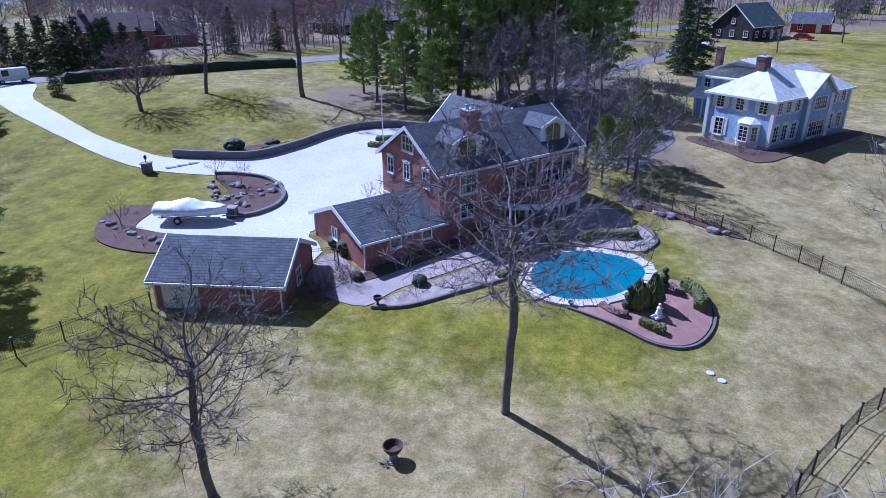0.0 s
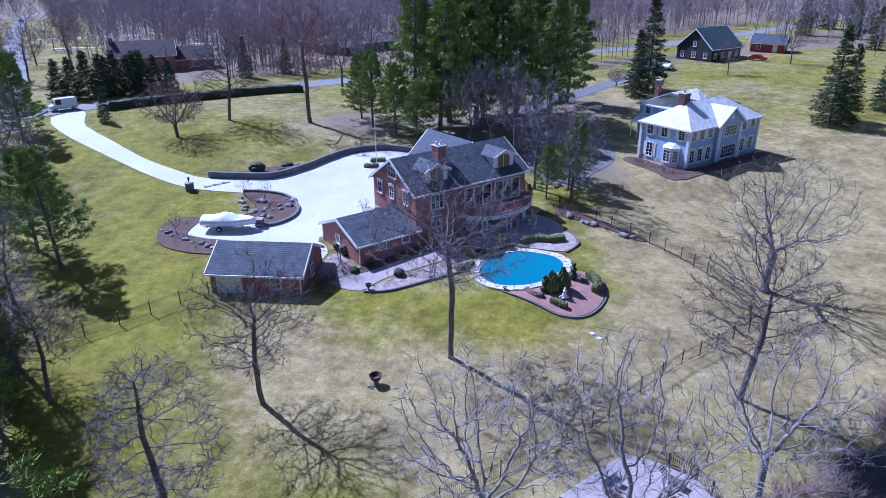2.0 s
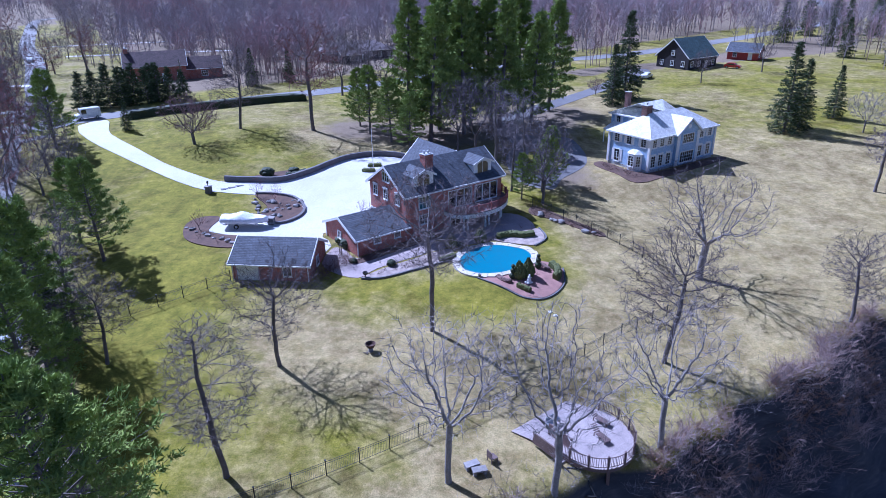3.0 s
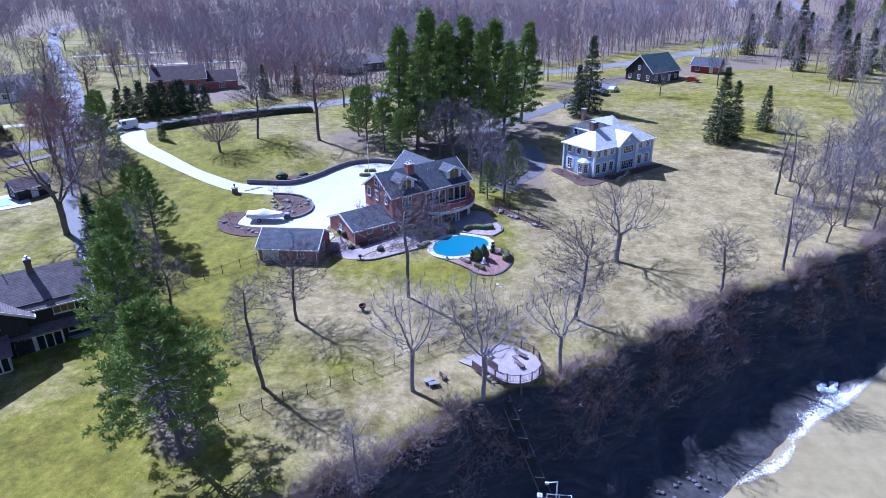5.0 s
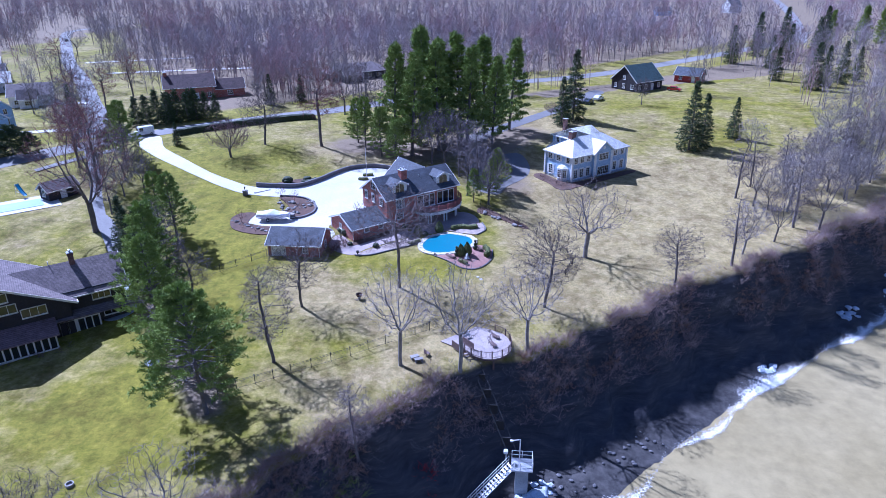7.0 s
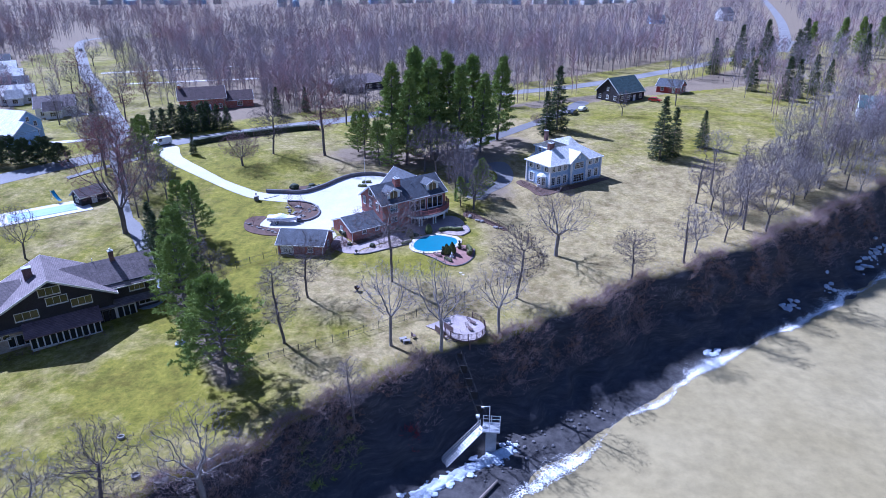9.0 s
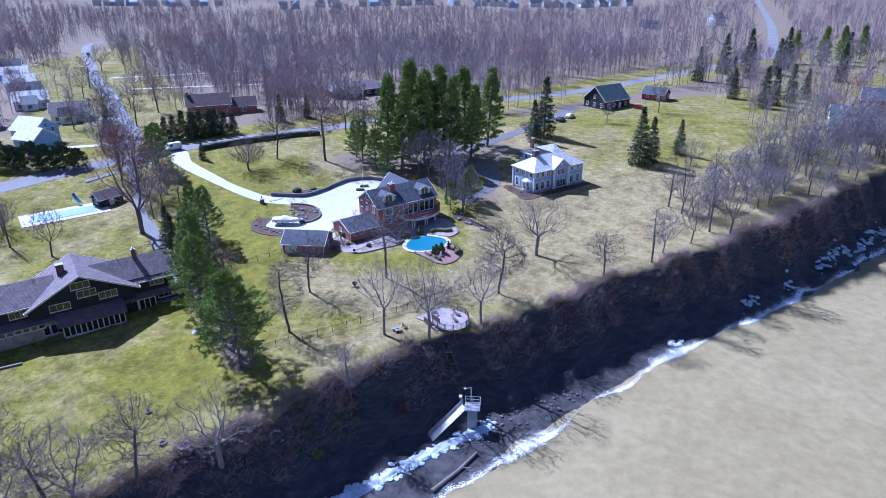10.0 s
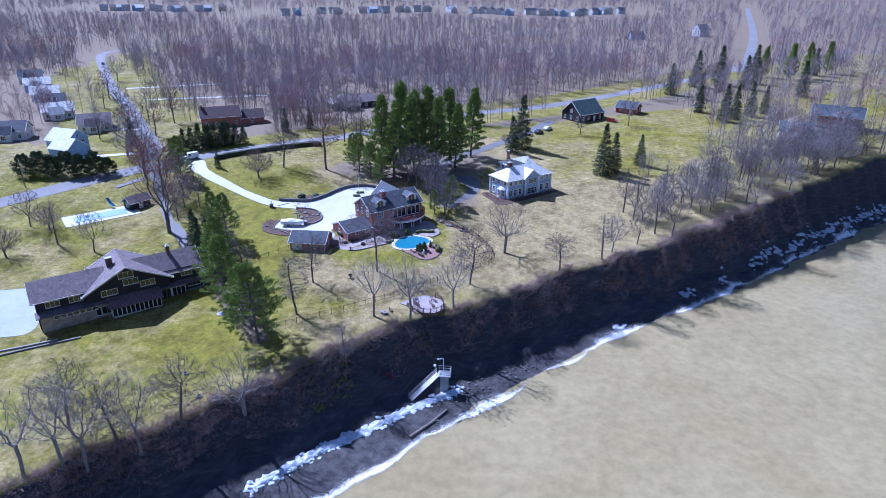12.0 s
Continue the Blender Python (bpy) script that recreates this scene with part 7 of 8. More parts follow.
def fire_bowl():
    x, y = -5.0, 24.5
    z = ground_z(x, y)
    t = thing("fire_bowl", "rusted iron fire bowl on a stone foot on the lawn", "fire bowl", on_ground(x, y, 0, 0.85))
    bm = bmesh.new()
    lathe(bm, [(0.30, -0.05), (0.26, 0.15), (0.22, 0.4)], 10)
    part("foot", bm, M_STONE, t, "pale stone foot")
    bm = bmesh.new()
    lathe(bm, [(0.14, 0.4), (0.42, 0.55), (0.55, 0.78), (0.60, 0.98), (0.54, 0.98), (0.36, 0.66), (0.1, 0.6)], 18)
    part("bowl", bm, M_RUST, t)
    rng = random.Random(6)
    for i in range(8):
        bm = bmesh.new()
        a = rng.uniform(0, 6.28)
        rod(bm, (-0.3 + 0.4 * math.cos(a), -0.5 + 0.3 * math.sin(a), 0.04), (-0.3 - 0.5 * math.cos(a), -0.5 - 0.35 * math.sin(a), 0.10), 0.03, 0.02, 5)
        part("twig", bm, M_BARK, t)


fire_bowl()
urn("stone_planter", "dark planter on the patio corner", -8.4, 38.2, 0.9, M_IRON)
urn("stone_planter", "pale planter beside the pool coping", 4.6, 38.6, 0.6, M_STONE)
urn("stone_planter", "pale planter at the pool edge", 11.2, 43.6, 0.6, M_STONE)
for x, y in ((12.2, 32.9), (12.7, 32.3)):
    bm = bmesh.new()
    lathe(bm, [(0.24, -0.05), (0.24, 0.04), (0.2, 0.06)], 14, (x, y, ground_z(x, y)))
    tagged(part("septic_cover", bm, M_CONCRETE), "pale round concrete cover set in the lawn", "cover")
bm = bmesh.new()
lathe(bm, [(0.95, -0.05), (0.95, 0.09), (0.85, 0.12)], 20, (-28.2, 6.8, ground_z(-28.2, 6.8)))
tagged(part("well_cover", bm, M_PIPE), "round pale concrete well cover on the lawn", "cover")
for x, y, s in ((-17.6, -19.4, 1.0), (-26.0, -13.4, 0.5), (-20.8, -19.2, 0.6)):
    bm = bmesh.new()
    lathe(bm, [(0.8 * s, -0.05), (0.85 * s, 0.3), (0.6 * s, 0.32), (0.55 * s, 0.1)], 14, (x, y, ground_z(x, y)))
    tagged(part("fire_ring", bm, M_STONE), "stone fire ring near the bluff", "fire ring")


def flagpole():
    x, y = -14.7, 74.4
    t = thing("flagpole", "white flagpole with a gold ball in the turning court", "flagpole", pose(x, y, ground_z(x, y)))
    bm = bmesh.new()
    rod(bm, (0, 0, -0.2), (0, 0, 6.6), 0.06, 0.035, 8)
    part("pole", bm, M_WHITE, t)
    bm = bmesh.new()
    bmesh.ops.create_icosphere(bm, subdivisions=2, radius=0.09, matrix=Matrix.Translation((0, 0, 6.66)))
    part("finial", bm, M_METAL, t)


flagpole()


def lamp_pillar(x, y, name="lamp_pillar", lamp=True):
    t = thing(name, "dark block pillar with a small lantern beside the driveway" if lamp else "block pillar at the end of the bed wall", "pillar", pose(x, y, ground_z(x, y)))
    bm = bmesh.new()
    box(bm, -0.4, 0.4, -0.4, 0.4, -0.2, 0.95)
    part("pillar", bm, M_BLOCK, t)
    bm = bmesh.new()
    box(bm, -0.48, 0.48, -0.48, 0.48, 0.95, 1.05)
    part("cap", bm, M_STONE, t)
    if lamp:
        bm = bmesh.new()
        lathe(bm, [(0.05, 1.05), (0.05, 1.35), (0.14, 1.4), (0.17, 1.7), (0.03, 1.85)], 8)
        part("lantern", bm, M_IRON, t)


lamp_pillar(-37.2, 61.5)
lamp_pillar(-24.2, 51.9, lamp=False)
for i in range(3):
    bm = bmesh.new()
    x, y = -35.4 + 0.9 * i, 63.0 + 0.75 * i
    box(bm, -0.55, 0.55, -0.4, 0.4, 0.0, 0.075, pose(x, y, ground_z(x, y), 0, 0, 40))
    tagged(part("drive_paver", bm, M_BLOCK), "dark paver set across the driveway", "paver")


def rocks():
    rng = random.Random(12)
    spots = [(-29.5 + 0.3 * i + rng.uniform(-0.4, 0.4), 59.8 - 0.55 * i + rng.uniform(-0.5, 0.5)) for i in range(12)]
    spots += [(-25.5 + rng.uniform(-1.5, 3.0), 56.5 + rng.uniform(-2.5, 3.5)) for _ in range(22)]
    spots += [(-35.0 + 1.0 * i + rng.uniform(-0.3, 0.3), 49.8 - 0.55 * i + rng.uniform(-0.3, 0.3)) for i in range(9)]
    spots += [(12.0 + rng.uniform(0, 7.5), 0) for _ in range(10)]
    for x, y in spots:
        if y == 0:
            y = 58.3 - 0.72 * (x - 11.0) + rng.uniform(-0.4, 0.6)
        bm = bmesh.new()
        r = rng.uniform(0.2, 0.55)
        rough_ball(bm, (0, 0, r * 0.3), r, rng, 2, (1, rng.uniform(0.6, 0.9), 0.6), 0.25)
        ob = part("boulder", bm, M_STONE)
        ob.matrix_basis = on_ground(x, y, rng.uniform(0, 360), 1.0, 0.05)
        tagged(ob, "weathered grey boulder in a planting bed", "boulder", "bed boulders")


rocks()


def boat():
    """Boat under a white tarp on a two-wheeled trailer."""
    t = thing("covered_boat", "boat shrouded in a white tarp on a trailer", "boat", on_ground(-27.4, 51.0, 4))
    bm = bmesh.new()
    rings = []
    for i in range(17):
        u = i / 16
        x = -3.1 + 6.2 * u
        w = 1.15 * (1 - max(0, (u - 0.55) / 0.45) ** 2.2) * (0.9 + 0.1 * min(1, u * 5)) + 0.04
        top = 1.75 + 0.45 * math.exp(-((u - 0.45) / 0.18) ** 2) - 0.25 * u
        rings.append([bm.verts.new((x, w * c, z)) for c, z in ((-0.8, 0.75), (-1.05, 1.15), (-0.9, 1.45), (-0.4, top - 0.1), (0, top), (0.4, top - 0.1), (0.9, 1.45), (1.05, 1.15), (0.8, 0.75))])
    for a, b in zip(rings, rings[1:]):
        for k in range(8):
            bm.faces.new((a[k], a[k + 1], b[k + 1], b[k]))
        bm.faces.new((a[8], a[0], b[0], b[8]))
    bm.faces.new(rings[0])
    bm.faces.new(rings[-1][::-1])
    bmesh.ops.recalc_face_normals(bm, faces=bm.faces[:])
    bmesh.ops.subdivide_edges(bm, edges=bm.edges[:], cuts=1, use_grid_fill=True)
    for v in bm.verts:
        v.co += Vector((0, 0, 0.07 * noise.noise(v.co * 2.2)))
    part("tarp", bm, M_TARP, t, "wrinkled white tarp", True)
    bm = bmesh.new()
    for y in (-0.55, 0.55):
        box(bm, -2.9, 2.6, y - 0.05, y + 0.05, 0.45, 0.55)
    for x in (-2.4, -0.5, 1.6):
        box(bm, x - 0.05, x + 0.05, -0.9, 0.9, 0.5, 0.75)
    rod(bm, (2.6, 0, 0.5), (4.0, 0, 0.5), 0.05)
    part("trailer_frame", bm, M_METAL, t)
    for y in (-1.0, 1.0):
        bm = bmesh.new()
        rod(bm, (-1.0, y - 0.1, 0.33), (-1.0, y + 0.1, 0.33), 0.33, None, 16)
        w = part("wheel", bm, M_TYRE, t)
        bm = bmesh.new()
        rod(bm, (-1.0, y - 0.11, 0.33), (-1.0, y + 0.11, 0.33), 0.18, None, 12)
        part("rim", bm, M_METAL, w)


boat()


def bluff_deck():
    """Boarded platform on the bluff edge with a curved railing, benches and a stair head."""
    zd = -0.75
    t = thing("bluff_deck", "weathered board deck with a rounded railed end on the bluff", "deck")
    outline = [(8.3, 14.6), (12.8, 18.9), (16.0, 17.6), (17.2, 16.2), (17.7, 14.4), (17.4, 12.7), (16.3, 11.4), (14.6, 10.9), (12.9, 11.5), (11.6, 12.7)]
    rim = [Vector(p) for p in outline]
    arc = curve_through(outline[1:], 5)
    edge = [rim[0]] + arc
    bm = bmesh.new()
    fc = bm.faces.new([bm.verts.new((p.x, p.y, zd - 0.04)) for p in edge])
    got = bmesh.ops.extrude_face_region(bm, geom=[fc])["geom"]
    for v in got:
        if isinstance(v, bmesh.types.BMVert):
            v.co.z -= 0.28
    done("deck_frame", bm, M_DECK_DARK, t)
    # boards clipped to the outline
    a = math.radians(43)
    ux, uy = Vector((math.cos(a), math.sin(a))), Vector((-math.sin(a), math.cos(a)))
    vs = [p.dot(uy) for p in edge]
    w = 0.145
    v = min(vs) + 0.02
    while v < max(vs) - 0.05:
        mid = v + w / 2
        cuts = sorted(p.dot(ux) + (mid - p.dot(uy)) / (q.dot(uy) - p.dot(uy)) * (q - p).dot(ux) for p, q in zip(edge, edge[1:] + edge[:1]) if (p.dot(uy) - mid) * (q.dot(uy) - mid) < 0)
        if len(cuts) >= 2:
            bm = bmesh.new()
            ring = [ux * c + uy * d for c, d in ((cuts[0], v), (cuts[-1], v), (cuts[-1], v + w - 0.012), (cuts[0], v + w - 0.012))]
            hull(bm, [Vector((p.x, p.y, zd - 0.04)) for p in ring] + [Vector((p.x, p.y, zd)) for p in ring])
            done("board", bm, M_DECK, t)
        v += w
    rail = [p for p in arc[4:]]
    rails = thing("railing", "", "")
    rails.parent = t
    for h in (0.15, 0.98):
        bm = bmesh.new()
        for p, q in zip(rail, rail[1:]):
            rod(bm, (p.x, p.y, zd + h), (q.x, q.y, zd + h), 0.035, None, 4)
        part("rail", bm, M_DECK_DARK, rails)
    for i in range(0, len(rail), 4):
        p = rail[i]
        bm = bmesh.new()
        box(bm, p.x - 0.07, p.x + 0.07, p.y - 0.07, p.y + 0.07, zd, zd + 1.12)
        done("rail_post", bm, M_DECK_DARK, rails)
    bm = bmesh.new()
    for p, q in zip(rail, rail[1:]):
        n = max(1, int((q - p).length / 0.12))
        for i in range(n):
            c = p.lerp(q, i / n)
            box(bm, c.x - 0.015, c.x + 0.015, c.y - 0.015, c.y + 0.015, zd + 0.15, zd + 0.98)
    tagged(done("balusters", bm, M_DECK_DARK, rails), kind="stuff")
    for x, y in ((13.0, 11.8), (15.5, 11.6), (17.0, 13.0), (17.2, 15.2), (15.5, 14.0)):
        bm = bmesh.new()
        box(bm, x - 0.12, x + 0.12, y - 0.12, y + 0.12, ground_z(x, y) - 0.6, zd - 0.3)
        done("deck_post", bm, M_DECK_DARK, t)

    def lounger(x, y, turn, mat_):
        l = thing("deck_lounger", "dark slatted lounger on the bluff deck", "lounger", pose(x, y, zd, 0, 0, turn))
        for i in range(7):
            bm = bmesh.new()
            box(bm, -0.28, 0.28, -0.8 + i * 0.17, -0.66 + i * 0.17, 0.3, 0.34)
            done("slat", bm, mat_, l)
        for i in range(5):
            bm = bmesh.new()
            box(bm, -0.28, 0.28, 0.42 + i * 0.12, 0.52 + i * 0.12, 0.34 + i * 0.10, 0.38 + i * 0.10)
            done("back_slat", bm, mat_, l)
        for px in (-0.26, 0.26):
            for py in (-0.7, 0.5):
                bm = bmesh.new()
                box(bm, px - 0.03, px + 0.03, py - 0.03, py + 0.03, 0, 0.3)
                done("leg", bm, mat_, l)

    lounger(15.4, 16.3, 50, M_DECK_DARK)
    lounger(15.2, 14.3, 35, M_DECK_DARK)
    # stair head box and bench
    s = thing("stair_head", "dark boarded stair head at the deck edge", "stairs", pose(11.4, 13.1, zd, 0, 0, -47))
    for z0, z1, y0, y1 in ((0, 1.0, -0.9, -0.8), (0, 1.0, 0.8, 0.9)):
        bm = bmesh.new()
        box(bm, -1.2, 1.2, y0, y1, z0, z1)
        done("side_panel", bm, M_DECK_DARK, s)
    for i in range(5):
        bm = bmesh.new()
        box(bm, 0.9 + 0.28 * i, 1.18 + 0.28 * i, -0.75, 0.75, -0.2 - 0.2 * i, -0.14 - 0.2 * i)
        done("tread", bm, M_DECK, s)
    b = thing("deck_bench", "pale metal bench on the bluff deck", "bench", pose(11.6, 15.6, zd, 0, 0, 43))
    bm = bmesh.new()
    box(bm, -0.65, 0.65, -0.22, 0.22, 0.40, 0.45)
    done("seat", bm, M_METAL, b)
    bm = bmesh.new()
    box(bm, -0.65, 0.65, 0.2, 0.25, 0.5, 0.9)
    done("backrest", bm, M_METAL, b)
    for px in (-0.6, 0.6):
        bm = bmesh.new()
        box(bm, px - 0.03, px + 0.03, -0.2, 0.24, 0, 0.4)
        done("leg", bm, M_METAL, b)


bluff_deck()


def lawn_seats():
    for x, y, turn, tone in ((5.4, 10.7, 30, M_STONE), (6.0, 10.2, 200, M_STONE)):
        t = thing("garden_bench", "low pale stone bench on the bluff lawn", "bench", on_ground(x, y, turn))
        bm = bmesh.new()
        box(bm, -0.55, 0.55, -0.3, 0.3, 0.3, 0.42)
        done("slab", bm, tone, t)
        for px in (-0.4, 0.4):
            bm = bmesh.new()
            box(bm, px - 0.1, px + 0.1, -0.25, 0.25, -0.1, 0.3)
            done("leg", bm, tone, t)
    c = thing("lawn_chair", "dark lawn chair facing the lake", "chair", on_ground(6.9, 11.5, 130))
    for n_, b_ in (("seat", (-0.3, 0.3, -0.3, 0.3, 0.35, 0.4)), ("backrest", (-0.3, 0.3, 0.26, 0.32, 0.4, 1.0))):
        bm = bmesh.new()
        box(bm, *b_)
        done(n_, bm, M_DECK_DARK, c)
    for px in (-0.27, 0.27):
        for py in (-0.27, 0.27):
            bm = bmesh.new()
            box(bm, px - 0.03, px + 0.03, py - 0.03, py + 0.03, -0.05, 0.36)
            done("leg", bm, M_DECK_DARK, c)


lawn_seats()


def shore_tower():
    """Concrete pier with a railed landing, lamp mast and a gangway down to the beach."""
    bx, by, top = 19.4, 1.0, -8.6
    t = thing("shore_tower", "white steel landing on a concrete pier with a gangway", "landing tower")
    bm = bmesh.new()
    box(bm, bx - 0.75, bx + 0.75, by - 0.75, by + 0.75, -13.6, top - 0.15, None)
    done("pier", bm, M_PIPE, t, "grey concrete pier")
    bm = bmesh.new()
    box(bm, bx - 1.25, bx + 1.25, by - 1.1, by + 1.1, top - 0.15, top)
    done("landing", bm, M_METAL, t)
    for h in (0.55, 1.1):
        bm = bmesh.new()
        c = [(bx - 1.2, by + 1.05), (bx + 1.2, by + 1.05), (bx + 1.2, by - 1.05), (bx - 0.2, by - 1.05)]
        for p, q in zip(c, c[1:]):
            rod(bm, (*p, top + h), (*q, top + h), 0.04, None, 5)
        part("rail", bm, M_WHITE, t)
    for p in ((-1.2, 1.05), (0, 1.05), (1.2, 1.05), (1.2, 0), (1.2, -1.05), (-0.2, -1.05)):
        bm = bmesh.new()
        rod(bm, (bx + p[0], by + p[1], top), (bx + p[0], by + p[1], top + 1.15), 0.045, None, 5)
        part("rail_post", bm, M_WHITE, t)
    bm = bmesh.new()
    rod(bm, (bx - 0.3, by + 0.9, top), (bx - 0.3, by + 0.9, top + 2.9), 0.07)
    rod(bm, (bx - 0.3, by + 0.9, top + 2.9), (bx - 1.2, by + 0.9, top + 2.7), 0.05)
    box(bm, bx - 1.5, bx - 1.1, by + 0.8, by + 1.0, top + 2.55, top + 2.75)
    part("mast", bm, M_WHITE, t)
    bm = bmesh.new()
    rod(bm, (bx - 1.9, by + 0.5, top), (bx - 1.9, by + 0.5, top + 1.2), 0.05)
    box(bm, bx - 2.2, bx - 1.7, by + 0.25, by + 0.75, top + 1.2, top + 1.5)
    part("winch_box", bm, M_WHITE, t)
    # gangway
    a, b = Vector((bx - 1.2, by - 0.2, top)), Vector((13.2, -3.2, -12.2))
    d = (b - a).normalized()
    s = Vector((-d.y, d.x, 0)).normalized() * 0.55
    for sgn in (-1, 1):
        for h in (0.0, 0.5, 1.0):
            bm = bmesh.new()
            rod(bm, a + s * sgn + Vector((0, 0, h)), b + s * sgn + Vector((0, 0, h)), 0.06 if h == 0 else 0.04, None, 5)
            part("stringer" if h == 0 else "handrail", bm, M_WHITE, t)
        for i in range(8):
            p = a.lerp(b, i / 7) + s * sgn
            bm = bmesh.new()
            rod(bm, p, p + Vector((0, 0, 1.0)), 0.03, None, 5)
            part("baluster", bm, M_WHITE, t)
    for i in range(16):
        p = a.lerp(b, (i + 0.5) / 16)
        bm = bmesh.new()
        hull(bm, [p + s * u + d * w + Vector((0, 0, z)) for z in (0.0, 0.05) for u, w in ((-1, -0.12), (1, -0.12), (1, 0.12), (-1, 0.12))])
        done("tread", bm, M_METAL, t)
    # steps from the deck down the bluff
    st = thing("bluff_steps", "dark steel rails running down the bluff from the deck", "stairs")
    a, b = Vector((13.0, 11.4, -1.3)), Vector((18.3, 2.6, top))
    for sgn in (-0.5, 0.5):
        bm = bmesh.new()
        rod(bm, a + Vector((sgn, sgn * 0.6, 0.1)), b + Vector((sgn, sgn * 0.6, 0.1)), 0.06, None, 5)
        part("rail", bm, M_IRON, st)
    for i in range(7):
        p = a.lerp(b, i / 6)
        bm = bmesh.new()
        box(bm, p.x - 0.6, p.x + 0.6, p.y - 0.06, p.y + 0.06, p.z - 1.2, p.z + 0.1)
        done("trestle", bm, M_IRON, st)


shore_tower()


def along_shore(s, k):
    return s * ALONG[0] + k * OUT[0], s * ALONG[1] + k * OUT[1]


def lace_mat():
    """Bubbly foam broken into strands, with clear water between."""
    m, N, L, b = nodes_of("lacy_surf_foam")
    co = N.new("ShaderNodeTexCoord").outputs["Object"]
    at = N.new("ShaderNodeAttribute")
    at.attribute_name = "foam"
    web = N.new("ShaderNodeTexVoronoi")
    web.feature = "DISTANCE_TO_EDGE"
    web.inputs["Scale"].default_value = 2.6
    L.new(co, web.inputs["Vector"])
    froth = noise_node(N, L, co, 3.2, 6.0, 0.75)
    big = noise_node(N, L, co, 0.5, 3.0)

    def madd(a, k, c):
        x = N.new("ShaderNodeMath")
        x.operation = "MULTIPLY_ADD"
        L.new(a, x.inputs[0])
        x.inputs[1].default_value = k
        if isinstance(c, float):
            x.inputs[2].default_value = c
        else:
            L.new(c, x.inputs[2])
        return x.outputs[0]

    v = madd(at.outputs["Fac"], 0.95, madd(froth, 0.9, madd(big, 0.5, madd(web.outputs["Distance"], -0.9, -0.55))))
    L.new(ramp(N, L, v, [(0.50, (0, 0, 0)), (0.80, (1, 1, 1))]), b.inputs["Alpha"])
    L.new(ramp(N, L, froth, [(0.3, (0.70, 0.68, 0.62)), (0.6, (0.90, 0.90, 0.88))]), b.inputs["Base Color"])
    b.inputs["Roughness"].default_value = 0.7
    return m


M_LACE = lace_mat()


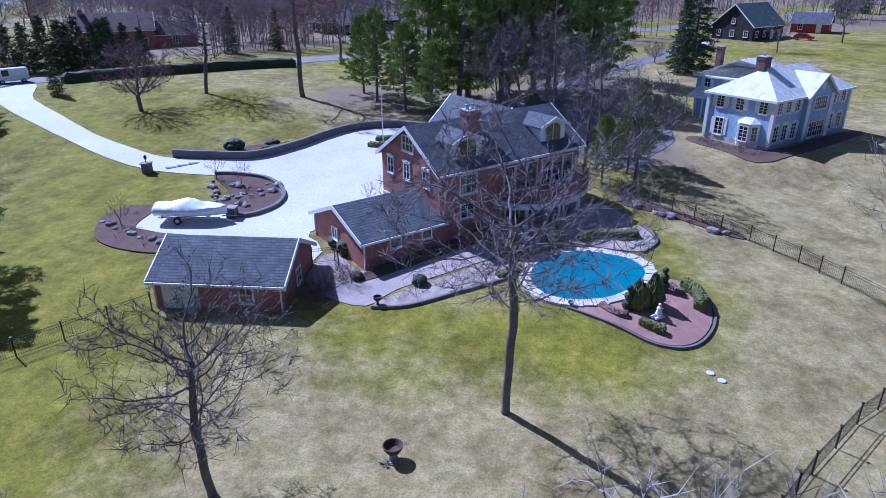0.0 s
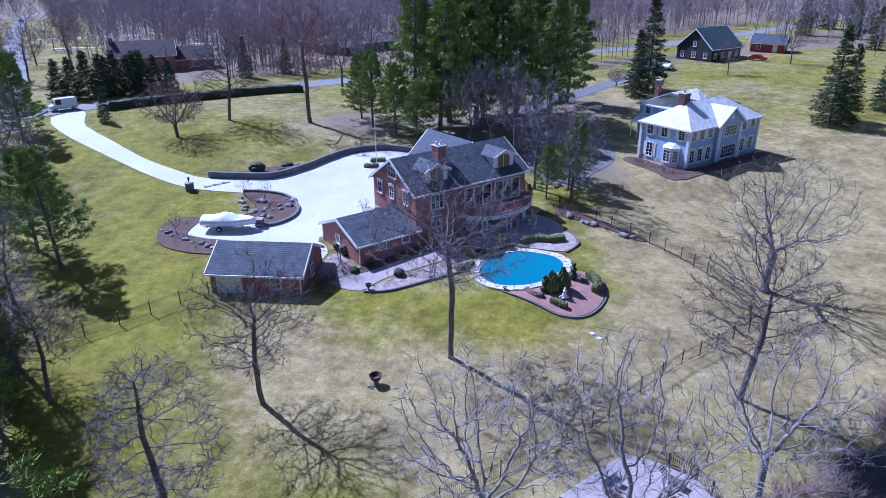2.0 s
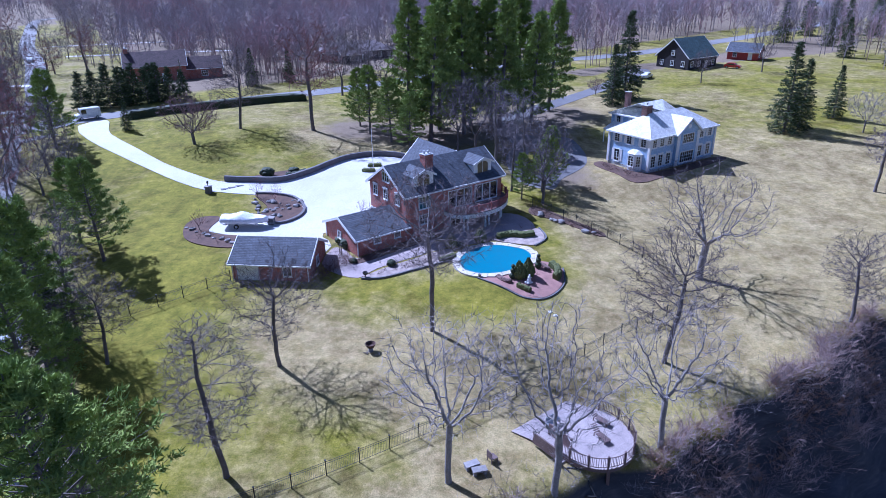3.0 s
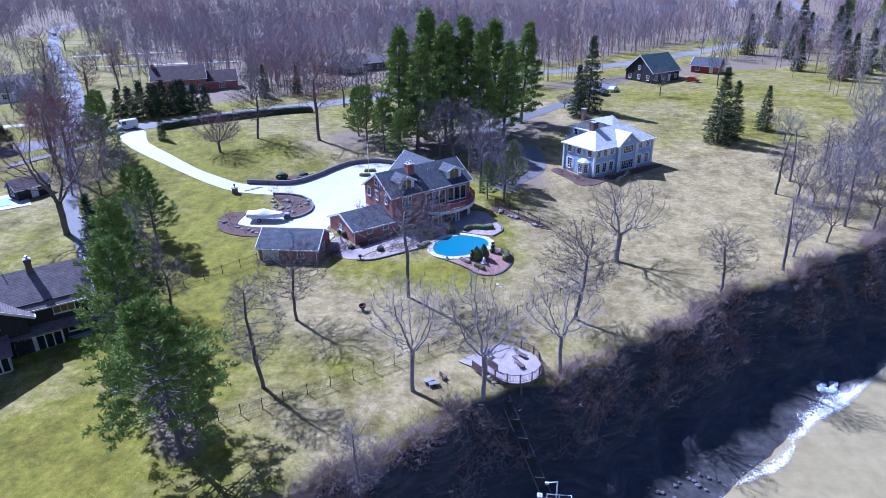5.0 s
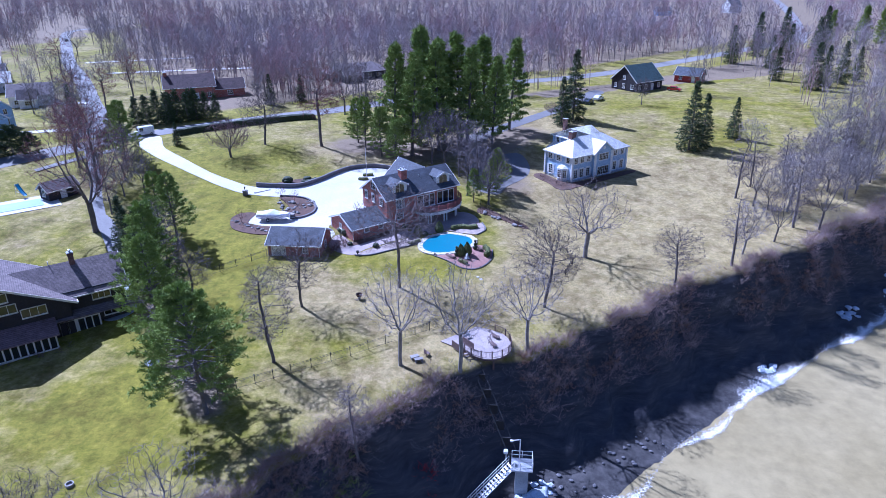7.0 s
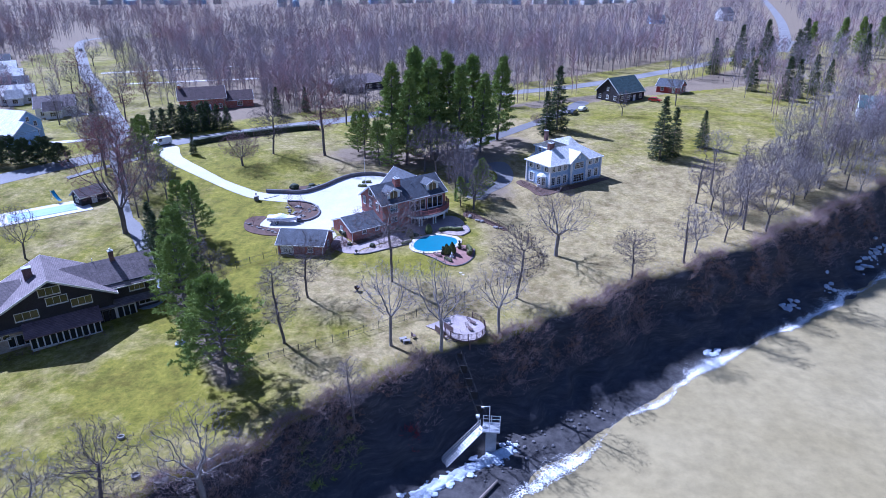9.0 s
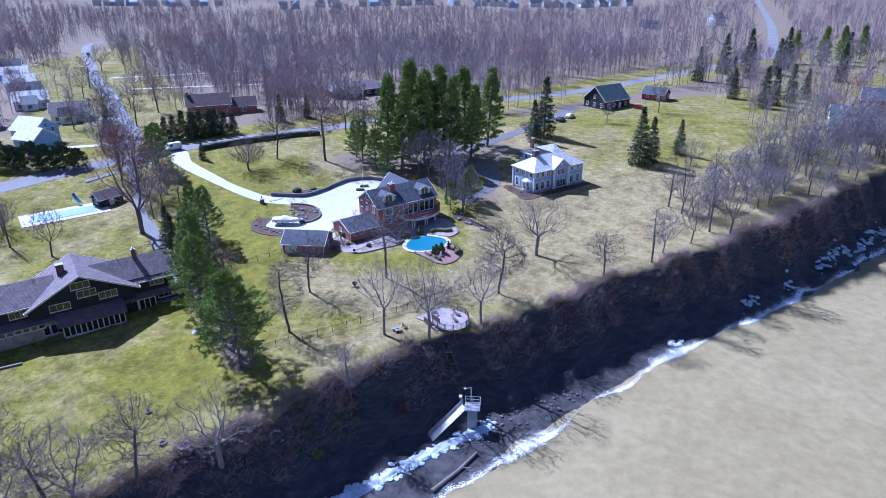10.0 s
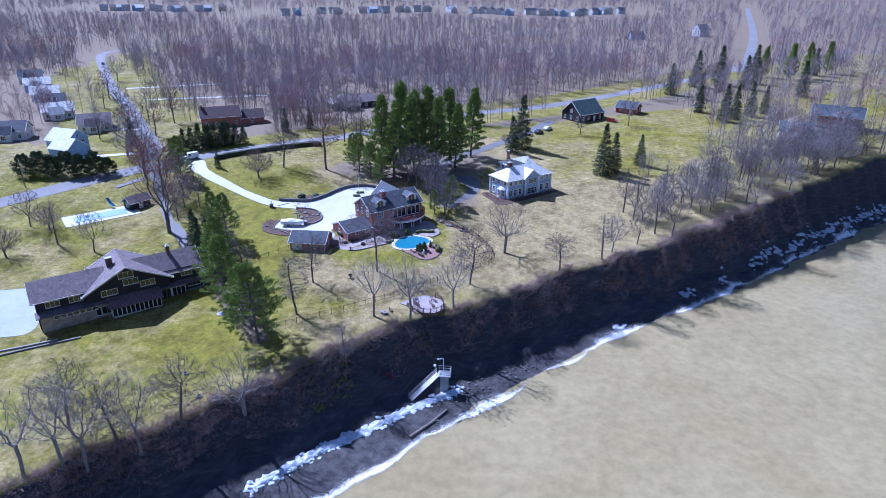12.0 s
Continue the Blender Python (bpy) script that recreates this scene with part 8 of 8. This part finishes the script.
def ice_and_foam():
    """Heaped ice along the foot of the bluff, broken surf and foam lines on the lake."""
    rng = random.Random(21)
    ice_spots = []
    line = [(-9.0, -29.5), (-4.5, -24.2), (0.0, -19.0), (5.0, -14.5), (11.3, -8.2), (17.0, -3.0), (20.8, 0.0), (22.6, 1.8)]
    for (ax, ay), (bx, by) in zip(line, line[1:]):
        n = int(math.hypot(bx - ax, by - ay) / 0.16)
        for i in range(n):
            for _ in range(2):
                u = rng.random()
                ice_spots.append((ax + (bx - ax) * u + rng.gauss(0, 0.6), ay + (by - ay) * u + rng.gauss(0, 0.6), rng.uniform(0.18, 0.55)))
    for s, n in ((62, 1.4), (63.5, 0.9), (88, 1.2), (90, 0.8), (103, 0.8)):
        for _ in range(7):
            x, y = along_shore(s + rng.gauss(0, 1.2), 15.0 + rng.gauss(0, 0.5))
            ice_spots.append((x, y, rng.uniform(0.3, 0.8)))
    for s in np.arange(118, 205, 0.35):
        x, y = along_shore(s + rng.gauss(0, 0.5), 14.2 + rng.gauss(0, 0.6))
        ice_spots.append((x, y, rng.uniform(0.3, 0.9)))
    bm = bmesh.new()
    for x, y, r in ice_spots:
        got = bmesh.ops.create_icosphere(bm, subdivisions=1, radius=1.0)
        a = rng.uniform(0, 6.28)
        for v in got["verts"]:
            k = rng.uniform(0.7, 1.25)
            px, py = v.co.x * r * k * 1.3, v.co.y * r * k
            v.co = Vector((x + px * math.cos(a) - py * math.sin(a), y + px * math.sin(a) + py * math.cos(a), max(ground_z(x, y), LAKE) - 0.02 + v.co.z * r * 0.55 * k))
    tagged(part("shore_ice", bm, M_ICE), "heaped dirty white ice, toned down for shade, along the foot of the bluff", "ice", kind="stuff")
    # continuous heaped ribbon under the loose blocks
    V, Q = [], []
    pts = curve_through(line, 14)
    for i, p in enumerate(pts):
        d = pts[min(i + 1, len(pts) - 1)] - pts[max(i - 1, 0)]
        side = Vector((-d[1], d[0])).normalized()
        half = (0.95 + 0.5 * noise.noise(Vector((i * 0.11, 3.0, 0)))) * min(1, 0.3 + i / 12, 0.3 + (len(pts) - 1 - i) / 8)
        for j in range(9):
            u = j / 4 - 1
            x, y = p[0] + side.x * u * half, p[1] + side.y * u * half
            z = max(ground_z(x, y), LAKE) + (1 - u * u) * (0.30 + 0.55 * noise.noise(Vector((x * 0.9, y * 0.9, 1)))) + 0.18 * noise.noise(Vector((x * 2.7, y * 2.7, 5)))
            V.append((x, y, z if abs(u) < 1 else z - 0.25))
        if i:
            Q += [(9 * i - 9 + j, 9 * i - 8 + j, 9 * i + 1 + j, 9 * i + j) for j in range(8)]
    tagged(soup("ice_ridge", V, Q, M_ICE), "long ridge of grounded white ice on the beach", "ice", kind="stuff")

    # lacy sheet of foam on the swell, dense at the crest and open at the edges
    V, Q, dense = [], [], []
    across = (-4.2, -2.6, -1.4, -0.5, 0.0, 0.4, 1.0, 2.2)
    crest = (0.0, 0.30, 0.52, 0.80, 1.0, 0.72, 0.30, 0.0)
    ss = np.arange(-62, 228, 0.6)
    for i, s in enumerate(ss):
        c = float(np.interp(s, SURF_S, SURF_N)) + 1.5 * noise.noise(Vector((s * 0.10, 8.0, 0))) + 0.5 * noise.noise(Vector((s * 0.35, 4.0, 0)))
        power = clamp(0.62 + 1.0 * noise.noise(Vector((s * 0.075, 2.0, 0))))
        for o, f in zip(across, crest):
            k = c + o * (0.55 + 0.7 * power)
            x, y = along_shore(s, k)
            w = noise.noise(Vector((s * 0.05, (k - 3) * 0.16, 7.0))) + 0.5 * noise.noise(Vector((s * 0.13, (k - 3) * 0.4, 2.0)))
            V.append((x, y, max(LAKE + 0.16 * w, ground_z(x, y)) + 0.08 + 0.10 * f * power))
            dense.append(f * (0.35 + 0.65 * power))
        if i:
            Q += [(8 * i - 8 + j, 8 * i - 7 + j, 8 * i + 1 + j, 8 * i + j) for j in range(7)]
    ob = soup("surf", V, Q, M_LACE)
    at = ob.data.attributes.new("foam", "FLOAT", "POINT")
    at.data.foreach_set("value", np.array(dense, np.float32))
    tagged(ob, "broken white surf along the lake edge", "surf", kind="stuff")
    bm = bmesh.new()
    rod(bm, (14.7, -13.6, -12.75), (18.0, -9.3, -12.7), 0.36, 0.30, 9)
    rod(bm, (18.0, -9.3, -12.7), (20.6, -5.2, -12.45), 0.30, 0.18, 9)
    rod(bm, (18.6, -8.6, -12.6), (19.9, -8.9, -12.1), 0.10, 0.05, 6)
    tagged(part("driftwood_log", bm, M_LOG), "long weathered driftwood log on the beach", "log")
    for _ in range(46):
        s = rng.uniform(10, 36)
        x, y = along_shore(s, rng.uniform(12.5, 17.5))
        bm = bmesh.new()
        r = rng.uniform(0.15, 0.42)
        rough_ball(bm, (0, 0, 0.1), r, rng, 1, (1, 0.8, 0.5), 0.25)
        ob = part("beach_rock", bm, M_BLOCK)
        ob.matrix_basis = pose(x, y, ground_z(x, y), 0, 0, rng.uniform(0, 360))
        tagged(ob, "dark wet rock on the beach", "rock", "beach rocks")


ice_and_foam()


def neighbour_pool():
    t = thing("neighbour_pool", "rectangular pool under a pale cover with concrete surround", "swimming pool", pose(-82.5, 51.6, 1.72, 0, 0, 43))
    bm = bmesh.new()
    box(bm, -9.8, 9.0, -4.6, 4.6, -0.6, 0.0)
    done("surround", bm, M_CONCRETE, t)
    bm = bmesh.new()
    box(bm, -7.2, 6.2, -2.6, 2.4, 0.0, 0.06)
    done("cover", bm, M_POOLWATER, t, "pale blue pool cover")
    s = thing("pool_slide", "blue plastic water slide beside the pool", "slide", pose(-84.0, 58.0, 2.0, 0, 0, 240))
    bm = bmesh.new()
    prev = None
    for i in range(9):
        u = i / 8
        c = [bm.verts.new((x, -1.6 + 3.2 * u, 0.35 + 1.9 * (1 - u) ** 1.6 + h)) for x, h in ((-0.4, 0.25), (-0.3, 0.0), (0.3, 0.0), (0.4, 0.25))]
        if prev:
            for k in range(3):
                bm.faces.new((prev[k], prev[k + 1], c[k + 1], c[k]))
        prev = c
    got = bmesh.ops.solidify(bm, geom=bm.faces[:], thickness=0.05)
    done("chute", bm, M_BLUE, s)
    for x in (-0.35, 0.35):
        bm = bmesh.new()
        rod(bm, (x, -2.2, -0.1), (x, -1.6, 2.3), 0.04)
        part("ladder_rail", bm, M_METAL, s)
    for i in range(6):
        bm = bmesh.new()
        rod(bm, (-0.35, -2.1 + 0.1 * i, 0.3 + 0.36 * i), (0.35, -2.1 + 0.1 * i, 0.3 + 0.36 * i), 0.03)
        part("rung", bm, M_METAL, s)


neighbour_pool()


def vehicle(name, label, paint, x, y, turn, L=4.5, W=1.8, H=1.5, van=False):
    t = thing(name, label, "van" if van else "car", on_ground(x, y, turn, 1.0, 0.06))
    bm = bmesh.new()
    hl, hw = L / 2, W / 2
    if van:
        side = [(-hl, 0.35), (hl, 0.35), (hl, 1.0), (hl - 0.7, 1.15), (hl - 1.0, H), (-hl, H)]
    else:
        side = [(-hl, 0.3), (hl, 0.3), (hl, 0.75), (hl - 1.1, 0.95), (hl - 1.9, H), (-hl + 0.9, H), (-hl, 0.95)]
    A, B = [bm.verts.new((a, -hw, z)) for a, z in side], [bm.verts.new((a, hw, z)) for a, z in side]
    bm.faces.new(A)
    bm.faces.new(B)
    for i in range(len(side)):
        bm.faces.new((A[i], A[(i + 1) % len(side)], B[(i + 1) % len(side)], B[i]))
    bmesh.ops.recalc_face_normals(bm, faces=bm.faces[:])
    bmesh.ops.bevel(bm, geom=bm.edges[:], offset=0.07, segments=2, affect="EDGES")
    part("body", bm, paint, t)
    for sgn in (-1, 1):
        bm = bmesh.new()
        x0, x1 = (hl - 1.9, hl - 0.95) if van else (-hl + 1.0, hl - 1.7)
        box(bm, x0, x1, sgn * hw - 0.012 - 0.01, sgn * hw + 0.012, 1.0 if not van else 1.15, H - 0.15)
        done("side_window", bm, M_GLASS, t)
    bm = bmesh.new()
    box(bm, (hl - 0.75) if van else (hl - 1.5), (hl - 0.72) if van else (hl - 1.35), -hw * 0.85, hw * 0.85, 1.1 if van else 1.0, H - 0.2)
    done("windscreen", bm, M_GLASS, t)
    for a in (-hl + 0.8, hl - 0.8):
        for sgn in (-1, 1):
            bm = bmesh.new()
            rod(bm, (a, sgn * (hw - 0.16), 0.31), (a, sgn * (hw + 0.02), 0.31), 0.32, None, 14)
            w = part("wheel", bm, M_TYRE, t)
            bm = bmesh.new()
            rod(bm, (a, sgn * (hw - 0.1), 0.31), (a, sgn * (hw + 0.03), 0.31), 0.18, None, 10)
            part("rim", bm, M_METAL, w)
    for sgn in (-1, 1):
        bm = bmesh.new()
        box(bm, hl - 0.02, hl + 0.03, sgn * hw * 0.7 - 0.15, sgn * hw * 0.7 + 0.15, 0.55, 0.7)
        done("headlight", bm, M_METAL, t)


vehicle("delivery_van", "white boxy delivery van on the country road", M_CARWHITE, -78.0, 96.5, 228, 4.6, 2.0, 2.2, True)
vehicle("parked_car", "white car parked on the asphalt drive", M_CARWHITE, 43.6, 154.8, 60)
vehicle("parked_car", "dark car parked beside the drive", M_CARDARK, 40.0, 149.0, 60)
vehicle("parked_car", "red car parked behind the barn house", M_CARRED, 71.0, 172.5, -30)
vehicle("parked_car", "white car parked on the side street", M_CARWHITE, -154.0, 182.5, 125)
vehicle("parked_car", "dark car on the side street bend", M_CARDARK, -243.0, 306.0, 125)
vehicle("parked_car", "dark car parked at a suburban house", M_CARDARK, -133.0, 138.0, 20)


def utility_poles():
    for i, (x, y, tall) in enumerate(((-71.0, 124.0, 9), (-33, 147, 9), (35.4, 204.4, 11), (48.8, 246, 11), (-97.0, 91.0, 9), (-118, 68, 9))):
        t = thing("utility_pole", "weathered wooden utility pole beside the road", "utility pole", on_ground(x, y, 40), "roadside poles")
        bm = bmesh.new()
        rod(bm, (0, 0, -0.3), (0, 0, tall), 0.16, 0.11, 8)
        part("pole", bm, M_LOG, t)
        bm = bmesh.new()
        box(bm, -0.06, 0.06, -1.2, 1.2, tall - 0.7, tall - 0.55)
        done("crossarm", bm, M_LOG, t)
    P = [Vector((x, y, ground_z(x, y) + h - 0.55)) for x, y, h in ((-118, 68, 9), (-97, 91, 9), (-71, 124, 9), (-33, 147, 9), (35.4, 204.4, 11))]
    wires = thing("power_lines", "thin overhead wires strung between the poles", "wires")
    for off in (-1.0, 1.0):
        for a, b in zip(P, P[1:]):
            V, Q = [], []
            for i in range(13):
                u = i / 12
                p = a.lerp(b, u) + Vector((-0.7 * off, 0.7 * off, -1.2 * 4 * u * (1 - u) * 0.6))
                V += [p + Vector(q) * 0.02 for q in ((-0.7, 0.7, -0.6), (0.7, -0.7, -0.6), (0, 0, 1))]
                if i:
                    Q += [(3 * i - 3 + k, 3 * i - 3 + (k + 1) % 3, 3 * i + (k + 1) % 3, 3 * i + k) for k in range(3)]
            soup("wire", V, Q, M_IRON, wires)


utility_poles()


def garden_walls():
    for line in ([(-66, -11.3), (-61, -8.6), (-56.2, -5.8)], [(-65.2, -12.8), (-60.4, -9.6), (-55.4, -6.6), (-52.2, -4.6)]):
        band("terrace_wall", line, 0.35, 0.28, M_STONE, "low broken stone edging below the dark house", "wall", 5)
    band("driveway_west", [(-90, 70.5), (-78, 86)], 3.0, 0.05, M_ROAD, "pale drive between hedges", "driveway", 3)
    band("driveway_street_a", [(-121, 138), (-135, 136)], 3.2, 0.09, M_CONCRETE, "pale concrete driveway to a suburban house", "driveway", 3)
    band("driveway_street_b", [(-150, 196), (-95, 214)], 3.0, 0.09, M_CONCRETE, "pale driveway running into the woods", "driveway", 3)
    band("driveway_street_c", [(-178, 224), (-120, 250)], 3.0, 0.09, M_CONCRETE, "pale lane running into the woods", "driveway", 3)
    band("driveway_pale_house", [(-98, 103), (-120, 92)], 3.0, 0.09, M_CONCRETE, "pale driveway to the light blue house", "driveway", 3)
    rng = np.random.default_rng(31)
    A = np.array([(-10.0 + 0.45 * i, 42.0 + 0.42 * i, 0) for i in range(18)]) + rng.normal(0, 0.3, (18, 3))
    B = np.array([(-7.5 + 0.42 * i, 38.9 + 0.27 * i, 0) for i in range(18)]) + rng.normal(0, 0.4, (18, 3))
    C = np.array([(-29.5, 60.2, 0), (-28, 59.5, 0), (-25, 58, 0), (-23.5, 56, 0), (-24.5, 54.2, 0), (-33.6, 51.5, 0), (-33.8, 51.2, 0), (-29, 45.6, 0), (-26.6, 46.2, 0), (-32, 47.2, 0), (10.7, 38.4, 0), (11.5, 38.0, 0), (11.0, 39.3, 0), (9.2, 37.4, 0), (9.5, 52.5, 0), (10.8, 52.0, 0), (-13.2, 38.9, 0), (-13.6, 40.6, 0), (-12.8, 42.0, 0)], float) + rng.normal(0, 0.3, (19, 3))
    D = np.array([(-60.5 + 0.62 * i, -6.2 + 0.5 * i, 0) for i in range(32)]) + rng.normal(0, 0.55, (32, 3))
    P = np.concatenate([A, B, C, D, D + (0.4, -0.5, 0)])
    P[:, 2] = height(P[:, 0], P[:, 1]) + 0.05
    brush("bed_shrubs", "brown leafless shrubs and dry perennials in the beds", P, rng, M_SHRUB, 44, 0.75, 0.018)


garden_walls()
